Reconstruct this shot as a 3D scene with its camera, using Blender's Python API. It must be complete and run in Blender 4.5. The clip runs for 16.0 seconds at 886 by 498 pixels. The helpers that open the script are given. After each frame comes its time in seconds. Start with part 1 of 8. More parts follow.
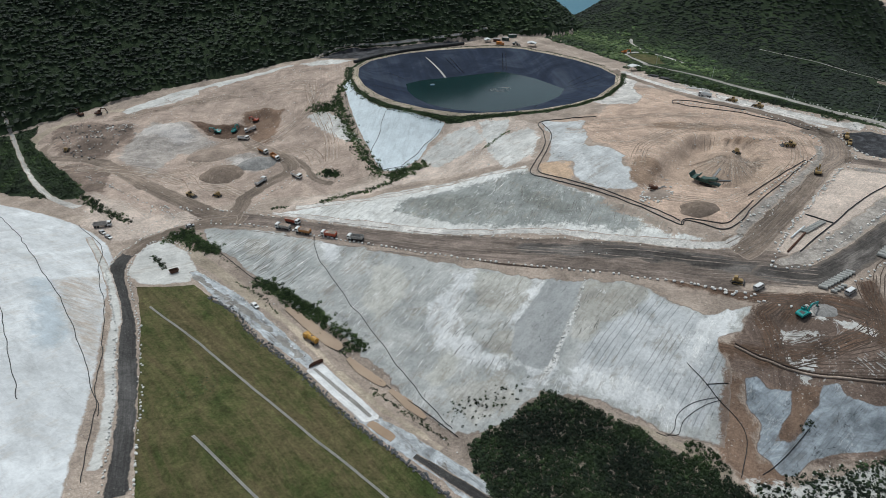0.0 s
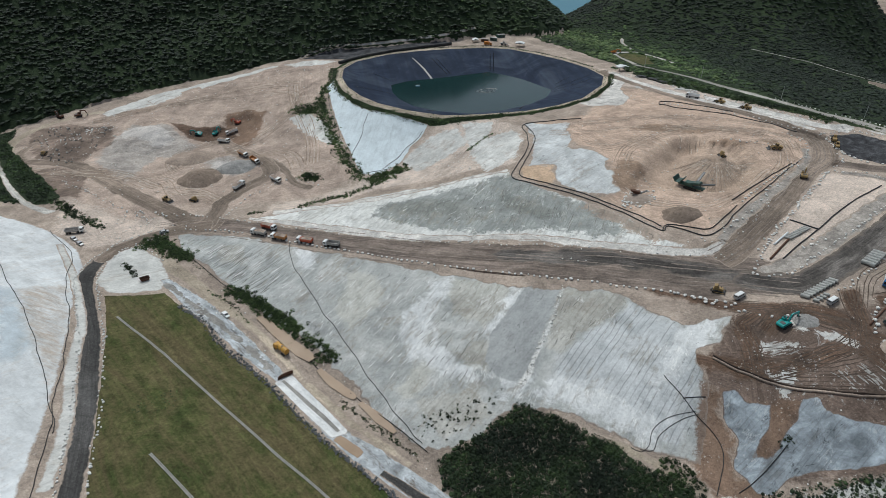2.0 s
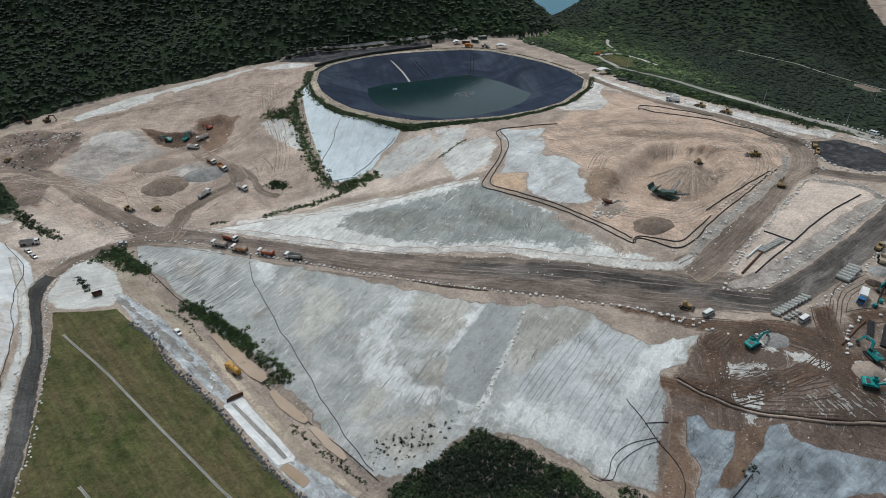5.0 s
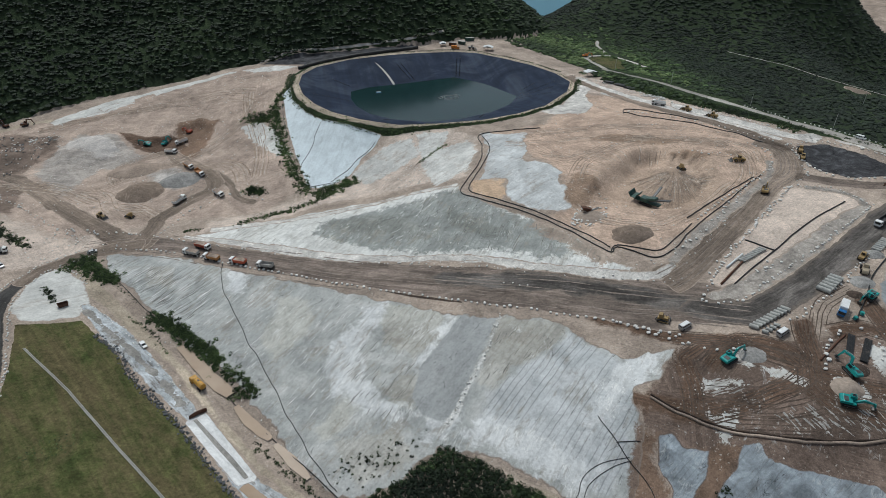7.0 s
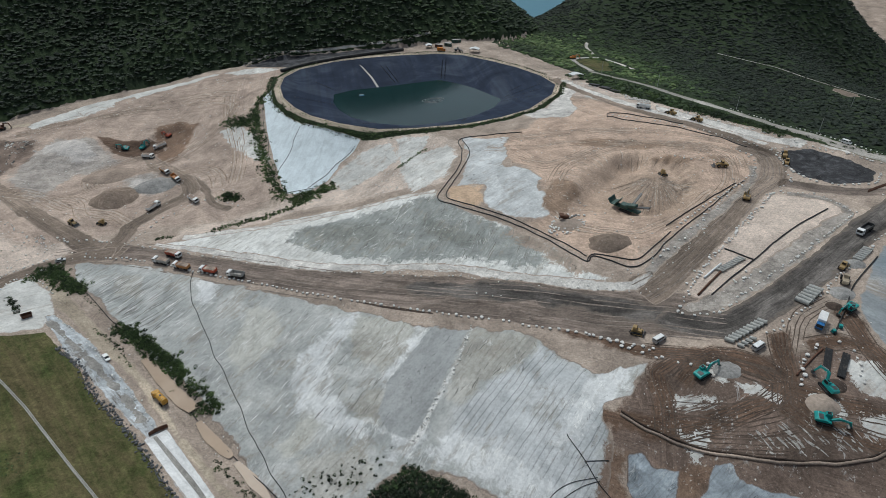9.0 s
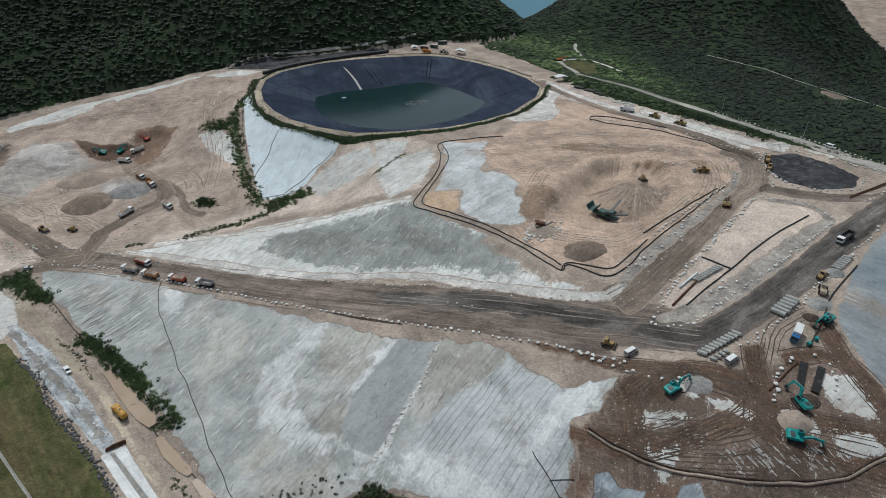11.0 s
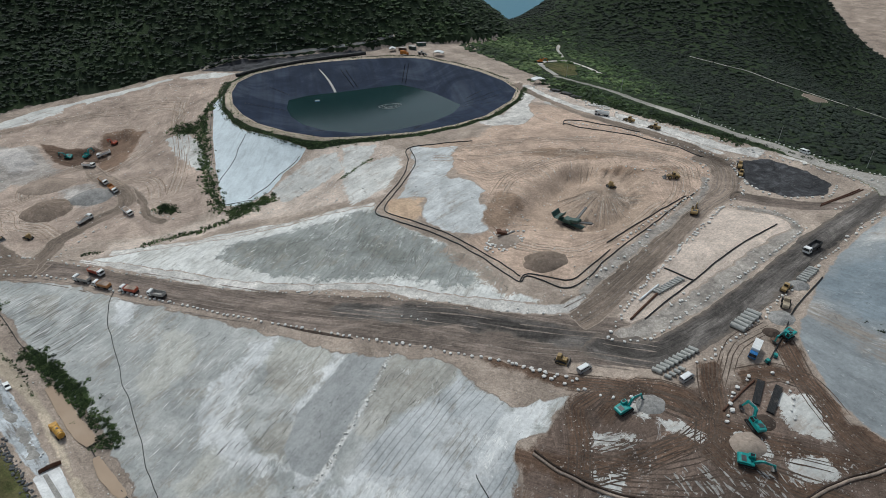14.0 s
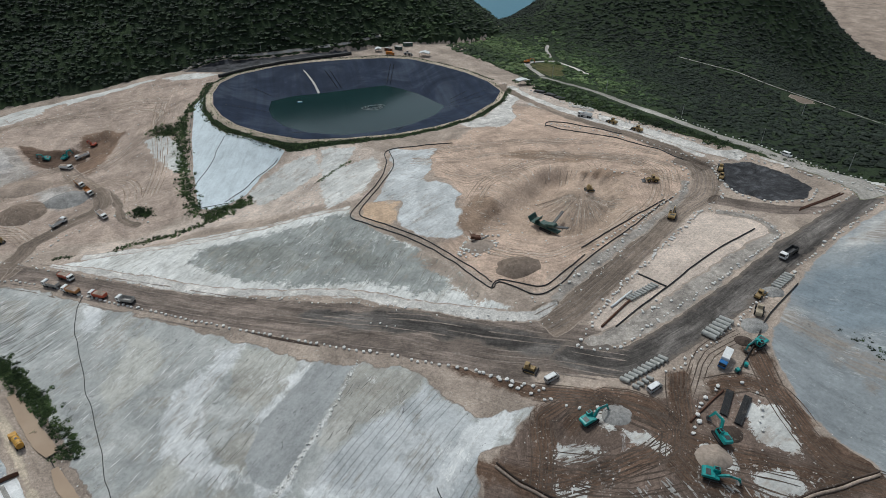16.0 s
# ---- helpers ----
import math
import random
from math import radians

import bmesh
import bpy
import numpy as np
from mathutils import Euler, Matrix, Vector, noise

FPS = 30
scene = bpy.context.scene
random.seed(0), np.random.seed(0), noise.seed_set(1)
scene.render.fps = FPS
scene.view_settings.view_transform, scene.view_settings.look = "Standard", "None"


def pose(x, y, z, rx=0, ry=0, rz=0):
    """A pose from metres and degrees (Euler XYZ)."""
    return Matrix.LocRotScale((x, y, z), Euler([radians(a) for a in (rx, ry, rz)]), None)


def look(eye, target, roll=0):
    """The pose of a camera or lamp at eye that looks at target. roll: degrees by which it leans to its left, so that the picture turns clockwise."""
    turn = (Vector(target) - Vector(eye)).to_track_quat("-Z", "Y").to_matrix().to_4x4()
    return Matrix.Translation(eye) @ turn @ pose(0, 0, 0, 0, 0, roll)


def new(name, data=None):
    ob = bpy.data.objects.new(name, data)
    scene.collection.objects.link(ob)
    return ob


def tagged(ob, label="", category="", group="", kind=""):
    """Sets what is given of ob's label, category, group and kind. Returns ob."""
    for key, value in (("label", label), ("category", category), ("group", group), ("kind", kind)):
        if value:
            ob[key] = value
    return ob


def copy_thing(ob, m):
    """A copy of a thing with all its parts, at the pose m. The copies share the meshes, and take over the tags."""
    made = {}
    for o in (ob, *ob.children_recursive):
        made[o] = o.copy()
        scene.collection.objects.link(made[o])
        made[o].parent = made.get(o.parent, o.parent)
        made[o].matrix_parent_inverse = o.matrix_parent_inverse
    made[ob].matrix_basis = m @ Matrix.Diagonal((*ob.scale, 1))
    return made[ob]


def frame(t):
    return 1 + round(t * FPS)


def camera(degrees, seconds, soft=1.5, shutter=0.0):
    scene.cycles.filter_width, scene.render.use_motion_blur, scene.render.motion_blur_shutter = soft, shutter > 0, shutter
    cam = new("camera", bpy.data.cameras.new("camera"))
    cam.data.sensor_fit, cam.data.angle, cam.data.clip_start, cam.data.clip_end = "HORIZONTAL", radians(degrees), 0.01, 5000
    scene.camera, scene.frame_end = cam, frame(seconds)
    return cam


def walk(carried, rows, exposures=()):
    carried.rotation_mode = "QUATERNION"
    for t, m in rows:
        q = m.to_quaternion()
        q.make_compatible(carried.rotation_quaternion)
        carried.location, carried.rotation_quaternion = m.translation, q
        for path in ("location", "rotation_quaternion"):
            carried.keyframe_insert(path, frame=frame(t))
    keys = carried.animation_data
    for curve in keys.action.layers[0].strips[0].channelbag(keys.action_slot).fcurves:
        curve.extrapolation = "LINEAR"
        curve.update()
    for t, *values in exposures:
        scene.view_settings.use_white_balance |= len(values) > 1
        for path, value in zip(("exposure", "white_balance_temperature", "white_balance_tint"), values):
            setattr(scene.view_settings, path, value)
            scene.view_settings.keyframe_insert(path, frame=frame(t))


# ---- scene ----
# ---- camera and its flight ----
cam = camera(74.0, 16.0, 0.7)
EXPOSURES = [(0.0, -0.24, 6120, 4), (4.0, -0.29, 6120, 4), (9.0, -0.36, 6120, 4), (16.0, -0.36, 6120, 4)]
ROWS = [
    (0, -0.00, -0.06, 155.03, 57.451, -0.023, 0.003),
    (1, 4.84, 3.37, 154.88, 57.379, 0.008, -0.074),
    (2, 9.67, 6.89, 154.78, 57.323, 0.035, -0.153),
    (3, 14.51, 10.47, 154.74, 57.280, 0.058, -0.233),
    (4, 19.38, 14.08, 154.72, 57.250, 0.077, -0.314),
    (5, 24.31, 17.68, 154.71, 57.229, 0.091, -0.395),
    (6, 29.30, 21.25, 154.71, 57.215, 0.102, -0.475),
    (7, 34.37, 24.75, 154.69, 57.207, 0.108, -0.554),
    (8, 39.50, 28.16, 154.66, 57.202, 0.112, -0.630),
    (9, 44.71, 31.45, 154.62, 57.199, 0.111, -0.705),
    (10, 49.98, 34.60, 154.56, 57.196, 0.108, -0.776),
    (11, 55.28, 37.59, 154.48, 57.189, 0.101, -0.843),
    (12, 60.61, 40.40, 154.40, 57.178, 0.091, -0.906),
    (13, 65.94, 43.01, 154.31, 57.160, 0.078, -0.964),
    (14, 71.22, 45.41, 154.24, 57.133, 0.063, -1.016),
    (15, 76.43, 47.59, 154.20, 57.096, 0.044, -1.061),
    (16, 81.52, 49.53, 154.19, 57.045, 0.024, -1.100),
]
walk(cam, [(t, pose(x, y, z, rx, ry, rz)) for t, x, y, z, rx, ry, rz in ROWS], EXPOSURES)

# ---- sky and sun: bright overcast day ----
SUN_EL, SUN_AZ = radians(60), radians(335)      # azimuth clockwise from +y
world = bpy.data.worlds.new("sky")
scene.world = world
world.use_nodes = True
wn = world.node_tree.nodes
sky = wn.new("ShaderNodeTexSky")
sky.sky_type = "NISHITA"
sky.sun_disc = False
sky.sun_elevation, sky.sun_rotation = SUN_EL, SUN_AZ
sky.dust_density, sky.air_density = 3.0, 1.0
wn["Background"].inputs["Strength"].default_value = 0.115
pale_sky = wn.new("ShaderNodeHueSaturation")        # thin cloud takes the blue out of it
pale_sky.inputs["Saturation"].default_value = 0.55
world.node_tree.links.new(sky.outputs[0], pale_sky.inputs["Color"])
world.node_tree.links.new(pale_sky.outputs[0], wn["Background"].inputs["Color"])
sun = new("sun", bpy.data.lights.new("sun", "SUN"))
sun.data.energy, sun.data.angle, sun.data.color = 2.1, radians(8), (1.0, 0.98, 0.95)
sun.matrix_world = look((0, 0, 0), (-math.sin(SUN_AZ) * math.cos(SUN_EL), -math.cos(SUN_AZ) * math.cos(SUN_EL), -math.sin(SUN_EL)))


# ---- materials ----
class Shader:
    """Small helper round one node material."""

    def __init__(self, name, rough=0.9, metal=0.0, spec=0.3):
        self.mat = bpy.data.materials.new(name)
        self.mat.use_nodes = True
        self.t = self.mat.node_tree
        self.b = self.t.nodes["Principled BSDF"]
        self.b.inputs["Roughness"].default_value = rough
        self.b.inputs["Metallic"].default_value = metal
        self.b.inputs["Specular IOR Level"].default_value = spec
        self.geo = self.t.nodes.new("ShaderNodeNewGeometry").outputs["Position"]
        self.shared = {}

    def link(self, a, b):
        self.t.links.new(a, b)

    def coords(self, rot=0.0, sx=1.0, sy=1.0, sz=1.0, source=None):
        m = self.t.nodes.new("ShaderNodeMapping")
        m.vector_type = "TEXTURE"
        m.inputs["Rotation"].default_value = (0, 0, radians(rot))
        m.inputs["Scale"].default_value = (sx, sy, sz)
        self.link(source or self.geo, m.inputs["Vector"])
        return m.outputs[0]

    def noise(self, size, detail=4, rough=0.6, vec=None, warp=0.0):
        n = self.t.nodes.new("ShaderNodeTexNoise")
        n.inputs["Scale"].default_value = 1.0 / size
        n.inputs["Detail"].default_value = detail
        n.inputs["Roughness"].default_value = rough
        n.inputs["Distortion"].default_value = warp
        self.link(vec or self.geo, n.inputs["Vector"])
        return n.outputs["Fac"]

    def ramp(self, fac, stops):
        r = self.t.nodes.new("ShaderNodeValToRGB")
        e = r.color_ramp.elements
        while len(e) < len(stops):
            e.new(0.5)
        for k, (p, c) in zip(e, stops):
            k.position = p
            k.color = (c, c, c, 1) if isinstance(c, (int, float)) else (*c, 1)
        self.link(fac, r.inputs[0])
        return r.outputs[0]

    def mix(self, fac, a, b, mode="MIX"):
        m = self.t.nodes.new("ShaderNodeMix")
        m.data_type, m.blend_type = "RGBA", mode
        for sock, v in ((m.inputs[0], fac), (m.inputs[6], a), (m.inputs[7], b)):
            if isinstance(v, (int, float)):
                sock.default_value = v
            elif isinstance(v, tuple):
                sock.default_value = (*v, 1)
            else:
                self.link(v, sock)
        return m.outputs[2]

    def attr(self, name):
        a = self.t.nodes.new("ShaderNodeAttribute")
        a.attribute_name = name
        return a.outputs["Fac"]

    def math(self, op, *values):
        n = self.t.nodes.new("ShaderNodeMath")
        n.operation = op
        for sock, v in zip(n.inputs, values):
            if isinstance(v, (int, float)):
                sock.default_value = v
            else:
                self.link(v, sock)
        return n.outputs[0]

    def scale(self, a, k):
        return self.math("MULTIPLY", a, k)

    def sum(self, a, b, c=0.0):
        return self.math("ADD", self.math("ADD", a, b), c)

    def zone(self, name, soft=2.0, wobble=7.0, size=9.0):
        """1 inside an outline whose distance the mesh carries, with a feathered, wandering edge."""
        if size not in self.shared:
            self.shared[size] = self.noise(size, 8, 0.8, warp=0.6)
        d = self.sum(self.attr(name), self.scale(self.shared[size], 2.6 * wobble), -1.3 * wobble)
        return self.ramp(self.sum(self.scale(d, -0.9 / soft), 0.5), [(0.0, 0.0), (1.0, 1.0)])

    def vector(self, name):
        a = self.t.nodes.new("ShaderNodeAttribute")
        a.attribute_name = name
        return a.outputs["Vector"]

    def wave(self, spacing, rot):
        """Bands about one spacing apart that run along a bearing."""
        w = self.t.nodes.new("ShaderNodeTexWave")
        w.wave_type, w.bands_direction = "BANDS", "Y"
        for key, v in (("Scale", 0.314 / spacing), ("Distortion", 2.2), ("Detail", 3.0), ("Detail Scale", 0.5), ("Detail Roughness", 0.6)):
            w.inputs[key].default_value = v
        self.link(self.coords(rot), w.inputs["Vector"])
        return w.outputs["Fac"]

    def random(self):
        return self.t.nodes.new("ShaderNodeObjectInfo").outputs["Random"]

    def island(self):
        return self.t.nodes.new("ShaderNodeNewGeometry").outputs["Random Per Island"]

    def color(self, c):
        if isinstance(c, tuple):
            self.b.inputs["Base Color"].default_value = (*c, 1)
        else:
            self.link(c, self.b.inputs["Base Color"])
        return self

    def bump(self, fac, height, strength=1.0):
        b = self.t.nodes.new("ShaderNodeBump")
        b.inputs["Distance"].default_value = height
        b.inputs["Strength"].default_value = strength
        self.link(fac, b.inputs["Height"])
        self.link(b.outputs[0], self.b.inputs["Normal"])
        return self

    def rough(self, fac, lo, hi):
        m = self.t.nodes.new("ShaderNodeMapRange")
        m.inputs["To Min"].default_value, m.inputs["To Max"].default_value = lo, hi
        self.link(fac, m.inputs[0])
        self.link(m.outputs[0], self.b.inputs["Roughness"])
        return self


def tones(s, n, trio):
    return s.ramp(n, [(0.34, trio[0]), (0.5, trio[1]), (0.66, trio[2])])


def around(c, lo=0.72, hi=1.3):
    """A darker, a middle and a lighter tone of one earth colour."""
    return tuple(v * lo for v in c), c, tuple(min(0.8, v * hi + 0.01 * v / max(c)) for v in c)


def earthen(s, c, rut=None, pebble=0.5, vec=None, clods=0.85, grit=1.0):
    """Grain of bare earth over a colour: soft stains, small clods, pale stones, wheel streaks along a way."""
    c = s.mix(1.0, c, s.ramp(s.noise(8.5, 7, 0.66, warp=0.6), [(0.36, 0.84), (0.5, 1.0), (0.64, 1.13)]), "MULTIPLY")
    if vec is not None:
        wide = s.ramp(s.noise(1.0, 6, 0.7, s.coords(0, 34, 2.4, 1, vec), 1.3), [(0.37, 0.78), (0.5, 1.0), (0.62, 1.18)])
        fine = s.ramp(s.noise(1.0, 4, 0.65, s.coords(0, 20, 0.6, 1, vec), 0.9), [(0.36, 0.72), (0.46, 0.97), (0.62, 1.15)])
        c = s.mix(rut, c, s.mix(1.0, s.mix(1.0, c, wide, "MULTIPLY"), fine, "MULTIPLY"))
    c = s.mix(clods, c, s.ramp(s.noise(1.0 * grit, 3, 0.65), [(0.34, 0.78), (0.5, 1.0), (0.66, 1.17)]), "MULTIPLY")
    c = s.mix(clods, c, s.ramp(s.noise(0.42 * grit, 2, 0.6), [(0.34, 0.8), (0.5, 1.0), (0.66, 1.16)]), "MULTIPLY")
    scrape = s.ramp(s.noise(5.0, 9, 0.8, warp=1.4), [(0.345, 0.66), (0.39, 1.0)])
    c = s.mix(0.7, c, scrape, "MULTIPLY")
    stones = s.ramp(s.noise(0.85, 2, 0.6), [(0.64, 0.0), (0.67, pebble)])
    few = s.ramp(s.noise(13, 5, 0.72), [(0.46, 0.0), (0.6, 1.0)])
    return s.mix(s.mix(1.0, stones, few, "MULTIPLY"), c, (0.62, 0.585, 0.53))


def skinned(s, c, rot, groove=0.5, pitch=1.0, vein=0.6, crack=0.7, speck=0.9):
    """Wear of a sprayed cement skin: soft smears and grooves down the fall, crusted pale creases, cracks."""
    smear = s.ramp(s.noise(1.0, 7, 0.7, s.coords(rot, 12, 4.6, 8), 1.0), [(0.36, 0.86), (0.5, 1.0), (0.64, 1.08)])
    c = s.mix(0.9, c, smear, "MULTIPLY")
    c = s.mix(speck, c, s.ramp(s.noise(6.5, 7, 0.7, warp=0.8), [(0.37, 0.87), (0.5, 1.0), (0.63, 1.07)]), "MULTIPLY")
    lines = s.ramp(s.wave(1.8 * pitch, rot), [(0.0, 0.5), (0.07, 0.7), (0.15, 1.0), (1.0, 1.03)])
    broken = s.ramp(s.noise(1.0, 4, 0.6, s.coords(rot, 22, 3.0, 8)), [(0.38, 0.0), (0.55, 1.0)])
    c = s.mix(s.mix(1.0, groove if not isinstance(groove, float) else (groove,) * 3, broken, "MULTIPLY"), c, s.mix(1.0, c, lines, "MULTIPLY"))
    c = s.mix(speck, c, s.ramp(s.noise(0.9, 3, 0.65), [(0.34, 0.88), (0.5, 1.0), (0.66, 1.08)]), "MULTIPLY")
    if crack:
        dark = s.ramp(s.noise(1.0, 8, 0.78, s.coords(rot, 8.0, 3.4, 6), 1.6), [(0.35, 0.35), (0.40, 1.0)])
        c = s.mix(crack, c, dark, "MULTIPLY")
    if vein:
        ridge = s.ramp(s.noise(1.0, 2, 0.5, s.coords(rot + 9, 6.5, 1.25, 4), 0.9), [(0.462, 0.0), (0.488, 1.0), (0.512, 1.0), (0.538, 0.0)])
        where = s.ramp(s.noise(11, 5, 0.7, warp=0.8), [(0.53, 0.0), (0.61, vein if isinstance(vein, float) else 1.0)])
        if not isinstance(vein, float):
            where = s.mix(1.0, where, vein, "MULTIPLY")
        c = s.mix(s.mix(1.0, ridge, where, "MULTIPLY"), c, (0.78, 0.775, 0.745))
    return c


def earth_through(s, c, rot, earth=(0.33, 0.285, 0.235), amount=0.5, size=1.0):
    n = s.mix(0.45, s.noise(15 * size, 7, 0.75, warp=1.0), s.noise(1.0, 5, 0.7, s.coords(rot, 12, 1.8, 4)))
    return s.mix(s.ramp(n, [(0.52, 0.0), (0.6, amount)]), c, earth)


EARTH = around((0.365, 0.297, 0.243))


def fringed(s, c, reach=1.5, earth=EARTH[1]):
    """Loose earth strewn over the rim of a layer, fading inwards."""
    if not reach:
        return c
    n = s.sum(s.scale(s.attr("edge"), 1.0 / reach), s.scale(s.noise(3.5, 7, 0.75, warp=0.6), 2.4), -1.2)
    return s.mix(s.ramp(n, [(0.15, 1.0), (0.7, 0.0)]), c, s.mix(0.9, earth, s.ramp(s.noise(0.9, 4, 0.7), [(0.34, 0.78), (0.5, 1.0), (0.66, 1.18)]), "MULTIPLY"))


def soil(name, color, guided=False, rut=1.0, pebble=0.3, reach=1.5, rim=EARTH[1], lo=0.7, hi=1.35, size=22, spec=0.15, rough=0.95):
    s = Shader(name, rough, 0, spec)
    c = tones(s, s.noise(size, 6, 0.68, s.coords(0, 3, 1, 1, s.vector("way")) if guided else None, 0.7), around(color, lo, hi))
    c = earthen(s, c, rut, pebble, s.vector("way") if guided else None)
    s.color(fringed(s, c, reach, rim)).bump(s.noise(1.3, 5, 0.7), 0.28, 0.8)
    return s.mat


def lining(name, color, rot, lo=0.82, hi=1.2, size=20, groove=0.5, pitch=1.0, vein=0.6, crack=0.6, amount=0.4, earth=(0.33, 0.285, 0.235), reach=1.2, speck=0.9, rim=EARTH[1]):
    s = Shader(name, 0.85, 0, 0.25)
    c = tones(s, s.noise(size, 6, 0.66, warp=0.8), around(color, lo, hi))
    if amount:
        c = earth_through(s, c, rot, earth, amount)
    s.color(fringed(s, skinned(s, c, rot, groove, pitch, vein, crack, speck), reach, rim)).bump(s.noise(1.6, 6, 0.7), 0.2, 0.8)
    return s.mat


def plain(name, c, rough=0.6, metal=0.0, grime=0.35, spec=0.4):
    """Painted or cast surface with dust and scuffs."""
    s = Shader(name, rough, metal, spec)
    d = s.ramp(s.noise(0.9, 5, 0.7), [(0.35, 1 - grime), (0.6, 1.0), (0.8, 1.12)])
    k = s.mix(1.0, c, d, "MULTIPLY")
    dust = s.ramp(s.noise(1.7, 4, 0.7), [(0.52, 0.0), (0.75, grime)])
    s.color(s.mix(dust, k, (0.30, 0.25, 0.2)))
    return s.mat


M = {}
# the bare ground: one grain, its colour and wheel marks changing from zone to zone
s = Shader("ground", 0.95, 0, 0.15)
way_at = s.vector("way")
broad = s.noise(24, 6, 0.7, warp=0.7)
c, rut = tones(s, broad, EARTH), 0.25
for zone_, soft_, wobble_, color_, lo_, hi_, rut_ in (
        ("z_bench", 3, 8, (0.515, 0.45, 0.39), 0.76, 1.25, 0.25),
        ("z_mound", 3, 8, (0.405, 0.335, 0.281), 0.66, 1.26, 0.45),
        ("z_ash", 2.5, 8, (0.36, 0.338, 0.31), 0.75, 1.3, 0.6),
        ("z_core", 2.5, 8, (0.52, 0.505, 0.48), 0.85, 1.15, 0.3),
        ("z_rubble", 1.2, 7, (0.215, 0.172, 0.142), 0.55, 1.6, 0.2),
        ("z_platform", 3, 8, (0.475, 0.372, 0.295), 0.76, 1.2, 0.6),
        ("z_ochre", 1.5, 5, (0.52, 0.395, 0.28), 0.9, 1.15, 0.2),
        ("z_hollow", 2, 6, (0.435, 0.342, 0.268), 0.84, 1.13, 0.2),
        ("z_cone", 1.5, 3, (0.39, 0.31, 0.243), 0.88, 1.1, 0.5),
        ("z_swath", 1.2, 5, (0.30, 0.224, 0.166), 0.8, 1.25, 0.6),
        ("z_yard", 2, 6, (0.168, 0.13, 0.107), 0.6, 1.55, 0.8),
        ("z_face", 2, 6, (0.2, 0.142, 0.104), 0.75, 1.25, 0.3),
        ("z_trail", 1.5, 4, (0.132, 0.09, 0.065), 0.65, 1.5, 1.0),
        ("z_dug", 1.5, 4, (0.12, 0.084, 0.062), 0.7, 1.5, 1.0)):
    z = s.zone(zone_, soft_, wobble_)
    color_ = (color_[0] * 1.045, color_[1] * 0.995, color_[2] * 0.97)
    c = s.mix(z, c, tones(s, broad, around(color_, lo_, hi_)))
    rut = s.mix(z, (rut, rut, rut) if isinstance(rut, float) else rut, (rut_, rut_, rut_))
c = earthen(s, c, rut, 0.55, way_at)
# chalky cement dragged over the yard
drag = s.ramp(s.noise(1.0, 6, 0.75, s.coords(62, 6.0, 2.6, 4), 1.0), [(0.585, 0.0), (0.64, 0.6)])
c = s.mix(s.mix(1.0, s.zone("z_smear", 2, 6), drag, "MULTIPLY"), c, s.ramp(s.noise(2, 4, 0.7), [(0.35, (0.36, 0.35, 0.33)), (0.65, (0.66, 0.655, 0.635))]))
pale = skinned(s, earth_through(s, tones(s, broad, around((0.6, 0.59, 0.555), 0.8, 1.2)), 30, EARTH[1], 0.6, 0.6), 40, 0.15, 1.0, 0.4, 0.8)
c = s.mix(s.zone("z_pale", 0.35, 5, 4.0), c, pale)
M["earth"] = s.color(c).bump(s.noise(1.3, 5, 0.7), 0.34, 0.8).mat

# the long slope: one cement skin, thicker, whiter or stained from zone to zone
s = Shader("slope_skin", 0.85, 0, 0.25)
broad = s.noise(21, 6, 0.68, warp=0.9)
c, groove, vein = tones(s, broad, ((0.318, 0.326, 0.314), (0.412, 0.416, 0.396), (0.545, 0.541, 0.515))), (0.12,) * 3, (0.45,) * 3
for zone_, soft_, wobble_, trio, groove_, vein_ in (
        ("z_beige", 2, 6, ((0.40, 0.395, 0.355), (0.475, 0.466, 0.42), (0.56, 0.55, 0.5)), 0.1, 0.5),
        ("z_creased", 3, 7, ((0.31, 0.32, 0.305), (0.425, 0.432, 0.412), (0.60, 0.60, 0.575)), 0.55, 0.5),
        ("z_grooved", 2.5, 6, ((0.43, 0.445, 0.447), (0.525, 0.535, 0.533), (0.625, 0.63, 0.623)), 0.7, 0.1),
        ("z_stained", 1.5, 6, ((0.30, 0.288, 0.255), (0.415, 0.40, 0.358), (0.56, 0.545, 0.5)), 0.35, 0.6),
        ("z_white", 2.2, 9, ((0.52, 0.526, 0.518), (0.64, 0.643, 0.632), (0.74, 0.738, 0.72)), 0.1, 1.0)):
    z = s.zone(zone_, soft_, wobble_, 7.0)
    c = s.mix(z, c, tones(s, broad, trio))
    groove, vein = s.mix(z, groove, (groove_,) * 3), s.mix(z, vein, (vein_,) * 3)
c = earth_through(s, c, 55, (0.30, 0.272, 0.228), 0.65)
z = s.zone("z_panel", 0.5, 1.6, 4.0)
c = s.mix(z, c, tones(s, broad, ((0.345, 0.352, 0.345), (0.375, 0.381, 0.373), (0.41, 0.413, 0.402))))
groove, vein = s.mix(z, groove, (0.12,) * 3), s.mix(z, vein, (0.05,) * 3)
c = skinned(s, c, 48, groove, 1.1, vein, 0.8)
z = s.zone("z_seam", 0.4, 1.6, 2.5)
c = s.mix(z, c, s.ramp(s.noise(1.3, 5, 0.8), [(0.38, (0.22, 0.21, 0.19)), (0.48, (0.56, 0.55, 0.52)), (0.6, (0.78, 0.77, 0.74))]))
c = s.mix(s.zone("z_slip", 1.0, 4, 5.0), c, earthen(s, tones(s, broad, around((0.21, 0.152, 0.118), 0.75, 1.3)), None, 0.8))
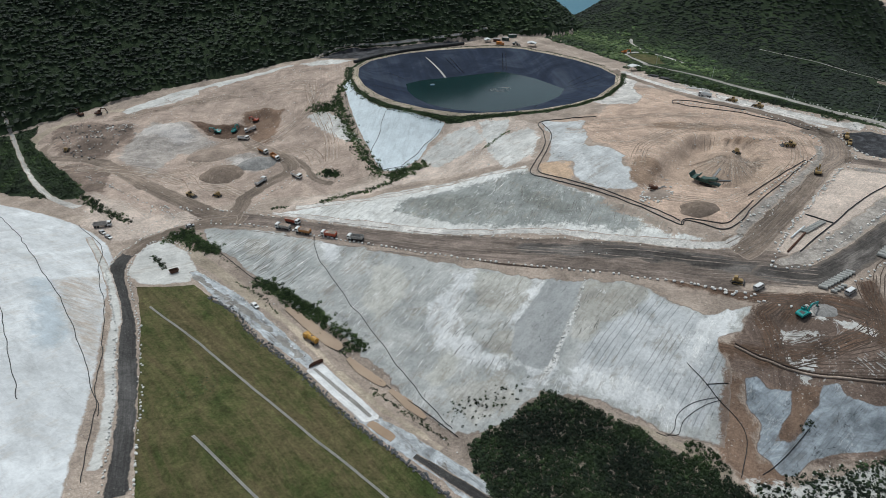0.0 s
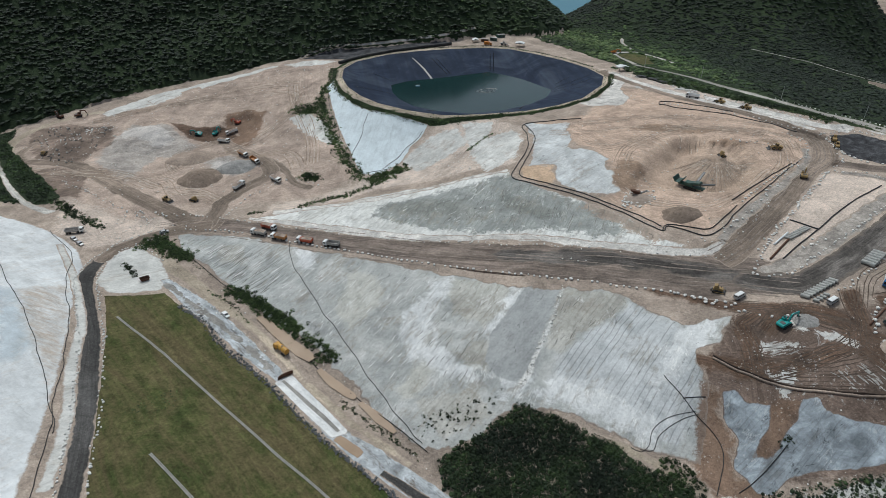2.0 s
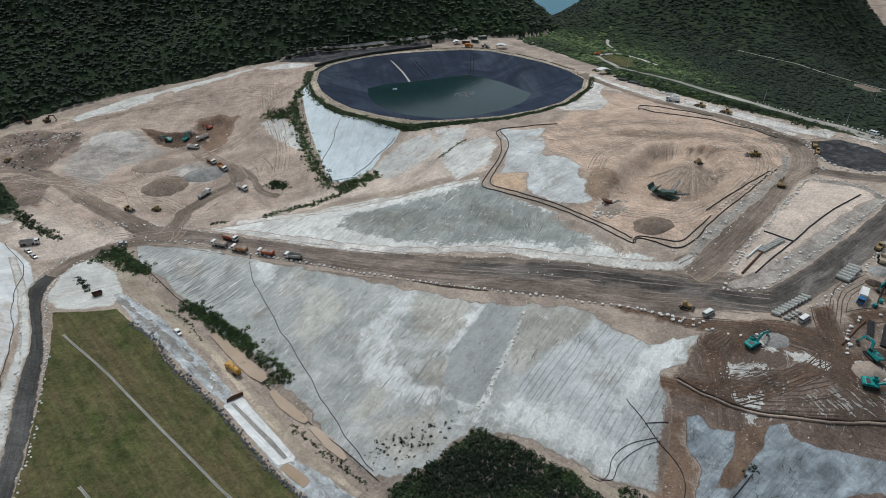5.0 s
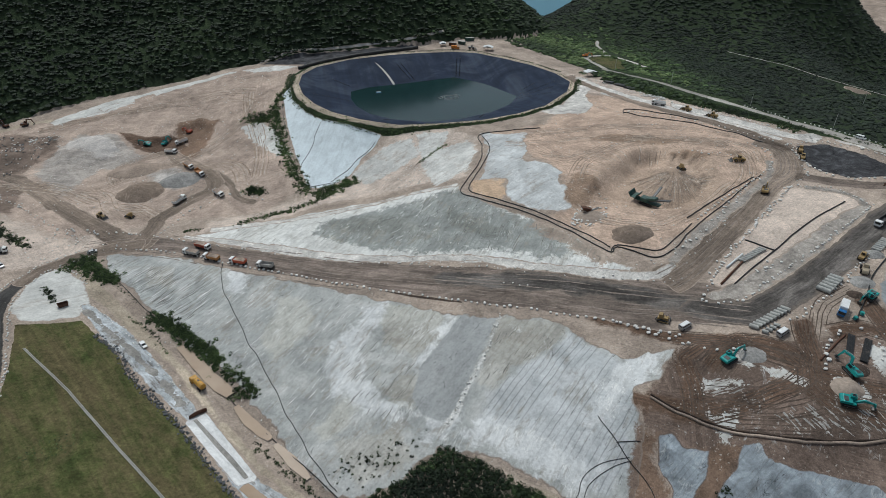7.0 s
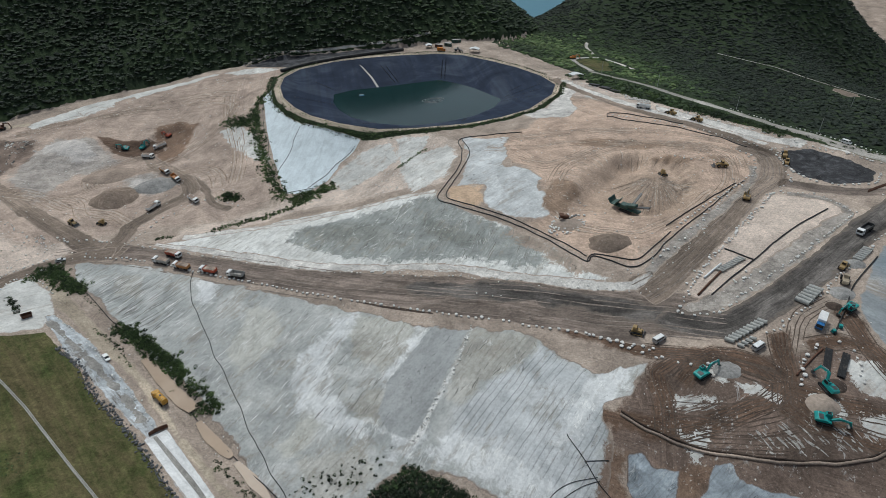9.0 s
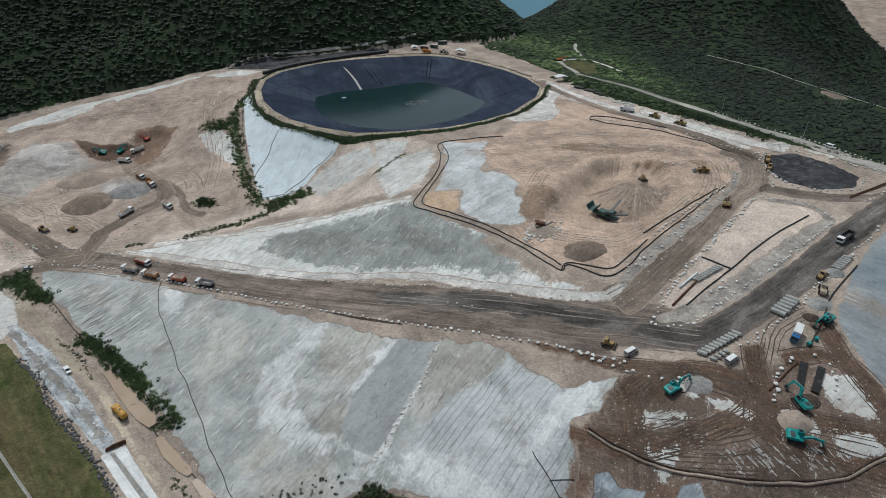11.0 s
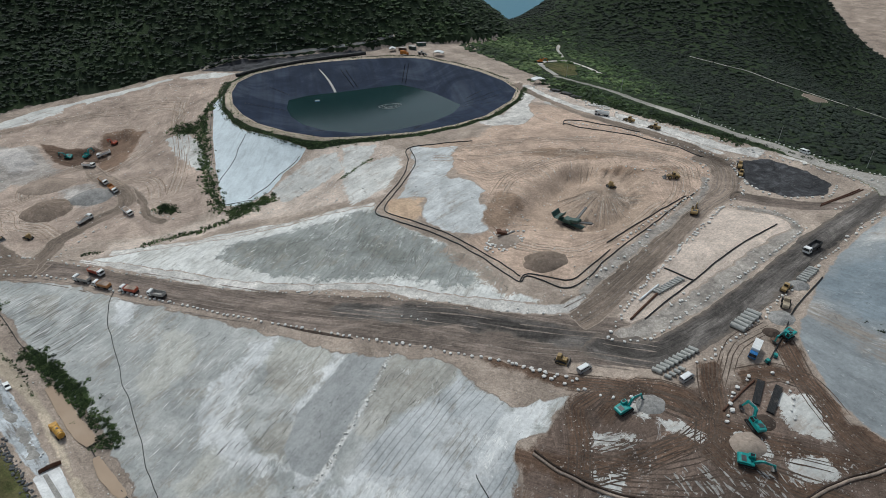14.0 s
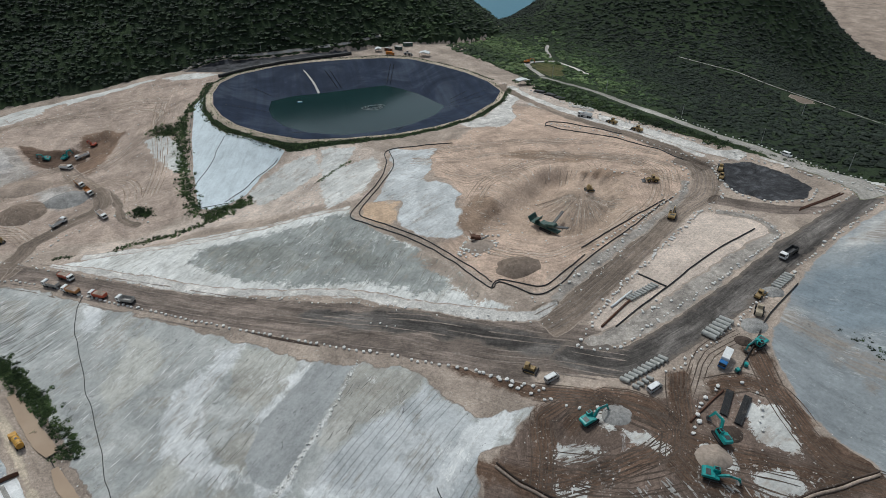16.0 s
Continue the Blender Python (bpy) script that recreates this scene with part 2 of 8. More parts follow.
M["slope"] = s.color(fringed(s, c, 1.0, (0.25, 0.2, 0.163))).bump(s.noise(1.7, 6, 0.7), 0.24, 0.8).mat

s = Shader("bank_skin", 0.88, 0, 0.25)
broad = s.noise(17, 7, 0.72, warp=0.9)
c, vein = tones(s, broad, ((0.53, 0.522, 0.49), (0.67, 0.662, 0.625), (0.8, 0.795, 0.76))), (0.5,) * 3
for zone_, trio, vein_ in (("z_grey", ((0.225, 0.238, 0.222), (0.295, 0.306, 0.288), (0.42, 0.427, 0.402)), 0.4), ("z_dark", ((0.18, 0.188, 0.17), (0.25, 0.257, 0.235), (0.37, 0.375, 0.345)), 0.4), ("z_brown", EARTH, 0.1)):
    z = s.zone(zone_, 1.4, 9, 6.0)
    c, vein = s.mix(z, c, tones(s, broad, trio)), s.mix(z, vein, (vein_,) * 3)
c = skinned(s, earth_through(s, c, 60, (0.30, 0.275, 0.225), 0.6, 0.8), 62, 0.3, 1.2, vein, 1.0)
M["bank"] = s.color(fringed(s, c, 1.5)).bump(s.noise(1.7, 6, 0.7), 0.24, 0.8).mat

M["road"] = soil("road", (0.178, 0.143, 0.12), True, 1.0, 0.1, lo=0.68, hi=1.5, size=9, reach=1.0)
M["road_dark"] = soil("road_dark", (0.098, 0.088, 0.08), True, 1.0, 0.05, lo=0.55, hi=1.9, size=8, reach=2.5, rim=(0.165, 0.138, 0.117))
M["road_left"] = soil("road_left", (0.068, 0.065, 0.062), True, 0.8, 0.15, reach=0.7)
M["track"] = soil("track", (0.225, 0.178, 0.142), True, 1.0, 0.15, reach=1.0)
M["mound"] = soil("loose_soil", (0.331, 0.262, 0.211), reach=0)
M["mound_path"] = soil("tan_earth", (0.42, 0.352, 0.27), True, 0.3, 0.3, reach=1.0)
M["dark_soil"] = soil("dark_soil", (0.07, 0.052, 0.042), reach=0)
M["track_grey"] = soil("gutter_grey", (0.3, 0.285, 0.26), pebble=0.1, reach=0)
M["gravel"] = soil("gravel", (0.44, 0.42, 0.385), True, 0.6, 0.4, reach=0.8)
M["island"] = soil("island_rubble", (0.32, 0.288, 0.255), False, 0, 0.8, reach=1.5, lo=0.65, hi=1.4, size=6)
M["valley_gravel"] = soil("valley_gravel", (0.31, 0.29, 0.26), True, 0.6, 0.2, reach=0.8, rim=(0.12, 0.13, 0.07))
M["berm"] = soil("pale_berm", (0.58, 0.552, 0.512), False, 0, 0.9, reach=1.2, lo=0.7, hi=1.3, size=7)
M["lining_blue"] = lining("lining_blue", (0.53, 0.54, 0.533), 35, 0.8, 1.3, groove=0.2, amount=0.6, crack=0.8)
M["lining_torn"] = lining("lining_torn", (0.28, 0.312, 0.336), 35, 0.6, 1.5, 7, groove=0.4, pitch=0.7, amount=0.5, crack=1.0, vein=0.3, earth=(0.14, 0.135, 0.13), rim=(0.16, 0.12, 0.096), reach=0.6)
s = Shader("east_skin", 0.85, 0, 0.25)
broad = s.noise(18, 6, 0.66, s.coords(-52, 3, 1, 1), 0.8)
c = tones(s, broad, around((0.275, 0.295, 0.302), 0.84, 1.18))
c = s.mix(s.zone("z_blue", 6, 9), c, tones(s, broad, around((0.215, 0.252, 0.275), 0.85, 1.15)))
c = s.mix(s.zone("z_white", 4, 7), c, tones(s, broad, around((0.46, 0.452, 0.435), 0.85, 1.15)))
drag = s.ramp(s.noise(1.0, 7, 0.72, s.coords(-54, 16, 1.8, 6), 0.8), [(0.4, 0.1), (0.58, 0.9)])
c = s.mix(s.mix(1.0, s.zone("z_brown", 3, 8), drag, "MULTIPLY"), c, (0.27, 0.232, 0.196))
c = skinned(s, c, -54, 0.12, 1.3, 0.25, 0.5)
M["lining_east"] = s.color(fringed(s, c, 1.2)).bump(s.noise(1.7, 6, 0.7), 0.16, 0.8).mat
s = Shader("west_skin", 0.8, 0, 0.25)
broad = s.noise(26, 6, 0.68, warp=0.8)
c = tones(s, broad, around((0.62, 0.63, 0.628), 0.86, 1.18))
c = s.mix(s.zone("z_blue", 5, 9), c, tones(s, broad, around((0.47, 0.515, 0.54), 0.86, 1.15)))
brown = s.ramp(s.noise(1.0, 6, 0.75, s.coords(-12, 9, 1.6, 6), 0.7), [(0.4, 0.15), (0.6, 0.9)])
c = s.mix(s.mix(1.0, s.zone("z_stain", 3, 7), brown, "MULTIPLY"), c, (0.46, 0.385, 0.315))
c = skinned(s, earth_through(s, c, 60, (0.5, 0.45, 0.39), 0.35), -35, 0.0, 1.5, 0.12, 0.25, 0.6)
M["lining_white"] = s.color(fringed(s, c, 1.2)).bump(s.noise(1.7, 6, 0.7), 0.16, 0.8).mat
M["lining_pale"] = lining("lining_pale", (0.58, 0.57, 0.535), 30, 0.88, 1.15, 14, groove=0.0, amount=0.45, vein=0.2, crack=0.4)
M["membrane"] = lining("membrane", (0.62, 0.68, 0.70), 80, 0.92, 1.08, 24, 0.1, 1.5, 0.0, 0.0, 0.0, reach=0.6, speck=0.5)
M["coal"] = soil("coal", (0.05, 0.05, 0.053), pebble=0.15, reach=1.0, lo=0.5, hi=1.9, size=6)
M["concrete"] = lining("concrete", (0.44, 0.46, 0.47), 137, 0.6, 1.55, 7, 0.3, 1.2, 0.3, 0.6, 0.9, (0.17, 0.145, 0.118), reach=0.6)
M["concrete_new"] = lining("concrete_new", (0.74, 0.735, 0.72), 137, 0.92, 1.06, 9, 0.3, 1.4, 0.0, 0.2, 0.2, (0.5, 0.47, 0.42), reach=0.3)

s = Shader("grass", 0.95, 0, 0.1)
worn = s.ramp(s.noise(1.0, 6, 0.72, s.coords(-47, 46, 13, 8), 1.0), [(0.44, 0.0), (0.6, 0.75)])
g = s.ramp(s.noise(20, 8, 0.75, warp=0.2), [(0.38, (0.048, 0.064, 0.021)), (0.49, (0.078, 0.086, 0.032)), (0.6, (0.122, 0.112, 0.052))])
g = s.mix(worn, g, (0.128, 0.102, 0.055))
g = s.mix(0.8, g, s.ramp(s.noise(3.2, 6, 0.75, warp=0.8), [(0.36, 0.66), (0.5, 1.0), (0.64, 1.3)]), "MULTIPLY")
g = s.mix(0.55, g, s.ramp(s.noise(1.0, 4, 0.7, s.coords(-47, 30, 2.0, 4)), [(0.4, 0.75), (0.5, 1.0), (0.6, 1.3)]), "MULTIPLY")
g = s.mix(0.9, g, s.ramp(s.noise(0.9, 6, 0.8), [(0.3, 0.55), (0.5, 1.0), (0.75, 1.5)]), "MULTIPLY")
M["grass"] = s.color(g).bump(s.noise(0.5, 5, 0.8), 0.3, 0.9).mat

# dark green that holds the shade beneath the crowns in its colour
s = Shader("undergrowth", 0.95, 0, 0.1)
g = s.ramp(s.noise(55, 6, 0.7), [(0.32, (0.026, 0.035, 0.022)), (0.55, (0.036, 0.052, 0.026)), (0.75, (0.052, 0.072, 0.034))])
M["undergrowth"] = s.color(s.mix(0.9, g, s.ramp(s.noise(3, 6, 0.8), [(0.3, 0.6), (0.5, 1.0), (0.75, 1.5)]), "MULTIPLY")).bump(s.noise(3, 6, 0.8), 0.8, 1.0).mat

s = Shader("foliage", 0.75, 0, 0.2)
# the low tones carry the cloud shade on the hills as colour
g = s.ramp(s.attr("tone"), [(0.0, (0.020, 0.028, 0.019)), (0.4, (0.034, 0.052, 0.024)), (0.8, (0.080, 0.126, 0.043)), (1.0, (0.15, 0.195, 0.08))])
g = s.mix(0.55, g, s.ramp(s.noise(70, 4, 0.6), [(0.3, 0.5), (0.55, 1.0), (0.75, 1.5)]), "MULTIPLY")
g = s.mix(0.8, g, s.ramp(s.noise(11, 5, 0.75), [(0.36, 0.62), (0.5, 1.0), (0.64, 1.45)]), "MULTIPLY")
M["foliage"] = s.color(g).mat

s = Shader("pond_water", 0.12, 0, 0.22)
s.color(s.ramp(s.noise(60, 3, 0.5), [(0.35, (0.010, 0.030, 0.031)), (0.65, (0.015, 0.040, 0.041))])).bump(s.noise(1.2, 3, 0.6), 0.03, 0.5)
M["water"] = s.mat
s = Shader("mud_water", 0.35, 0, 0.25)
s.color(s.ramp(s.noise(14, 4, 0.6), [(0.35, (0.30, 0.208, 0.135)), (0.65, (0.36, 0.26, 0.175))]))
M["mud_water"] = s.mat
s = Shader("sea_water", 0.5, 0, 0.2)
s.color((0.07, 0.19, 0.25)).bump(s.noise(12, 4, 0.6), 0.5, 0.5)
M["sea"] = s.mat
s = Shader("black_liner", 0.75, 0, 0.1)
panels = s.ramp(s.noise(1.0, 3, 0.5, s.coords(12, 3.0, 60, 60)), [(0.35, 0.8), (0.5, 1.0), (0.65, 1.25)])
lc = s.mix(0.6, s.ramp(s.noise(35, 5, 0.6, warp=1.0), [(0.36, (0.012, 0.019, 0.037)), (0.5, (0.020, 0.030, 0.054)), (0.63, (0.045, 0.058, 0.084))]), panels, "MULTIPLY")
M["liner"] = s.color(lc).bump(s.noise(4, 5, 0.6), 0.4, 0.5).mat
M["black_pipe"] = plain("black_pipe", (0.018, 0.018, 0.018), 0.5)
M["stone"] = plain("stone", (0.74, 0.72, 0.68), 0.9, 0, 0.22, 0.2)
M["wet_rubble"] = plain("wet_rubble", (0.115, 0.12, 0.125), 0.8, 0, 0.4, 0.3)


# ---- geometry helpers ----
def fbm(x, y, size, octaves=4, seed=0, gain=0.5):
    """Cheap value noise on arrays, about -1 to 1."""
    out, amp, tot = np.zeros_like(x), 1.0, 0.0
    for o in range(octaves):
        f = 2.0 ** o / size
        gx, gy = x * f + 17.3 * seed + o * 5.1, y * f - 9.7 * seed + o * 3.7
        ix, iy = np.floor(gx).astype(np.int64), np.floor(gy).astype(np.int64)
        fx, fy = gx - ix, gy - iy
        fx, fy = fx * fx * (3 - 2 * fx), fy * fy * (3 - 2 * fy)

        def h(a, b):
            n = (a * 374761393 + b * 668265263 + seed * 144665) & 0x7FFFFFFF
            n = ((n ^ (n >> 13)) * 1274126177) & 0x7FFFFFFF
            return ((n ^ (n >> 16)) & 0xFFFF) / 32767.5 - 1.0

        v = h(ix, iy) * (1 - fx) * (1 - fy) + h(ix + 1, iy) * fx * (1 - fy) + h(ix, iy + 1) * (1 - fx) * fy + h(ix + 1, iy + 1) * fx * fy
        out, tot, amp = out + v * amp, tot + amp, amp * gain
    return out / tot


def mesh_object(name, verts, faces, mat, parent=None, smooth=True):
    me = bpy.data.meshes.new(name)
    me.from_pydata(verts, [], faces)
    me.materials.append(mat)
    me.polygons.foreach_set("use_smooth", [smooth] * len(me.polygons))
    me.update()
    ob = new(name, me)
    ob.parent = parent
    return ob


def fast_mesh(name, verts, tris, mat, smooth=False, tone=None):
    """One mesh from arrays of places and triangles."""
    me = bpy.data.meshes.new(name)
    n, k = len(verts), len(tris)
    me.vertices.add(n)
    me.vertices.foreach_set("co", np.ascontiguousarray(verts, dtype=np.float32).ravel())
    me.loops.add(3 * k)
    me.loops.foreach_set("vertex_index", np.ascontiguousarray(tris, dtype=np.int32).ravel())
    me.polygons.add(k)
    me.polygons.foreach_set("loop_start", np.arange(0, 3 * k, 3, dtype=np.int32))
    me.polygons.foreach_set("loop_total", np.full(k, 3, dtype=np.int32))
    me.polygons.foreach_set("use_smooth", np.full(k, smooth))
    if tone is not None:
        me.attributes.new("tone", "FLOAT", "POINT").data.foreach_set("value", np.ascontiguousarray(tone, dtype=np.float32))
    me.materials.append(mat)
    me.update()
    me.validate()
    return new(name, me)


def along(line, step):
    """Points every step metres along a line of places."""
    out = []
    for a, b in zip(line[:-1], line[1:]):
        a, b = np.array(a, float), np.array(b, float)
        n = max(1, int(np.hypot(*(b - a)[:2]) / step))
        out += [a + (b - a) * i / n for i in range(n)]
    return out + [np.array(line[-1], float)]


def to_line(x, y, line):
    """Distance of arrays of places to a line, the height of the line there, and the side (left of its way: plus)."""
    best, zz, side = np.full(x.shape, 1e9), np.zeros(x.shape), np.ones(x.shape)
    for a, b in zip(line[:-1], line[1:]):
        dx, dy = b[0] - a[0], b[1] - a[1]
        u = np.clip(((x - a[0]) * dx + (y - a[1]) * dy) / (dx * dx + dy * dy), 0, 1)
        d = np.hypot(x - a[0] - u * dx, y - a[1] - u * dy)
        m = d < best
        best = np.where(m, d, best)
        if len(a) > 2:
            zz = np.where(m, a[2] + u * (b[2] - a[2]), zz)
        side = np.where(m, np.sign(dx * (y - a[1]) - dy * (x - a[0])), side)
    return best, zz, side


def in_poly(x, y, poly):
    inside = np.zeros(x.shape, bool)
    for (x0, y0), (x1, y1) in zip(poly, poly[1:] + poly[:1]):
        if y0 != y1:
            inside ^= ((y0 > y) != (y1 > y)) & (x < (x1 - x0) * (y - y0) / (y1 - y0) + x0)
    return inside


def sdf(x, y, poly):
    """Signed distance to a closed outline, minus inside."""
    poly = [p[:2] for p in poly]
    d, _, _ = to_line(x, y, poly + poly[:1])
    return np.where(in_poly(x, y, poly), -d, d)


def ribbon(line, width):
    """Outline of a road along a line; width in metres, one or one for each place."""
    p = np.array([q[:2] for q in line], float)
    w = np.broadcast_to(np.asarray(width, float), (len(p),))
    t = np.gradient(p, axis=0)
    t /= np.hypot(t[:, 0], t[:, 1])[:, None]
    nrm = np.stack([-t[:, 1], t[:, 0]], 1) * w[:, None] / 2
    return [tuple(q) for q in p + nrm] + [tuple(q) for q in (p - nrm)[::-1]]

# ---- the lie of the land: lines of the plan with their heights ----
ROAD_UP = [(-104, 270, 5), (-88, 265, 6), (-57, 254, 8), (-37, 247, 9.5), (-13, 238, 12), (22, 230, 15), (58, 219, 20), (87, 208, 25), (114, 200, 27), (124, 200, 28)]
ROAD_LOW = [(-122, 262, 5), (-113, 261, 5), (-83, 253, 6), (-53, 240, 8), (-26, 229, 10), (-1, 219, 12), (23, 210, 14.5), (44, 199, 19), (65, 192, 21), (83, 185, 23), (94, 181, 24), (105, 175, 25), (113, 171, 26)]
SLOPE_TOE = [(-113, 242, 3), (-99, 230, 2.5), (-81, 213, 2), (-63, 197, 1.5), (-46, 184, 1), (-31, 169, 0), (-21, 157, 0), (-9, 143, -1), (3, 132, -2), (10, 128, -2.5)]
SLOPE_FOOT = [(26, 138, 2), (34, 145, 5), (52, 138, 7), (63, 130, 6), (73, 123, 7), (85, 119, 8)]
SLOPE_FACE = [(8.5, 168, 6), (84, 145, 18), (94, 138, 19), (93, 150, 22.5), (102, 155, 24), (110, 165, 26), (94, 164, 23), (83, 174, 22)]
CANAL = [(-114, 219, 2), (-96, 205, 1.5), (-75, 187, 0.8), (-48, 163, -1), (-23, 138, -1.8), (-5, 124, -2.6), (14, 109, -3.6)]
FIELD = [(-131, 203, 6), (-109, 209, 3), (-83, 186, 4), (-55, 160, 2), (-27, 132, 0.5), (1, 109, -3), (-117, 189, 5.5), (-62, 147, 4), (-71, 120, 12), (-81, 96, 15), (-30, 100, 6), (-90, 60, 19)]
WEST_ROAD = [(-130, 258, 4), (-144, 245, 4), (-148, 232, 4), (-145, 215, 5.5), (-132, 193, 7), (-121, 174, 8), (-112, 155, 9), (-101, 131, 11), (-93, 112, 14), (-87, 96, 15)]
WEST_SLOPE = [(-245, 287, 1), (-218, 275, 3), (-185, 259, 4), (-163, 242, 4), (-150, 200, 13), (-140, 150, 18), (-190, 200, 20), (-190, 130, 30), (-130, 100, 22), (-240, 240, 14)]
VALLEY = [(-93, 277, 5), (-80, 277, 5.5), (-66, 281, 6), (-52, 290, 5.5), (-43, 291, 6), (-35, 297, 8.5), (-24, 305, 11), (-15, 312, 12)]
BACKSLOPE_RIDGE = [(-64, 276, 7), (-32, 282, 10), (2, 284, 15.5), (24, 283, 21), (44, 281, 25.5)]
BERM = [(92, 340, 32), (59, 338, 30), (58, 322, 29), (56, 304, 29), (50, 290, 27), (45, 276, 25.5), (51, 269, 26), (66, 259, 26), (80, 247, 27), (89, 235, 27.5), (96, 225, 28), (102, 217, 28.5), (105, 220, 29), (117, 212, 29.5), (126, 216, 31), (138, 229, 32.5), (155, 245, 33), (175, 264, 34), (185, 273, 34.5)]
TOP = [(96, 244, 28), (87, 287, 32), (113, 227, 32), (124, 256, 31), (177, 257, 34.5), (180, 288, 35), (102, 355, 33), (140, 300, 36), (150, 340, 34)]
BIG_ROAD = [(117, 195, 26.5), (130, 180, 28), (139, 178, 30), (157, 187, 33), (183, 205, 34.5), (212, 227, 38), (236, 243, 41), (257, 256, 43)]
RAMP = [(117, 199, 27), (130, 207, 30), (153, 229, 33), (182, 260, 34.5), (200, 276, 35), (208, 299, 36), (200, 312, 35.5)]
TOP_ROAD = [(212, 298, 36), (204, 320, 35.5), (184, 349, 34.5), (159, 380, 33), (138, 420, 32), (128, 445, 31)]
PAD = [(217, 304, 36), (233, 304, 37), (243, 287, 38), (245, 271, 38.5), (235, 259, 39), (219, 263, 37), (210, 275, 36)]
YARD = [(112, 164, 26.5), (133, 159, 29), (147, 158, 30), (161, 156, 30), (165, 176, 33.5), (163, 161, 31), (179, 152, 30), (189, 139, 29), (167, 134, 27), (140, 139, 28), (120, 136, 23), (94, 140, 20), (103, 145, 23), (126, 123, 21), (104, 114, 10.5), (98, 126, 13), (128, 106, 14), (145, 110, 20)]
EAST_SLOPE = [(181, 183, 34), (201, 204, 36), (220, 221, 39), (243, 237, 43), (254, 243, 45), (216, 190, 37), (188, 149, 29), (230, 200, 46), (260, 215, 56), (225, 160, 42), (250, 130, 50), (210, 120, 34), (300, 230, 66)]
MOUND = [(-276, 372, 1), (-276, 410, 3), (-246, 386, 2.5), (-238, 430, 6), (-207, 459, 10), (-180, 437, 10), (-164, 466, 15), (-131, 483, 22), (-94, 485, 27.5), (-70, 477, 29), (-134, 422, 11), (-163, 390, 5), (-83, 398, 19), (-150, 395, 5), (-186, 362, 3), (-110, 305, 5), (-94, 313, 5.5), (-58, 312, 9), (-60, 360, 15)]
MOUND_ROAD = [(-112, 266, 5), (-135, 280, 4), (-152, 292, 3), (-189, 317, 2), (-216, 332, 1), (-239, 353, 1), (-244, 378, 2.5)]
PIT_ROAD = [(-106, 264, 5), (-107, 287, 5.3), (-93, 310, 6), (-86, 318, 7.5), (-103, 340, 8), (-125, 362, 7.5), (-144, 380, 6), (-150, 392, 6)]
SKIRT = [(-72, 421, 26), (-61, 380, 21), (-70, 393, 19), (-48, 341, 16), (-36, 309, 11.5), (-25, 308, 12), (-14, 319, 14), (-3, 342, 20), (36, 320, 25), (49, 304, 27)]
WOOD_EDGE = [(135, 448, 31), (153, 424, 32), (178, 388, 33), (202, 358, 35), (228, 323, 37), (248, 297, 39), (262, 277, 41), (267, 262, 45)]
BEYOND = [(155, 526, 23), (175, 525, 22), (193, 606, 10), (150, 700, 9), (165, 774, 4), (300, 500, 15), (400, 450, 27), (330, 360, 32), (450, 600, 32), (300, 650, 14), (240, 790, 0), (300, 300, 42), (-216, 300, 1), (-243, 316, 0), (-314, 406, 1), (-300, 330, 0), (60, 545, 32), (-20, 525, 32), (-80, 500, 29), (110, 540, 28)]
RIM = [(-62, 431), (-64, 453), (-57, 473), (-36, 492), (-11, 504), (15, 511), (47, 515), (66, 511), (87, 494), (106, 475), (120, 454), (127, 433), (121, 412), (102, 384), (83, 370), (62, 360), (35, 354), (12, 352), (-12, 362), (-31, 375), (-44, 390), (-55, 409)]
SHORE = [(-26, 426), (-28, 442), (-16, 452), (5, 459), (28, 468), (47, 476), (60, 467), (72, 456), (90, 430), (84, 414), (70, 398), (50, 386), (28, 380), (6, 385), (-10, 396), (-20, 410)]
RIM_Z, WATER_Z = 30.0, 21.0
HILL_FOOT = [(-520, 250, 0), (-420, 300, 0), (-335, 345, 0), (-296, 400, 2), (-255, 442, 6), (-212, 474, 11), (-165, 486, 16), (-130, 498, 22), (-80, 502, 29), (-30, 520, 32), (20, 536, 33), (60, 552, 32), (110, 590, 27), (150, 660, 15), (160, 765, 5), (125, 850, -18), (75, 950, -50)]
LINES = [ROAD_UP, ROAD_LOW, SLOPE_TOE, SLOPE_FOOT, CANAL, WEST_ROAD, VALLEY, BACKSLOPE_RIDGE, BERM, BIG_ROAD, RAMP, TOP_ROAD, MOUND_ROAD, PIT_ROAD, WOOD_EDGE]
SPOTS = SLOPE_FACE + FIELD + WEST_SLOPE + TOP + PAD + YARD + EAST_SLOPE + MOUND + SKIRT + BEYOND + [(x, y, RIM_Z) for x, y in RIM]

knots = np.array([p for line in LINES for p in along(line, 14)] + [np.array(p, float) for p in SPOTS])
keep = [0]
for i in range(1, len(knots)):
    if np.hypot(*(knots[keep, :2] - knots[i, :2]).T).min() > 2.0:
        keep.append(i)
knots = knots[keep]
nk = len(knots)
kk = np.zeros((nk + 3, nk + 3))
kk[:nk, :nk] = -np.hypot(knots[:, None, 0] - knots[None, :, 0], knots[:, None, 1] - knots[None, :, 1]) + np.eye(nk) * 2.0
kk[:nk, nk] = kk[nk, :nk] = 1
kk[:nk, nk + 1:], kk[nk + 1:, :nk] = knots[:, :2] / 100, knots[:, :2].T / 100
weights = np.linalg.solve(kk, np.r_[knots[:, 2], 0, 0, 0])

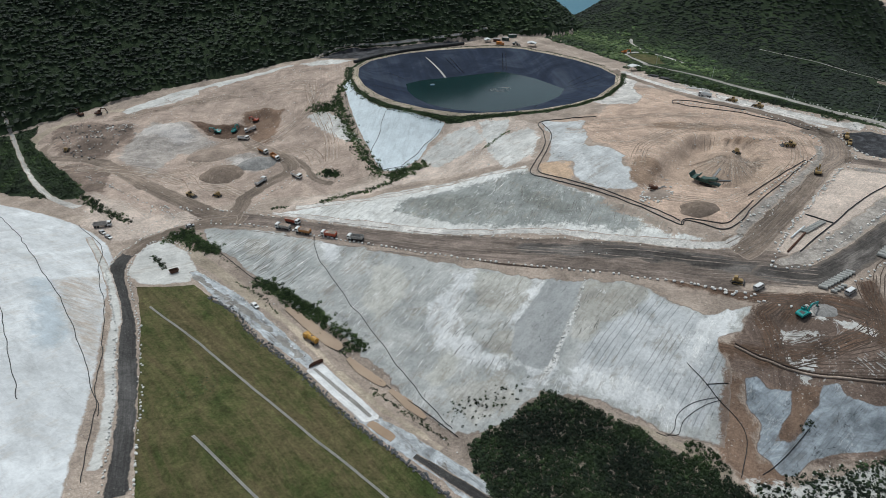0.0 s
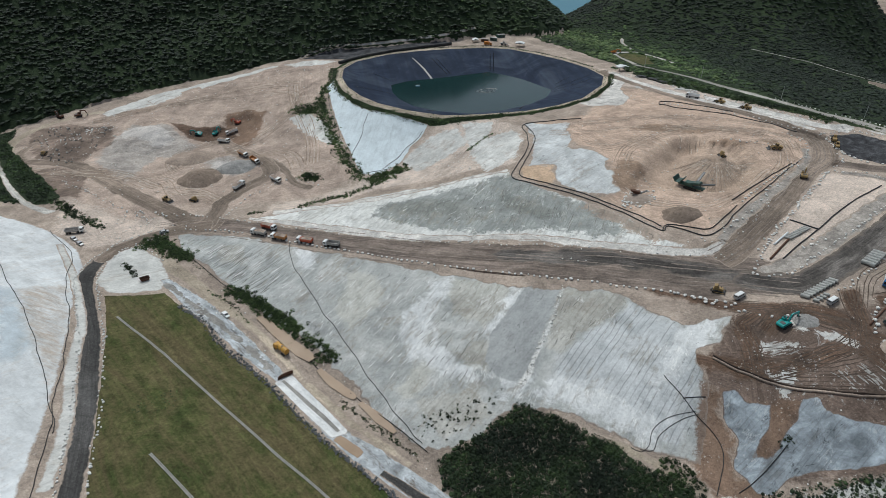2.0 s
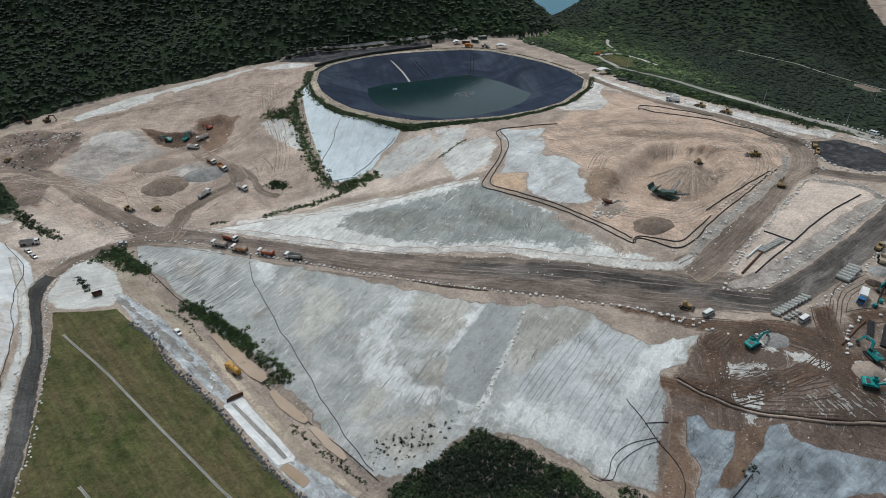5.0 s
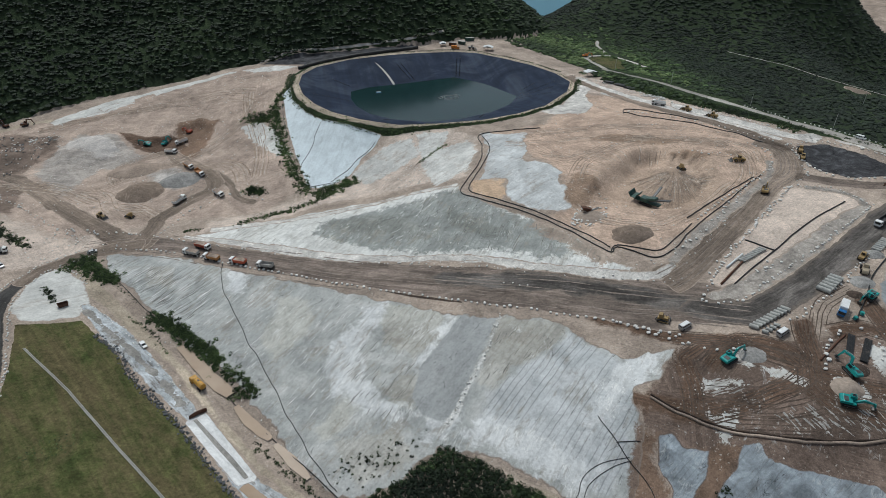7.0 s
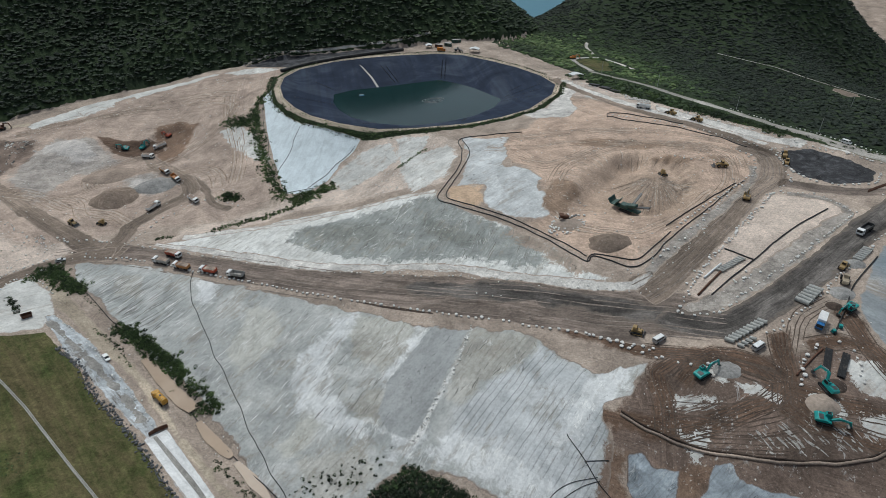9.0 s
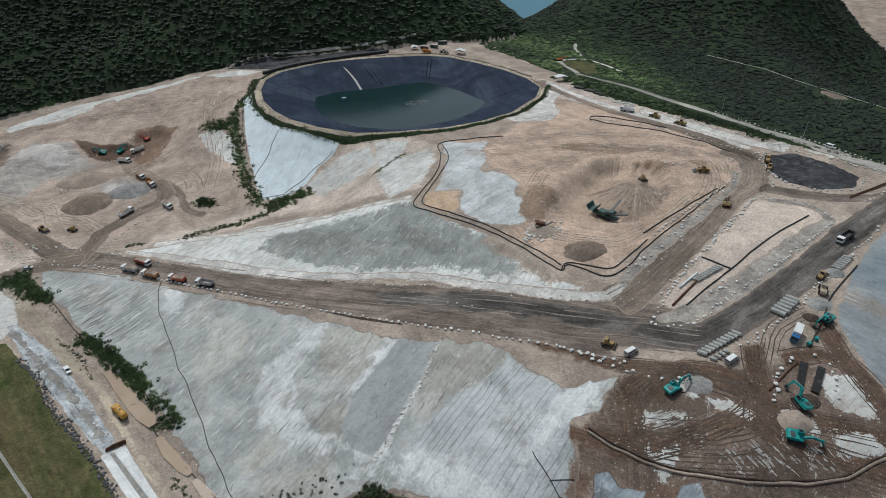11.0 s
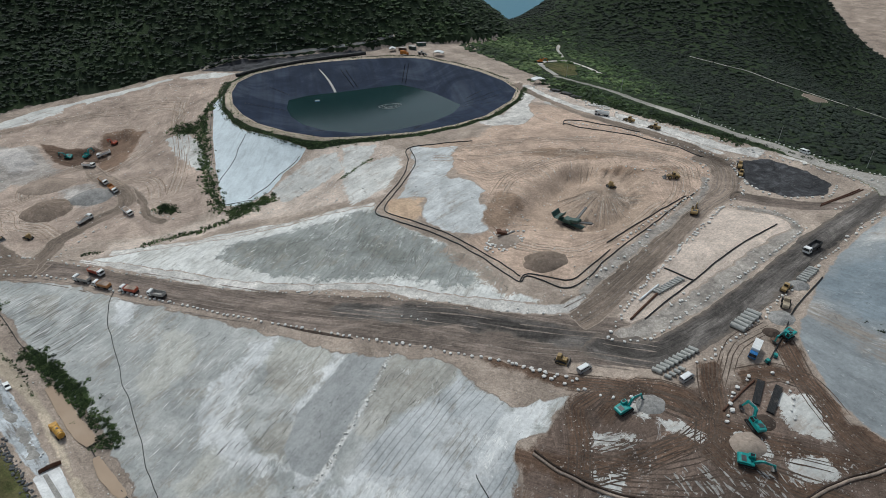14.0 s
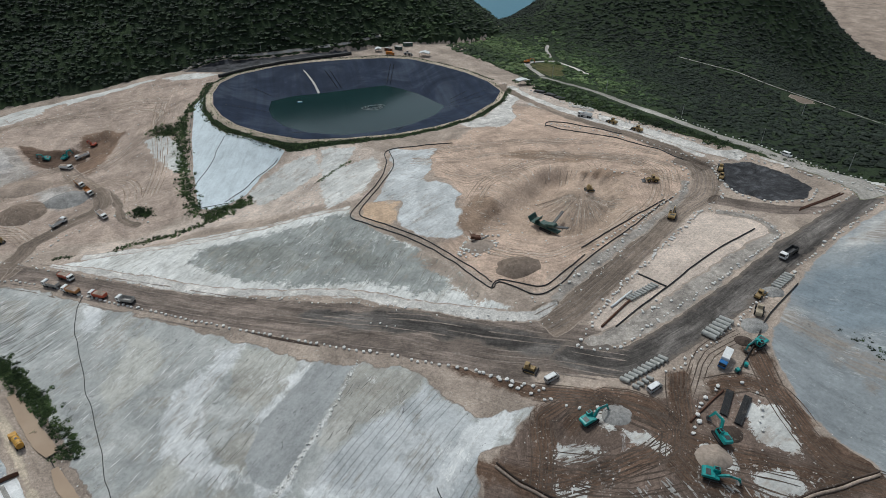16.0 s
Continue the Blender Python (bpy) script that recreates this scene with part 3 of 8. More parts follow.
# heaps and hollows: place, radius, height, steepness of the edge
HOLLOW = [(98, 262), (103, 272), (112, 284), (122, 295), (136, 304), (150, 305), (164, 302), (170, 290), (167, 271), (159, 255), (147, 246), (132, 243), (116, 248), (104, 254)]
BENCH_IN = [(141, 286), (148, 279), (160, 274), (176, 270), (178, 306), (152, 308)]
DIGGING = [(-177, 394), (-160, 380), (-146, 368), (-128, 370), (-114, 382), (-111, 398), (-130, 414), (-142, 408), (-150, 396)]
HEAPS = [(-185, 380, 26, 6.5, 1.4), (-225, 388, 20, 2.5, 1.2), (-238, 372, 14, 3.0, 1.0),
         (130, 152, 7, 1.0, 1.0), (152, 149, 6, 1.2, 1.0), (97, 246, 7, 1.6, 1.0), (144, 158.5, 4, 0.8, 1.0)]


def land(x, y):
    """Height of the ground at arrays of places."""
    x, y = np.asarray(x, float), np.asarray(y, float)
    shape = x.shape
    x, y = x.ravel(), y.ravel()
    z = np.empty(len(x))
    for i in range(0, len(x), 20000):
        a, b = x[i:i + 20000], y[i:i + 20000]
        r = np.hypot(a[:, None] - knots[None, :, 0], b[:, None] - knots[None, :, 1])
        z[i:i + 20000] = -r @ weights[:nk] + weights[nk] + (a * weights[-2] + b * weights[-1]) / 100
    out = np.maximum.reduce([x - 330, -330 - x, 60 - y, y - 700, np.zeros_like(x)])
    near = np.exp(-(out / 95) ** 2)
    z = np.clip(z, -10, 70) * near + -46 * (1 - near)
    # eastern hill and the long western hill
    east = np.exp(-((x - 400) / np.where(x < 400, 118.0, 98.0)) ** 2 / 2 - ((y - 815) / 92.0) ** 2 / 2)
    z = np.maximum(z, z * (1 - east) + east * 150)
    z = np.where((x > 470) & (y > 500), np.maximum(z, -27 + 2.5 * fbm(x, y, 60, 3, 14)), z)
    d, zb, side = to_line(x, y, HILL_FOOT)
    d = np.where(side > 0, d, 0) * 1.0
    gully = fbm(x, y, 130, 4, 3) * np.clip(d / 60, 0, 1)
    z = np.where(d > 0, np.maximum(z, zb + 190 * (1 - np.exp(-d / 235)) + 20 * gully), z)
    for cx, cy, r, h, p in HEAPS:
        q = np.clip(1 - np.hypot(x - cx, y - cy) / r + 0.12 * fbm(x, y, 6, 2, 5), 0, 1)
        z = z + h * (q * q * (3 - 2 * q)) ** (1 / p)
    # the hollow in the platform, with a steep ribbed back wall
    q = np.clip(-sdf(x, y, HOLLOW) / 12 + 0.10 * fbm(x, y, 7, 2, 6), 0, 1)
    turn = np.arctan2(y - 268, x - 135)
    z = z - (5.4 + 0.7 * np.sin(turn * 46) * q * (1 - q) * 4) * q * q * (3 - 2 * q)
    q = np.clip(0.5 - sdf(x, y, BENCH_IN) / 6 + 0.1 * fbm(x, y, 6, 2, 16), 0, 1)
    z = z + 3.2 * q * np.clip(-sdf(x, y, HOLLOW) / 8, 0, 1)
    # the soil cone tipped from the bench, ribbed down its sides
    turn = np.arctan2(y - 279, x - 147)
    q = np.clip(1 - np.hypot(x - 147, y - 279) / 25, 0, 1)
    z = np.where(q > 0, np.maximum(z, 26.6 + 8.6 * np.minimum(q, 0.94) + 0.75 * np.sin(turn * 31 + 2 * fbm(x, y, 9, 2, 17)) * q * (1 - q) * 2), z)
    # the dug face on the mound
    q = np.clip(-sdf(x, y, DIGGING) / 7 + 0.2 * fbm(x, y, 6, 2, 7), 0, 1)
    z = z - 3.4 * q * q * (3 - 2 * q)
    # the basin
    s_in = -sdf(x, y, RIM)
    s_sh = sdf(x, y, SHORE)
    bank = RIM_Z - (RIM_Z - WATER_Z) * np.clip(s_in, 0, None) / np.maximum(np.clip(s_in, 0, None) + s_sh, 0.5)
    z = np.where(s_in > 0, np.where(s_sh > 0, bank, WATER_Z + 0.3 * s_sh), z)
    lip = np.clip(1 - np.abs(s_in + 3) / 5, 0, 1)
    z = np.where(s_in <= 0, z + (RIM_Z - z) * np.clip(1 + s_in / 7, 0, 1) * 0.9, z) + 0.3 * lip * (s_in < 0)
    # the ditch along the foot of the lined slope
    d, _, _ = to_line(x, y, MUD_DITCH)
    z = z - 1.6 * np.clip(1 - d / 5.5, 0, 1)
    return z.reshape(shape)


MUD_DITCH = [(-68, 197.5), (-59, 190), (-52, 183.5), (-45, 177), (-38.5, 171), (-36, 167), (-31, 161.5), (-24, 155.5), (-20, 152), (-12, 144.5), (-5.5, 138), (6, 125), (16, 113)]

# ---- one sheet of ground, fine in the works, wide to the horizon ----
STEP = 1.3


def spread(lo, hi, far_lo, far_hi):
    mid = np.arange(lo, hi + 0.1, STEP)
    up, dn, g = [hi], [lo], STEP
    while up[-1] < far_hi:
        g *= 1.11
        up.append(up[-1] + g)
    g = STEP
    while dn[-1] > far_lo:
        g *= 1.11
        dn.append(dn[-1] - g)
    return np.r_[dn[:0:-1], mid, up[1:]]


gx, gy = spread(-290, 290, -4200, 4200), spread(92, 560, -1500, 4500)
GX, GY = np.meshgrid(gx, gy)
GZ = land(GX, GY)
rough_amt = np.clip((np.minimum(290 - np.abs(GX), GY - 92)) / 30, 0, 1)
LOOSE = [[(-276, 372), (-276, 410), (-238, 430), (-207, 459), (-131, 484), (-75, 476), (-72, 420), (-58, 350), (-60, 300), (-95, 320), (-120, 300), (-200, 340)], [(70, 330), (130, 400), (200, 310), (190, 280), (150, 243), (118, 216), (92, 240), (98, 262)], [(97, 146), (140, 150), (180, 138), (150, 110), (98, 112)]]
loose_ground = np.clip(0.5 - np.minimum.reduce([sdf(GX, GY, p) for p in LOOSE]) / 12, 0, 1)
GZ = GZ + rough_amt * ((0.32 + 0.5 * loose_ground) * fbm(GX, GY, 9, 4, 11, 0.6) + loose_ground * 0.9 * (0.4 - np.abs(fbm(GX, GY, 22, 3, 15))) + 0.5 * fbm(GX, GY, 34, 3, 12)) * np.where(sdf(GX, GY, RIM) < 2, 0.25, 1.0)
NX, NY = len(gx), len(gy)
gverts = np.stack([GX.ravel(), GY.ravel(), GZ.ravel()], 1)
ii = (np.arange(NY - 1)[:, None] * NX + np.arange(NX - 1)[None, :]).ravel()
gtris = np.concatenate([np.stack([ii, ii + 1, ii + NX + 1], 1), np.stack([ii, ii + NX + 1, ii + NX], 1)])


def height(x, y):
    """Height of the finished sheet at one place."""
    i = int(np.clip(np.searchsorted(gx, x) - 1, 0, NX - 2))
    j = int(np.clip(np.searchsorted(gy, y) - 1, 0, NY - 2))
    u, v = (x - gx[i]) / (gx[i + 1] - gx[i]), (y - gy[j]) / (gy[j + 1] - gy[j])
    a, b, c, d = GZ[j, i], GZ[j, i + 1], GZ[j + 1, i + 1], GZ[j + 1, i]
    return a + u * (b - a) + v * (c - b) if u > v else a + u * (c - d) + v * (d - a)


def heights(x, y):
    i = np.clip(np.searchsorted(gx, x) - 1, 0, NX - 2)
    j = np.clip(np.searchsorted(gy, y) - 1, 0, NY - 2)
    u, v = (x - gx[i]) / (gx[i + 1] - gx[i]), (y - gy[j]) / (gy[j + 1] - gy[j])
    a, b, c, d = GZ[j, i], GZ[j, i + 1], GZ[j + 1, i + 1], GZ[j + 1, i]
    return np.where(u > v, a + u * (b - a) + v * (c - b), a + u * (c - d) + v * (d - a))


def zones(ob, x, y, outlines):
    """Distances to outlines, carried by the mesh, minus inside."""
    for name, polys in outlines.items():
        ob.data.attributes.new(name, "FLOAT", "POINT").data.foreach_set("value", np.minimum.reduce([sdf(x, y, p) for p in polys]).astype(np.float32))


ground = tagged(fast_mesh("ground", gverts, gtris, M["earth"], True), "bare reddish brown earth of the landfill, rutted and stony", "ground", kind="structure")
HUB = [[(117, 156), (124, 163), (130, 166), (141, 161), (145, 152), (142, 145), (145, 139), (154, 136), (170, 128)], [(177, 180), (176, 163), (178, 151), (182, 141), (189, 137), (200, 128)], [(145, 151), (154, 145), (168, 141), (184, 135)],
       [(90, 149), (108, 141), (121, 142), (136, 146), (144, 151)], [(108, 140), (110, 150), (111, 161), (118, 165), (133, 161), (144, 153)], [(158, 166), (170, 167), (177, 163), (180, 152)], [(88, 185), (110, 171), (125, 166), (137, 158), (144, 153)], [(152, 172), (150, 166), (148, 156), (145, 151)]]
GUIDES = [[(-250, 340), (-200, 330), (-165, 322), (-140, 345), (-115, 360), (-95, 395), (-100, 430), (-170, 440), (-240, 410)], [(80, 330), (100, 300), (120, 296), (150, 298), (172, 285), (172, 262), (150, 240), (125, 228), (104, 238), (95, 255)],
          [(-190, 310), (-160, 282), (-140, 262), (-120, 262)], [(-80, 278), (-40, 292), (10, 305), (50, 320)], [(100, 330), (140, 335), (190, 320)], [p[:2] for p in BIG_ROAD], [p[:2] for p in RAMP],
          [p[:2] for p in TOP_ROAD], [p[:2] for p in ROAD_LOW], [p[:2] for p in SLOPE_TOE]] + HUB


def way_of(x, y, line):
    """Metres along a line and across it, for the ruts of its wheels."""
    best, out, run = np.full(x.shape, 1e9), np.zeros((len(x), 3)), 0.0
    for a, b in zip(line[:-1], line[1:]):
        dx, dy = b[0] - a[0], b[1] - a[1]
        n = math.hypot(dx, dy)
        u = np.clip(((x - a[0]) * dx + (y - a[1]) * dy) / (n * n), 0, 1)
        d = np.hypot(x - a[0] - u * dx, y - a[1] - u * dy)
        m = d < best
        best = np.where(m, d, best)
        out[m, 0], out[m, 1] = (run + u * n)[m], ((dx * (y - a[1]) - dy * (x - a[0])) / n)[m]
        run += n
    return out


def way_nearest(x, y, lines):
    out, best = np.zeros((len(x), 3)), np.full(len(x), 1e9)
    for i, line in enumerate(lines):
        d, _, _ = to_line(x, y, line)
        m = d < best
        best[m] = d[m]
        out[m] = way_of(x[m], y[m], line) + (97.0 * i, 0, 0)
    return out


def curved(line, width, reach=5.0):
    """A line of places and its widths, bent smoothly through them."""
    p = np.array([q[:2] for q in line], float)
    w = np.broadcast_to(np.asarray(width, float), (len(p),))
    out, ws = [], []
    for i in range(len(p) - 1):
        a, b, c, d = p[max(i - 1, 0)], p[i], p[i + 1], p[min(i + 2, len(p) - 1)]
        n = max(1, int(np.hypot(*(c - b)) / reach))
        for k in range(n):
            u = k / n
            out.append(tuple(0.5 * (2 * b + (c - a) * u + (2 * a - 5 * b + 4 * c - d) * u * u + (3 * b - a - 3 * c + d) * u ** 3)))
            ws.append(w[i] + (w[i + 1] - w[i]) * u)
    return out + [tuple(p[-1])], ws + [w[-1]]


def way(name, line, width, mat, lift, label, category, ragged=1.0, grain=6.0):
    """A road along a line, bending smoothly."""
    line, width = curved(line, width)
    return sheet(name, ribbon(line, width), mat, lift, label, category, ragged, grain, guide=line)


def sheet(name, outline, mat, lift, label, category, ragged=1.2, grain=7.0, holes=(), smooth=True, guide=None, parts=None):
    """A layer that lies on the ground inside an outline, with a ragged edge."""
    xs, ys = [p[0] for p in outline], [p[1] for p in outline]
    i0, i1 = np.searchsorted(gx, (min(xs) - 6, max(xs) + 6))
    j0, j1 = np.searchsorted(gy, (min(ys) - 6, max(ys) + 6))
    i0, j0, i1, j1 = max(i0 - 1, 0), max(j0 - 1, 0), min(i1 + 1, NX), min(j1 + 1, NY)
    X, Y, Z = GX[j0:j1, i0:i1], GY[j0:j1, i0:i1], GZ[j0:j1, i0:i1]
    lift *= 0.3
    D = sdf(X, Y, outline)
    for h in holes:
        D = np.maximum(D, -sdf(X, Y, h))
    D = (D + ragged * fbm(X, Y, grain, 4, 21, 0.65) * 1.7).ravel()
    V = np.stack([X.ravel(), Y.ravel(), Z.ravel() + lift], 1)
    w = i1 - i0
    k = (np.arange(j1 - j0 - 1)[:, None] * w + np.arange(w - 1)[None, :]).ravel()
    T = np.concatenate([np.stack([k, k + 1, k + w + 1], 1), np.stack([k, k + w + 1, k + w], 1)])
    neg = (D[T] < 0).sum(1)
    verts, tris, cut = [V], [T[neg == 3]], {}
    extra, more = [], []

    def edge(a, b):
        key = (a, b) if a < b else (b, a)
        if key not in cut:
            u = D[key[0]] / (D[key[0]] - D[key[1]])
            extra.append(V[key[0]] + (V[key[1]] - V[key[0]]) * u)
            cut[key] = len(V) + len(extra) - 1
        return cut[key]

    for t in T[(neg > 0) & (neg < 3)]:
        t = [int(v) for v in t]
        ring = []
        for a, b in zip(t, t[1:] + t[:1]):
            if D[a] < 0:
                ring.append(a)
            if (D[a] < 0) != (D[b] < 0):
                ring.append(edge(a, b))
        more += [(ring[0], ring[q], ring[q + 1]) for q in range(1, len(ring) - 1)]
    verts = np.concatenate([V, np.array(extra).reshape(-1, 3)])
    tris = np.concatenate([tris[0], np.array(more, dtype=np.int64).reshape(-1, 3)])
    used = np.unique(tris)
    back = np.zeros(len(verts), np.int64)
    back[used] = np.arange(len(used))
    ob = fast_mesh(name, verts[used], back[tris], mat, smooth)
    inside = np.concatenate([-D, np.zeros(len(extra))])[used]
    ob.data.attributes.new("edge", "FLOAT", "POINT").data.foreach_set("value", np.maximum(inside, 0).astype(np.float32))
    if parts:
        zones(ob, verts[used][:, 0], verts[used][:, 1], parts)
    if guide:
        ob.data.attributes.new("way", "FLOAT_VECTOR", "POINT").data.foreach_set("vector", way_of(verts[used][:, 0], verts[used][:, 1], guide).astype(np.float32).ravel())
    return tagged(ob, label, category, kind="structure")


def strip(name, line, width, mat, lift, label, category, kind="structure", step=1.0):
    """A narrow band with clean edges that follows the ground along a line."""
    line, width = curved(line, width)
    p = np.array(along(line, step))[:, :2]
    far = np.array([q[:2] for q in line])
    run = np.r_[0, np.cumsum(np.hypot(*np.diff(far, axis=0).T))]
    at = np.r_[0, np.cumsum(np.hypot(*np.diff(p, axis=0).T))]
    w = np.interp(at, run * at[-1] / run[-1], width)
    t = np.gradient(p, axis=0)
    t /= np.hypot(t[:, 0], t[:, 1])[:, None]
    nrm = np.stack([-t[:, 1], t[:, 0]], 1)
    v, f = [], []
    for k in (-0.5, -0.25, 0.0, 0.25, 0.5):
        q = p + nrm * (w * k)[:, None]
        z = np.maximum(heights(q[:, 0], q[:, 1]), heights(p[:, 0], p[:, 1]) - 0.1 * w) + lift
        v += [tuple(a) for a in np.c_[q, z]]
    n = len(p)
    for k in range(4):
        f += [(k * n + i, k * n + i + 1, (k + 1) * n + i + 1, (k + 1) * n + i) for i in range(n - 1)]
    ob = mesh_object(name, v, [g[::-1] for g in f], mat)
    xs = np.array(v)
    ob.data.attributes.new("edge", "FLOAT", "POINT").data.foreach_set("value", np.repeat(np.array([0, 0.25, 0.5, 0.25, 0.0]), n).astype(np.float32) * np.tile(w, 5).astype(np.float32))
    ob.data.attributes.new("way", "FLOAT_VECTOR", "POINT").data.foreach_set("vector", way_of(xs[:, 0], xs[:, 1], line).astype(np.float32).ravel())
    return tagged(ob, label, category, kind=kind)


# ---- surfaces laid on the ground ----
SLOPE = [(-122, 256), (-103, 254), (-79, 248), (-61, 240), (-38, 231), (-16, 221), (4, 213), (23, 204), (40, 194), (57, 190), (76, 184), (83, 174), (94, 164), (110, 165), (102, 155), (93, 150), (94, 138), (90, 129), (85, 119),
         (73, 123), (63, 130), (52, 138), (34, 145), (26, 138), (10, 130), (3, 132), (-9, 143), (-21, 157), (-31, 169), (-46, 184), (-63, 197), (-81, 213), (-99, 230), (-113, 242)]
EAST_TRACK = [(160, 472), (188, 432), (203, 399), (217, 370), (229, 342), (240, 321), (251, 296), (261, 272), (258, 254)]
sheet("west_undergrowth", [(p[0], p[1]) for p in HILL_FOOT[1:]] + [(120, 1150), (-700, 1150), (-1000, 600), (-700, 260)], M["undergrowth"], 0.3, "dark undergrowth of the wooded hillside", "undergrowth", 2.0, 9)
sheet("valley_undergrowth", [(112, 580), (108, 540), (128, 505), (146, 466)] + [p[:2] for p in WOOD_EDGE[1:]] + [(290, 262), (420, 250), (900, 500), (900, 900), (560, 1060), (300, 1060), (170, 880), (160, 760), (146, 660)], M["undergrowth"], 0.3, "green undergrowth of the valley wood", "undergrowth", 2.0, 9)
WEST_WOOD = [(-340, 300), (-262, 304), (-222, 292), (-206, 292), (-203, 300), (-229, 325), (-268, 362), (-282, 380), (-290, 402), (-340, 350)]
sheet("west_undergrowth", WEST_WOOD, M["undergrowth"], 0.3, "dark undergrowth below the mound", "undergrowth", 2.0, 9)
QUARRY = [(560, 760), (600, 690), (660, 620), (1500, 900), (1500, 1600), (540, 1600), (540, 960)]
sheet("far_quarry", QUARRY, M["mound"], 0.5, "pale bare quarry ground beyond the eastern hill", "quarry", 4, 30)
sheet("lined_slope", SLOPE, M["slope"], 0.10, "pale grey sprayed cement skin on the long landfill slope", "lined slope", 1.6, 6, parts={
    "z_beige": [[(-31, 217), (-20, 215), (-14, 203), (-20, 191), (-26, 186), (-34, 194)], [(2, 167), (11, 165), (6, 159), (2, 153), (-4, 150), (-7, 155), (-3, 161)], [(13, 207), (35, 197), (37, 192), (27, 180), (17, 187), (12, 196)], [(-84, 238), (-70, 234), (-66, 222), (-80, 224)]],
    "z_creased": [[(-118, 252), (-90, 248), (-66, 240), (-58, 226), (-62, 208), (-70, 206), (-84, 216), (-100, 232)]],
    "z_grooved": [[(78, 178), (84, 172), (93, 165), (97, 153), (93, 146), (88, 132), (80, 124), (66, 133), (54, 142), (46, 150), (50, 160), (60, 167), (74, 173)]],
    "z_stained": [[(56, 190), (80, 182), (75, 175), (60, 168), (52, 160), (47, 166), (50, 176)], [(7, 180), (13, 168), (19, 160), (26, 157), (28, 169), (23, 173), (17, 168)], [(14, 200), (30, 190), (34, 184), (26, 178), (14, 186)], [(0, 150), (20, 152), (26, 142), (10, 134)], [(-98, 246), (-84, 243), (-80, 228), (-92, 232)]],
    "z_white": [[(0, 198), (8, 192), (5, 180), (10, 171), (18, 161), (28, 156), (22, 154), (11, 160), (2, 165), (-4, 170), (-6, 189)], [(-60, 239), (-52, 241), (-46, 229), (-50, 222), (-56, 227)], [(5, 205), (14, 208), (13, 201), (9, 194), (3, 193)], [(37, 194), (43, 195), (42, 190), (32, 178), (28, 170), (26, 174), (33, 185)], [(94, 165), (106, 166), (102, 157), (95, 151), (84, 144), (76, 140), (82, 150)],
                [(40, 147), (52, 140), (64, 132), (73, 126), (80, 131), (66, 143), (50, 153)], [(30, 156), (40, 153), (36, 147), (30, 148)]],
    "z_panel": [[(43, 193.5), (55.5, 189.5), (50.5, 179), (42.5, 163), (38.5, 154), (34, 153), (28, 156), (25, 163), (28, 174), (35, 183)]],
    "z_seam": [ribbon([(56.5, 190), (49.5, 173.5), (43, 162), (39, 154), (36, 151)], [0.6, 0.9, 1.6, 2.4, 3.0])],
    "z_slip": [[(92, 141), (98, 138), (95, 130), (98, 124), (98, 110), (84, 110), (86, 124)]]})
sheet("lower_lined_slope", [(97, 137), (101, 137), (103, 133), (109, 131), (107, 126), (103, 121.5), (100, 118), (105, 117), (109, 121), (114, 126), (118, 131.5), (122, 131), (124, 125), (132, 122), (146, 118), (150, 110), (132, 111), (118, 111), (108, 111), (101, 107), (98, 108), (94, 116), (98, 123), (95, 130)], M["lining_torn"], 0.10, "bluish grey cement skin below the yard, torn by earth slips", "lined slope", 0.8, 5)
sheet("middle_slope", [(-89, 268), (-64, 277), (-32, 283), (2, 285), (24, 284), (44, 284), (48, 273), (61, 260), (79, 245), (91, 229), (101, 214), (108, 207), (100, 205.5), (87, 210), (58, 221), (22, 232), (-13, 240.5), (-52, 255)], M["bank"], 0.10,
      "whitish limestone and cement bank above the haul road, weathered grey-green", "lined slope", 1.6, 7, parts={
          "z_grey": [[(-24, 261), (-22, 271), (7, 276), (25, 277), (45, 280), (62, 258), (77, 246), (89, 228), (86, 216), (60, 230), (27, 237), (4, 243), (-11, 252)]], "z_dark": [[(-20, 270), (3, 272), (20, 262), (33, 246), (26, 244), (14, 252), (-6, 257), (-16, 262)], [(38, 262), (56, 250), (66, 240), (54, 240), (40, 250)]], "z_brown": [[(78, 246), (92, 230), (103, 212), (96, 212), (84, 228), (72, 244)]]})
way("road_berm", [(-89, 268), (-66, 261.5), (-50, 255), (-32, 248), (-12, 240), (9, 235.5), (27, 232), (46, 228.5), (62, 221.5), (80, 212.5), (100, 205), (116, 203), (124, 208)], [3, 5, 6, 7, 6, 5, 4, 4, 5, 5, 6, 5, 3], M["berm"], 0.17, "low berm of pale rubble along the haul road", "berm", 0.7, 4)
way("ridge_berm", [(-78, 274), (-53, 277.5), (-22, 279), (-1, 282), (25, 284), (44, 283)], [6, 5, 4, 3, 3, 3], M["berm"], 0.17, "white rubble along the top of the bank", "berm", 0.7, 4)
way("island_berm", [(129, 188), (142, 190), (161, 201), (182, 217), (202, 231), (212, 238), (211, 250), (198, 259)], [5, 9, 9, 8, 7, 5, 4, 4], M["island"], 0.17, "pale rubble strip round the pipe yard", "berm", 0.9, 5)
way("ramp_berm", [(122, 208), (142, 228), (166, 250), (188, 272), (196, 288)], [5, 6, 5, 4, 4], M["island"], 0.17, "pale rubble strip beside the ramp", "berm", 0.9, 5)
way("top_berm", [(214, 312), (200, 336), (176, 366), (150, 402), (134, 440)], [5, 5, 6, 6, 5], M["berm"], 0.17, "pale rubble strip along the wood", "berm", 1.0, 5)
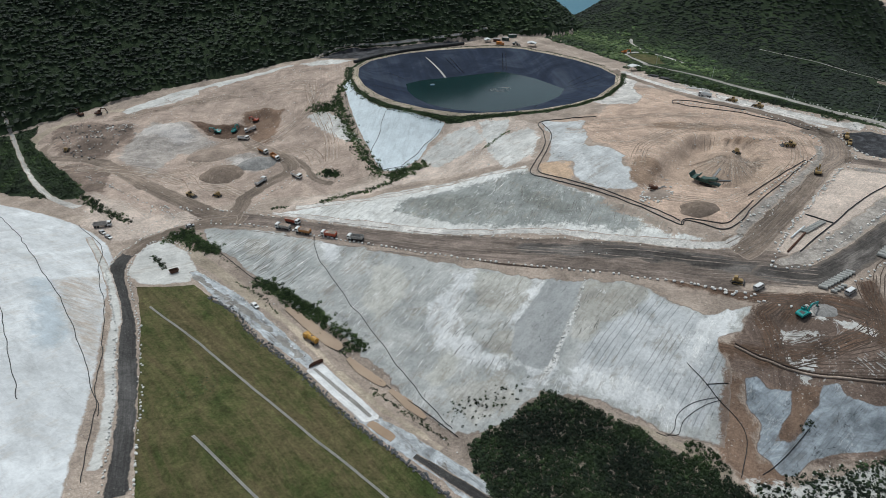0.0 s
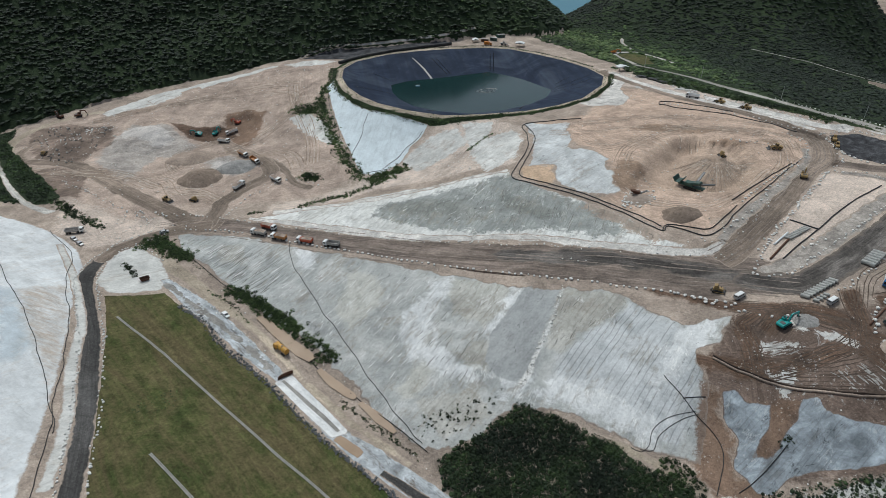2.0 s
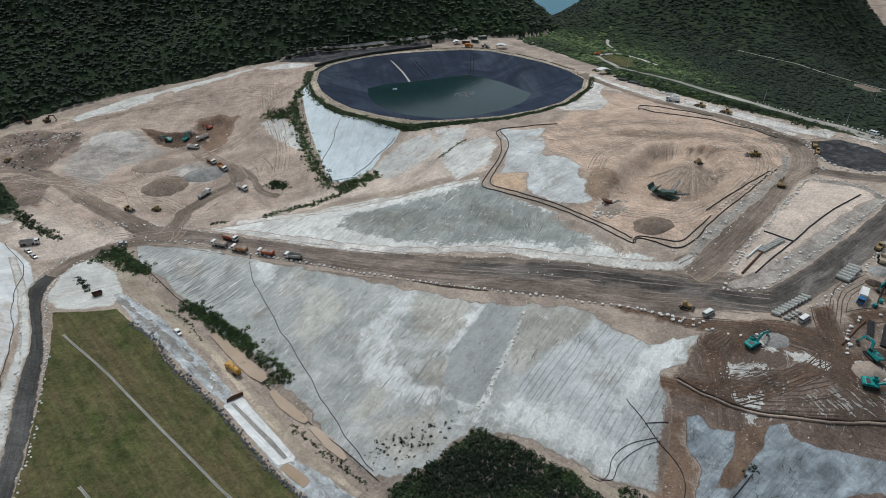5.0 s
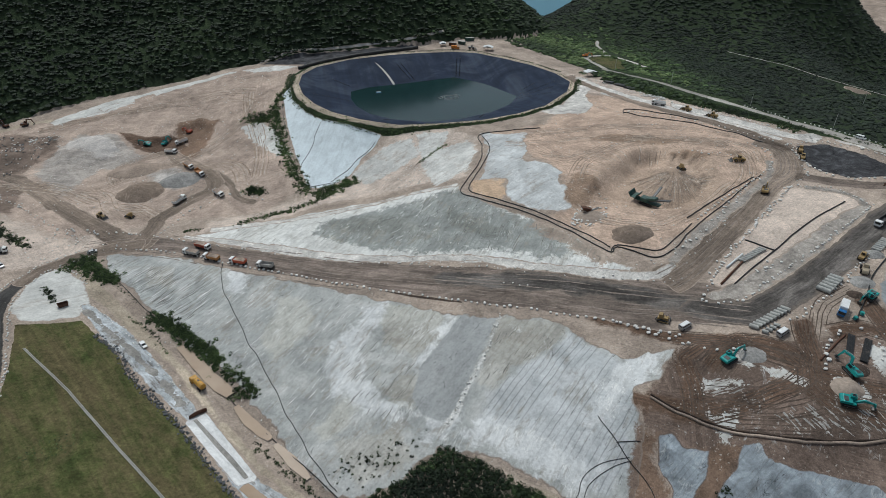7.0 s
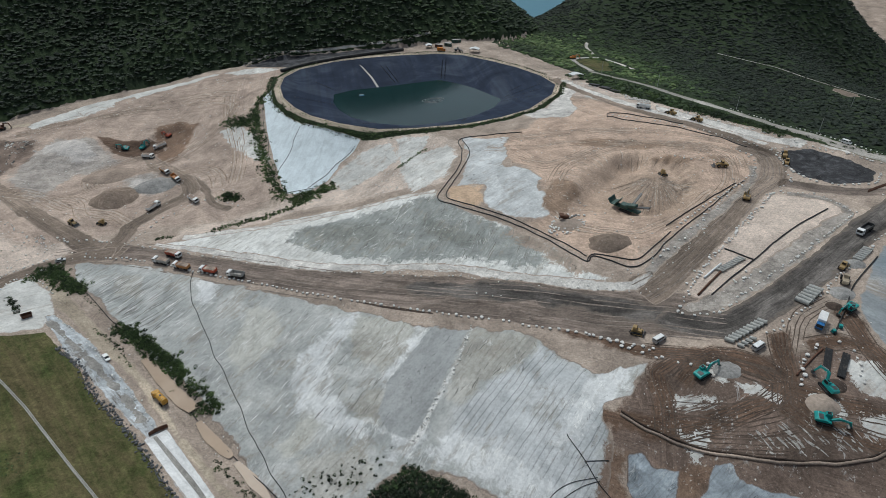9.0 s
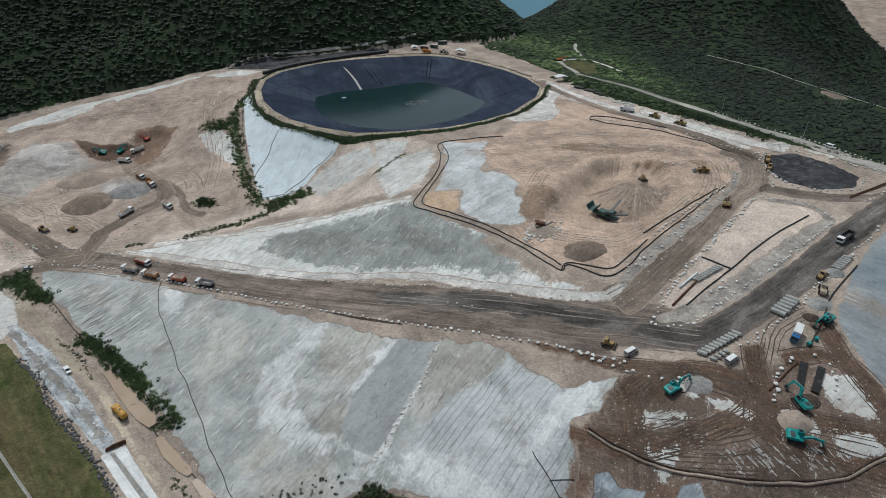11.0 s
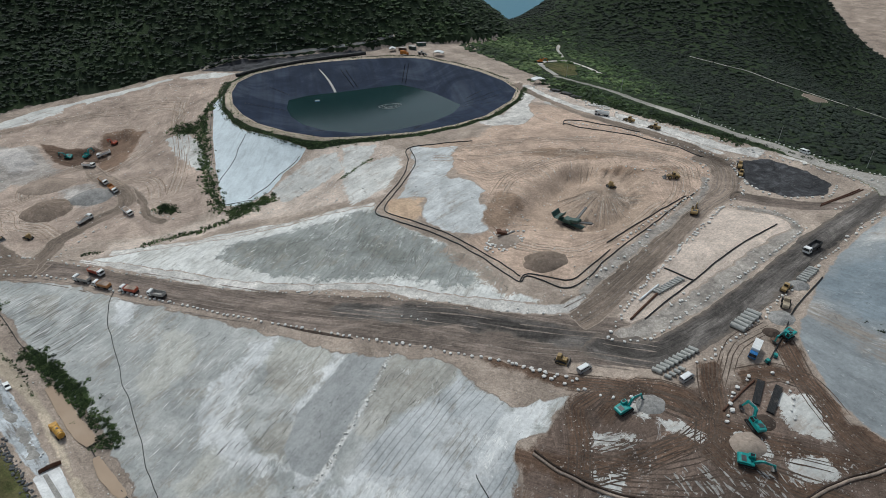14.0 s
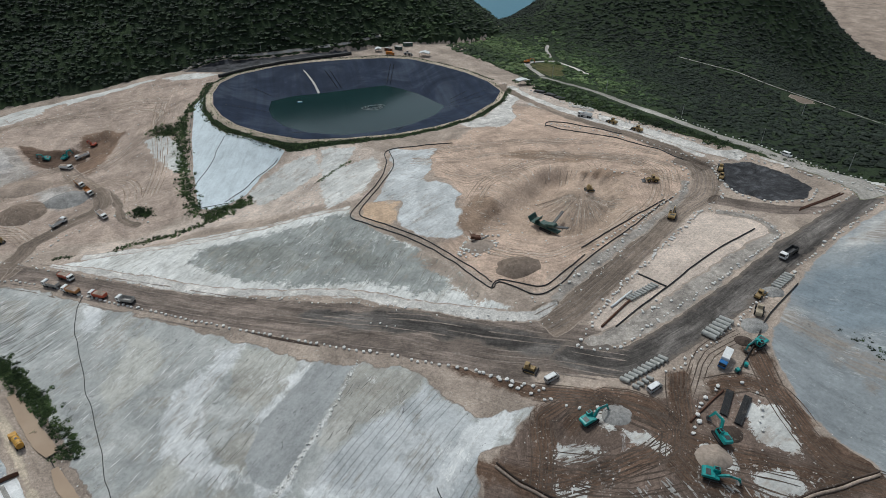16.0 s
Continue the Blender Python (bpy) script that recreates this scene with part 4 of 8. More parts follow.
sheet("black_bank", [(-108, 496), (-92, 503), (-58, 511), (-24, 521), (15, 535), (17, 526), (-17, 505), (-37, 497), (-63, 481), (-87, 486)], M["coal"], 0.4, "black plastic-lined bank between mound and forest", "lined bank", 0.8, 6)
way("bank_path", [(-110, 499), (-92, 505), (-58, 513.5), (-24, 524), (15, 538), (40, 552)], [1.6, 1.8, 2, 2, 2, 2.5], M["gravel"], 0.42, "pale footpath along the top of the black bank", "path", 0.4, 4)
way("mound_rim", [(-268, 358), (-277, 372), (-279, 388), (-273, 405), (-257, 422), (-238, 427)], [5, 7, 7, 7, 6, 5], M["mound_path"], 0.2, "tan earth berm round the far end of the mound", "berm", 1.2, 5)
sheet("mound_cap", [(-240, 423), (-229, 440), (-207, 461), (-180, 471), (-150, 480), (-118, 489), (-122, 482), (-160, 469), (-190, 453), (-212, 436), (-230, 419)], M["lining_pale"], 0.2, "white cement skin along the crest of the mound", "lining", 1.6, 7, holes=[[(-214, 444), (-204, 452), (-198, 448), (-208, 440)], [(-194, 458), (-180, 464), (-176, 460), (-190, 454)]])
sheet("rim_scree", [(96, 372), (104, 362), (122, 362), (132, 380), (130, 396), (137, 412), (131, 428), (124, 404), (112, 384)], M["berm"], 0.1, "pale rubble slope outside the basin's rim", "scree", 1.5, 6)
sheet("membrane_slope", [(-72, 421), (-61, 380), (-48, 341), (-36, 309), (-25, 308), (-14, 319), (-8, 333), (2, 349), (-14, 357), (-36, 370), (-50, 386), (-62, 409), (-68, 430)], M["membrane"], 0.10, "pale blue-grey membrane sheet below the basin", "lined slope", 0.4, 8)
sheet("platform_lining", [(58, 339), (83, 332), (80, 310), (77, 299), (90, 290), (95, 283), (92, 271), (94, 254), (87, 249), (70, 261), (65, 265), (66, 282), (55, 285), (59, 303), (62, 321)], M["lining_blue"], 0.10, "pale bluish cement skin on the platform edge", "lining", 2.2, 8)
sheet("west_lined_slope", [(-300, 300), (-245, 287), (-218, 275), (-185, 259), (-163, 242), (-152, 226), (-139, 196), (-121, 154), (-110, 125), (-99, 92), (-300, 92)], M["lining_white"], 0.10, "smooth white cement skin on the western slope", "lined slope", 0.5, 6, parts={"z_stain": [[(-159, 196), (-152, 199), (-147, 205), (-134, 181), (-123, 157), (-113, 135), (-121, 147), (-135, 165), (-146, 178)]], "z_blue": [[(-167, 195), (-160, 195), (-146, 178), (-135, 165), (-135, 154), (-140, 153)]]})
way("west_berm", [(-173, 245), (-147, 211), (-129, 182), (-119, 157), (-108, 135), (-100, 115), (-97, 104)], [3, 3.5, 4, 4, 4, 4, 4], M["lining_pale"], 0.2, "pale cement kerb strip beside the west road", "berm", 0.3, 4)
sheet("east_lined_slope", [(183, 183), (201, 205), (220, 222), (243, 238), (262, 247), (292, 240), (292, 92), (215, 100), (193, 134), (187, 146), (181, 158), (181, 172)], M["lining_east"], 0.10, "light grey cement skin on the eastern slope, streaked brown and bluish", "lined slope", 0.7, 6, parts={
    "z_blue": [[(198, 204), (214, 212), (232, 214), (240, 196), (224, 176), (206, 184)]], "z_white": [[(188, 194), (194, 200), (199, 193), (193, 188)], [(224, 222), (244, 236), (262, 244), (256, 232), (236, 220)]],
    "z_brown": [[(193, 196), (199, 190), (208, 172), (212, 158), (202, 162), (194, 184), (190, 190)], [(230, 226), (250, 234), (262, 226), (246, 214)]]})
strip("erosion_gully", [(13, 213.6), (22, 209.4), (32, 204.6), (43, 198.8)], [0.5, 1.0, 1.2, 0.5], M["dark_soil"], 0.09, "dark washed-out gully below the haul road's boulders", "gully")
sheet("coal_pad", [(217, 304), (233, 304), (243, 287), (245, 273), (236, 262), (220, 265), (212, 276), (212, 292)], M["coal"], 0.12, "black gravel storage pad ringed with boulders", "gravel pad", 0.8, 5)
HAUL_MID = [(-135, 262), (-113, 265), (-86, 259), (-55, 247), (-25, 236), (0, 227), (23, 220), (52, 209), (76, 201), (100, 192), (122, 186), (139, 178)]
sheet("haul_road", [(-135, 264)] + [p[:2] for p in ROAD_UP] + [(132, 196), (140, 188), (139, 176), (124, 175), (110, 179)] + [p[:2] for p in ROAD_LOW[:0:-1]], M["road"], 0.12, "brown rutted haul road of compacted earth", "road", 0.8, 6, guide=HAUL_MID)
sheet("haul_road_wet", [(36, 222), (49, 219), (69, 213), (87, 205), (112, 196), (124, 191), (136, 186), (136, 177), (120, 181), (110, 187), (88, 196), (67, 200), (52, 206), (42, 210), (28, 216)], M["road_dark"], 0.18, "dark wet middle of the haul road", "road", 2.4, 8, guide=HAUL_MID)
way("east_road", [(120, 187), (129, 180.5), (139, 177.5), (157, 186), (183, 204), (212, 226), (236, 242), (257, 256)], [10, 12, 12, 12, 11.5, 11.5, 11.5, 11.5], M["road_dark"], 0.20, "black gravel road bending to the upper platform", "road", 0.8)
way("ramp_road", RAMP, [16, 13, 12, 12, 12, 13, 14], M["track"], 0.16, "brown earth ramp up to the platform", "road")
way("top_road", TOP_ROAD, [12, 11, 10, 9, 9, 8], M["track"], 0.16, "earth road along the edge of the wood", "road", 1.2)
way("valley_road", EAST_TRACK, [5, 5, 6, 6, 6, 7, 8, 9, 10], M["valley_gravel"], 0.38, "grey gravel road through the valley wood", "road", 0.8)
CLEARING = [(159, 520), (170, 527), (186, 523), (178, 478), (168, 474), (161, 488)]
sheet("valley_clearing", CLEARING, M["grass"], 0.36, "bright green grass clearing in the valley wood", "grass", 1.5, 6)
LOOP = [(162, 474), (158, 492), (157, 518), (165, 532), (182, 540), (187, 531), (194, 515), (200, 488)]
way("valley_track", LOOP, [4, 4, 5, 5, 4, 4, 4, 3], M["gravel"], 0.4, "narrow earth track in the wood", "road", 0.6)
way("valley_path", [(182, 550), (185, 575), (188, 606), (193, 622)], 3.0, M["gravel"], 0.4, "pale earth path climbing into the wood", "road", 0.5)
SCREE = [(294, 560), (314, 530), (325, 507), (329, 460), (331.5, 420), (334, 382), (338, 340)]
strip("hill_track", SCREE, 1.1, M["track_grey"], 0.8, "thin pale track on the wooded eastern hillside", "road")
sheet("scree_patch", [(325, 446), (330, 438), (331, 422), (327, 410), (321, 416), (322, 432)], M["track"], 0.42, "bare scree beside the hillside track", "scree", 1.5, 5)
sheet("verge_rubble", [(178, 380), (198, 354), (212, 335), (223, 318), (233, 318), (241, 301), (248, 290), (246, 300), (236, 312), (227, 305), (213, 318), (194, 344), (176, 367)], M["berm"], 0.34, "pale rubble verge between the wood and the top road", "verge", 0.8, 5)
way("pad_road", [(200, 271), (217, 259), (238, 251), (254, 254)], [10, 9, 9, 10], M["road"], 0.16, "grey gravel road beside the storage pad", "road")
way("mound_road", [(-102, 261), (-116, 266), (-139, 282), (-172, 307), (-196, 327), (-220, 344), (-241, 349), (-255, 350), (-264, 362), (-262, 380)], [12, 12, 11, 10, 10, 9, 8, 7, 6, 5], M["track"], 0.14, "brown earth road round the mound", "road", 1.0)
way("pit_road", [(-111, 261), (-108, 271), (-108, 289), (-99, 306), (-90, 319), (-97, 333), (-117, 350), (-130, 364), (-142, 374)], [11, 10, 9, 9, 10, 9, 9, 9, 10], M["track"], 0.16, "brown earth road up to the digging", "road", 1.0)
way("pit_branch", [(-117, 352), (-104, 341), (-90, 330), (-80, 318), (-74, 306), (-62, 300)], [4, 5, 5, 5, 5, 4], M["track"], 0.15, "narrow earth track beside the digging road", "road", 0.8)
way("west_road", [(-146.5, 238)] + WEST_ROAD[2:], [7, 6.5, 6, 6, 6, 6, 6, 6, 6], M["road_left"], 0.14, "narrow dark gravel road beside the field", "road", 0.5, 4)
way("junction_road", [(-106, 263), (-119, 260), (-131, 255), (-141, 247), (-146.5, 238), (-148, 231)], [11, 10, 9, 8, 7.5, 6.5], M["track"], 0.17, "brown earth road curving down from the junction", "road", 0.8, 5)
way("west_path", [(-314, 406), (-273, 352), (-243, 316), (-215, 290), (-197, 280)], [3, 3, 3, 4, 6], M["gravel"], 0.36, "pale stepped path down through the wood", "path", 0.5, 4)
way("thicket_path", [(60, 129), (68, 124), (75, 118), (80, 114), (85, 109)], [2.5, 3, 3, 3, 3], M["mound_path"], 0.12, "tan earth strip between thicket and lined slope", "path", 0.8, 4)
way("foot_road", [(-133, 240), (-118, 232), (-100, 218), (-80, 200), (-60, 183), (-40, 160), (-20, 141), (0, 126)], [8, 8, 6, 5, 4, 3, 3, 3], M["mound_path"], 0.1, "tan earth track beside the ditch", "road", 0.8, 5)
sheet("gravel_apron", [(-146, 239), (-136, 246), (-122, 236), (-112, 222), (-112, 211), (-131, 205), (-141, 214), (-144, 228)], M["lining_pale"], 0.12, "pale gravel apron at the road bend", "gravel", 0.8, 5)
sheet("grass_field", [(-131, 203), (-109, 209), (-83, 186), (-79, 180), (-55, 160), (-27, 132), (1, 109), (12, 92), (-80, 92), (-93, 120), (-108, 155), (-118, 178), (-127, 196)], M["grass"], 0.22, "mown green and straw-coloured grass field on the capped cell", "grass", 0.35, 3)
sheet("service_road", [(-116, 220), (-112, 221), (-89, 204), (-64, 181), (-48, 164), (-20, 137), (-4, 127), (8, 119), (24, 106), (14, 100), (0, 114), (-15, 124), (-27, 134), (-51, 160), (-75, 180), (-96, 198)], M["concrete"], 0.14, "grey concrete drainage apron with wet patches", "concrete apron", 0.5, 4)
strip("wet_strip", [(-9, 122.5), (2, 115.5), (14, 107), (24, 99)], [2.5, 3.6, 4, 4], M["road_left"], 0.12, "dark wet strip along the concrete apron", "wet strip")
sheet("new_concrete", [(-51, 159), (-45.5, 164), (-21, 138), (-26.5, 134.5)], M["concrete_new"], 0.22, "fresh white concrete channel slab", "concrete slab", 0.1, 3)
strip("slab_stain", [(-48, 160.5), (-38, 151), (-30, 143.4), (-24.6, 138)], [1.2, 1.5, 1.6, 1.3], M["track_grey"], 0.13, "grey-brown mud streak down the middle of the slab", "stain")
sheet("mud_pool", [(-24, 136.6), (-15.5, 130), (-16.6, 127), (-26, 133.6)], M["mud_water"], 0.5, "brown puddle at the end of the concrete slab", "water", 0.3, 3)
way("apron_mud", [(-112, 217), (-97, 204), (-80, 190), (-66, 178), (-54, 166)], [2.5, 1.6, 2.4, 2.0, 3.0], M["track_grey"], 0.2, "muddy streak along the concrete apron", "stain", 1.0, 3)
sheet("basin_liner", RIM, M["liner"], 0.10, "black plastic liner on the basin's inner slopes", "pond liner", 0.0)
OUTER = [(32 + (x - 32) * (1.052 if x < 0 else 1.04), 432 + (y - 432) * 1.042) for x, y in RIM]
RIM_BANK = [(32 + (x - 32) * 1.085, 432 + (y - 432) * 1.09) for x, y in RIM]
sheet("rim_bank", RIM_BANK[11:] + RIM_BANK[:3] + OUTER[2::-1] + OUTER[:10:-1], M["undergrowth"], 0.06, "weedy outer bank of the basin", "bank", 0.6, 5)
sheet("basin_track", OUTER, M["mound_path"], 0.07, "narrow tan earth track round the basin", "track", 0.4, 5, holes=[RIM], guide=RIM + RIM[:1])
water = mesh_object("water", [(x, y, WATER_Z) for x, y in SHORE], [list(range(len(SHORE)))[::-1]], M["water"], smooth=False)
tagged(water, "still dark green leachate water in the lined basin", "water", kind="structure")


def pool(line, width, depth):
    """Standing water, level across its ditch."""
    line, width = curved(line, width, 1.3)
    p = np.array(along(line, 1.5))[:, :2]
    t = np.gradient(p, axis=0)
    t /= np.hypot(t[:, 0], t[:, 1])[:, None]
    z = np.convolve(np.pad(heights(p[:, 0], p[:, 1]), 4, "edge"), np.ones(9) / 9, "valid") + depth
    w = np.interp(np.linspace(0, 1, len(p)), np.linspace(0, 1, len(width)), width) * (1 + 0.14 * fbm(p[:, 0], p[:, 1], 5, 3, 44))
    v = [(a - u[1] * h / 2 * q, b + u[0] * h / 2 * q, c) for q in (-1, 1) for (a, b), u, h, c in zip(p, t, w, z)]
    n = len(p)
    tagged(mesh_object("ditch_water", v, [(i, i + 1, n + i + 1, n + i) for i in range(n - 1)], M["mud_water"]), "brown muddy water standing in the ditch", "water", kind="structure")


pool([(-66, 196), (-59, 190), (-52, 183.5), (-45, 177), (-39.5, 172)], [2.0, 4.6, 5.6, 6.0, 3.6], 0.72)
pool([(-36.3, 167.4), (-31, 161.5), (-24, 155.5), (-21, 152.8)], [2.0, 3.8, 3.8, 1.8], 0.5)
pool([(-19, 151), (-12, 144.5), (-6, 138.5)], [1.8, 3.6, 1.6], 0.5)
sea = mesh_object("sea", [(-1200, 900, -32), (4000, 900, -32), (4000, 4400, -32), (-1200, 4400, -32)], [(0, 1, 2, 3)], M["sea"], smooth=False)
tagged(sea, "distant calm grey-blue sea", "sea", kind="structure")


def thin_bands(name, tracks, mat, lift, label, category):
    """Many narrow marks on the ground, each a line of places with its widths, in one mesh."""
    v, f, edge = [], [], []
    for p, w in tracks:
        t = np.gradient(p, axis=0)
        t /= np.maximum(np.hypot(t[:, 0], t[:, 1]), 1e-6)[:, None]
        nrm = np.stack([-t[:, 1], t[:, 0]], 1)
        base, n = len(v), len(p)
        for k in (-0.5, 0.5):
            q = p + nrm * (w * k)[:, None]
            v += [tuple(a) for a in np.c_[q, heights(q[:, 0], q[:, 1]) + lift]]
        f += [(base + i, base + i + 1, base + n + i + 1, base + n + i) for i in range(n - 1)]
    ob = mesh_object(name, v, f, mat)
    ob.data.attributes.new("edge", "FLOAT", "POINT").data.foreach_set("value", np.full(len(v), 5, np.float32))
    return tagged(ob, label, category, kind="stuff")


def ruts(lines, offsets, width, seed, gap=0.1, step=1.2):
    """Wheel tracks beside lines of places, broken here and there."""
    rng, out = np.random.default_rng(seed), []
    for line in lines:
        p = np.array(along(curved(line, 1.0)[0], step))[:, :2]
        t = np.gradient(p, axis=0)
        t /= np.maximum(np.hypot(t[:, 0], t[:, 1]), 1e-6)[:, None]
        nrm = np.stack([-t[:, 1], t[:, 0]], 1)
        for o in offsets:
            shift = o + 0.5 * fbm(p[:, 0], p[:, 1], 17, 2, seed + int(o * 7) + 40)
            q = p + nrm * shift[:, None]
            w = width * np.clip(0.9 + 1.1 * fbm(q[:, 0], q[:, 1], 7, 3, seed + int(o * 5) + 60), 0.15, 1.5)
            on = fbm(q[:, 0], q[:, 1], 13, 2, seed + int(o * 3) + 80) > gap - 0.6
            i = 0
            while i < len(q):
                j = i
                while j < len(q) and on[j]:
                    j += 1
                if j - i > 3:
                    ww = w[i:j].copy()
                    ww[0] = ww[-1] = 0.03
                    out.append((q[i:j], ww))
                i = j + 1
    return out


def rills(outline, bearing, n, lo, hi, width, seed):
    """Short washed lines that run down a slope inside an outline."""
    rng = np.random.default_rng(seed)
    xs, ys = [p[0] for p in outline], [p[1] for p in outline]
    x, y = rng.uniform(min(xs), max(xs), n * 4), rng.uniform(min(ys), max(ys), n * 4)
    m = in_poly(x, y, outline)
    out = []
    for a, b in zip(x[m][:n], y[m][:n]):
        ln, k = rng.uniform(lo, hi), radians(bearing + rng.normal() * 4)
        u = np.linspace(0, ln, max(4, int(ln / 1.1)))
        p = np.stack([a + math.cos(k) * u, b + math.sin(k) * u], 1)
        p += np.stack([fbm(p[:, 0], p[:, 1], 5, 3, seed), fbm(p[:, 0], p[:, 1], 5, 3, seed + 1)], 1) * 0.8
        p = p[in_poly(p[:, 0], p[:, 1], outline)]
        if len(p) > 3:
            out.append((p, width * rng.uniform(0.5, 1.3) * np.sin(np.linspace(0.1, 3.04, len(p))) ** 0.6))
    return out


M["rut_brown"] = soil("rut_brown", (0.102, 0.077, 0.061), pebble=0.05, reach=0, size=5)
M["rut_road"] = soil("rut_road", (0.235, 0.195, 0.165), pebble=0.05, reach=0, size=5)
M["rut_tan"] = soil("rut_tan", (0.31, 0.238, 0.182), pebble=0.05, reach=0, size=5)
M["rut_pale"] = soil("rut_pale", (0.47, 0.40, 0.335), pebble=0.1, reach=0, size=5)
M["rill_dark"] = soil("rill_dark", (0.19, 0.185, 0.168), pebble=0.0, reach=0, size=4)
M["smear_pale"] = soil("smear_pale", (0.34, 0.325, 0.30), pebble=0.0, reach=0, size=4, lo=0.7, hi=1.3)
M["crust"] = soil("crust", (0.72, 0.715, 0.69), pebble=0.0, reach=0, size=4, lo=0.9, hi=1.06)
thin_bands("wheel_ruts", ruts([[q for q in h if q[0] > 99] for h in HUB], (-3.4, -2.3, -1.2, -0.2, 1.0, 2.1, 3.2), 0.36, 5), M["rut_brown"], 0.06, "dark wet wheel ruts across the yard", "wheel ruts")
thin_bands("wheel_ruts", ruts([[(104, 150), (114, 147), (128, 144), (142, 147)], [(106, 146), (116, 142), (130, 138), (144, 140)], [(108, 141), (122, 136), (138, 133), (150, 136)], [(150, 160), (156, 170), (162, 178), (176, 186)]], (-2.6, -1.3, 0.0, 1.3, 2.6), 0.27, 8), M["rut_brown"], 0.05, "fine dozer furrows across the yard", "wheel ruts")
PLATFORM_RUNS = [[(70, 322), (92, 318), (118, 322), (146, 318), (172, 316), (192, 304), (190, 286)], [(78, 330), (104, 334), (136, 338), (168, 334), (196, 318)], [(97, 272), (104, 290), (118, 303), (136, 311), (156, 314), (180, 309), (186, 292), (178, 270), (162, 252)], [(96, 256), (106, 240), (122, 232), (136, 238), (154, 252), (172, 268)],
                 [(84, 306), (98, 296), (112, 302), (128, 314), (150, 322)], [(160, 290), (172, 296), (186, 296), (196, 288)]]
thin_bands("wheel_ruts", ruts(PLATFORM_RUNS, (-4.2, -2.4, -1.0, 1.0, 2.8), 0.4, 11), M["rut_tan"], 0.05, "brown wheel ruts curving over the sandy platform", "wheel ruts")
thin_bands("wheel_ruts", ruts(PLATFORM_RUNS[:5], (-3.2, 0.1, 1.9), 0.35, 13, 0.4), M["rut_pale"], 0.05, "pale dry wheel marks on the platform", "wheel ruts")
MOUND_RUNS = [GUIDES[0], [(-232, 330), (-205, 335), (-178, 325), (-152, 308), (-128, 302), (-112, 290)], [(-150, 330), (-158, 345), (-150, 362), (-138, 368)], [(-165, 318), (-150, 316), (-138, 300), (-120, 296)], [(-240, 410), (-205, 430), (-165, 440), (-125, 450), (-95, 440)], [(-100, 440), (-92, 410), (-80, 380), (-70, 350), (-66, 325)], [(-108, 340), (-92, 345), (-80, 336), (-74, 322)]]
thin_bands("wheel_ruts", ruts(MOUND_RUNS, (-4.5, -2.2, -0.6, 1.4, 3.6), 0.5, 17, 0.25), M["rut_tan"], 0.06, "brown wheel ruts over the mound", "wheel ruts")
thin_bands("wheel_ruts", ruts(MOUND_RUNS, (-3.3, 0.5, 2.6), 0.45, 19, 0.4), M["rut_pale"], 0.06, "pale wheel marks over the mound", "wheel ruts")
thin_bands("wheel_ruts", ruts([HAUL_MID], (-9.5, -7, -4.6, -2.2, 0.3, 2.7, 5.0, 7.6), 0.5, 23, 0.45), M["rut_road"], 0.12, "dry wheel ruts along the haul road", "wheel ruts")
thin_bands("wheel_ruts", ruts([[p[:2] for p in RAMP]], (-4.4, -2.6, 0.2, 2.0, 4.0), 0.45, 29, 0.3), M["rut_road"], 0.12, "dry wheel ruts along the ramp", "wheel ruts")
def spokes(cx, cy, r0, r1, a0, a1, n, seed):
    """Streaks that run straight down from a middle."""
    rng, out = np.random.default_rng(seed), []
    for k in range(n):
        a = radians(a0 + (a1 - a0) * (k + rng.uniform(0.1, 0.9)) / n)
        u = np.linspace(r0 * rng.uniform(0.9, 1.6), r1 * rng.uniform(0.6, 1.0), 14)
        out.append((np.stack([cx + np.cos(a) * u, cy + np.sin(a) * u], 1), 0.5 * rng.uniform(0.4, 1.2) * np.sin(np.linspace(0.1, 3.04, 14)) ** 0.7))
    return out


thin_bands("cement_smears", rills([(128, 139), (138, 141), (152, 139), (166, 137), (160, 131), (146, 129.5), (132, 131)], 300, 70, 1.5, 5, 0.55, 61) + rills([(112, 151.5), (126, 152), (126, 146), (112, 146)], 8, 20, 2, 6, 0.6, 63), M["smear_pale"], 0.045, "pale cement smears dragged across the yard", "smears")
# brown streaks paint in the shade between ribs that the mesh barely shows
thin_bands("cone_rib_shade", spokes(147, 279, 2.5, 22, 175, 350, 40, 51) + spokes(135, 270, 24, 36, 55, 215, 34, 53) + spokes(160, 292, 9, 16, 60, 150, 12, 54), M["rut_tan"], 0.06, "brown streaks drawn as rib shade down the sandy cone and the hollow's wall", "rills")
thin_bands("cone_marks", spokes(147, 279, 3, 22, 180, 345, 26, 55) + spokes(135, 270, 24, 36, 60, 210, 22, 57), M["rut_pale"], 0.06, "pale streaks on the sandy cone", "rills")
CREASED = [(-116, 250), (-90, 246), (-66, 239), (-60, 226), (-64, 210), (-72, 208), (-86, 219), (-100, 233)]
thin_bands("slope_rills", rills(CREASED, 232, 90, 3, 11, 0.32, 31) + rills([(0, 196), (26, 186), (30, 160), (16, 152), (0, 165)], 232, 50, 2, 6, 0.25, 33) + rills([(56, 186), (78, 178), (62, 164), (48, 164)], 232, 24, 2, 6, 0.2, 35), M["rill_dark"], 0.07, "dark rills washed down the lined slope", "rills")
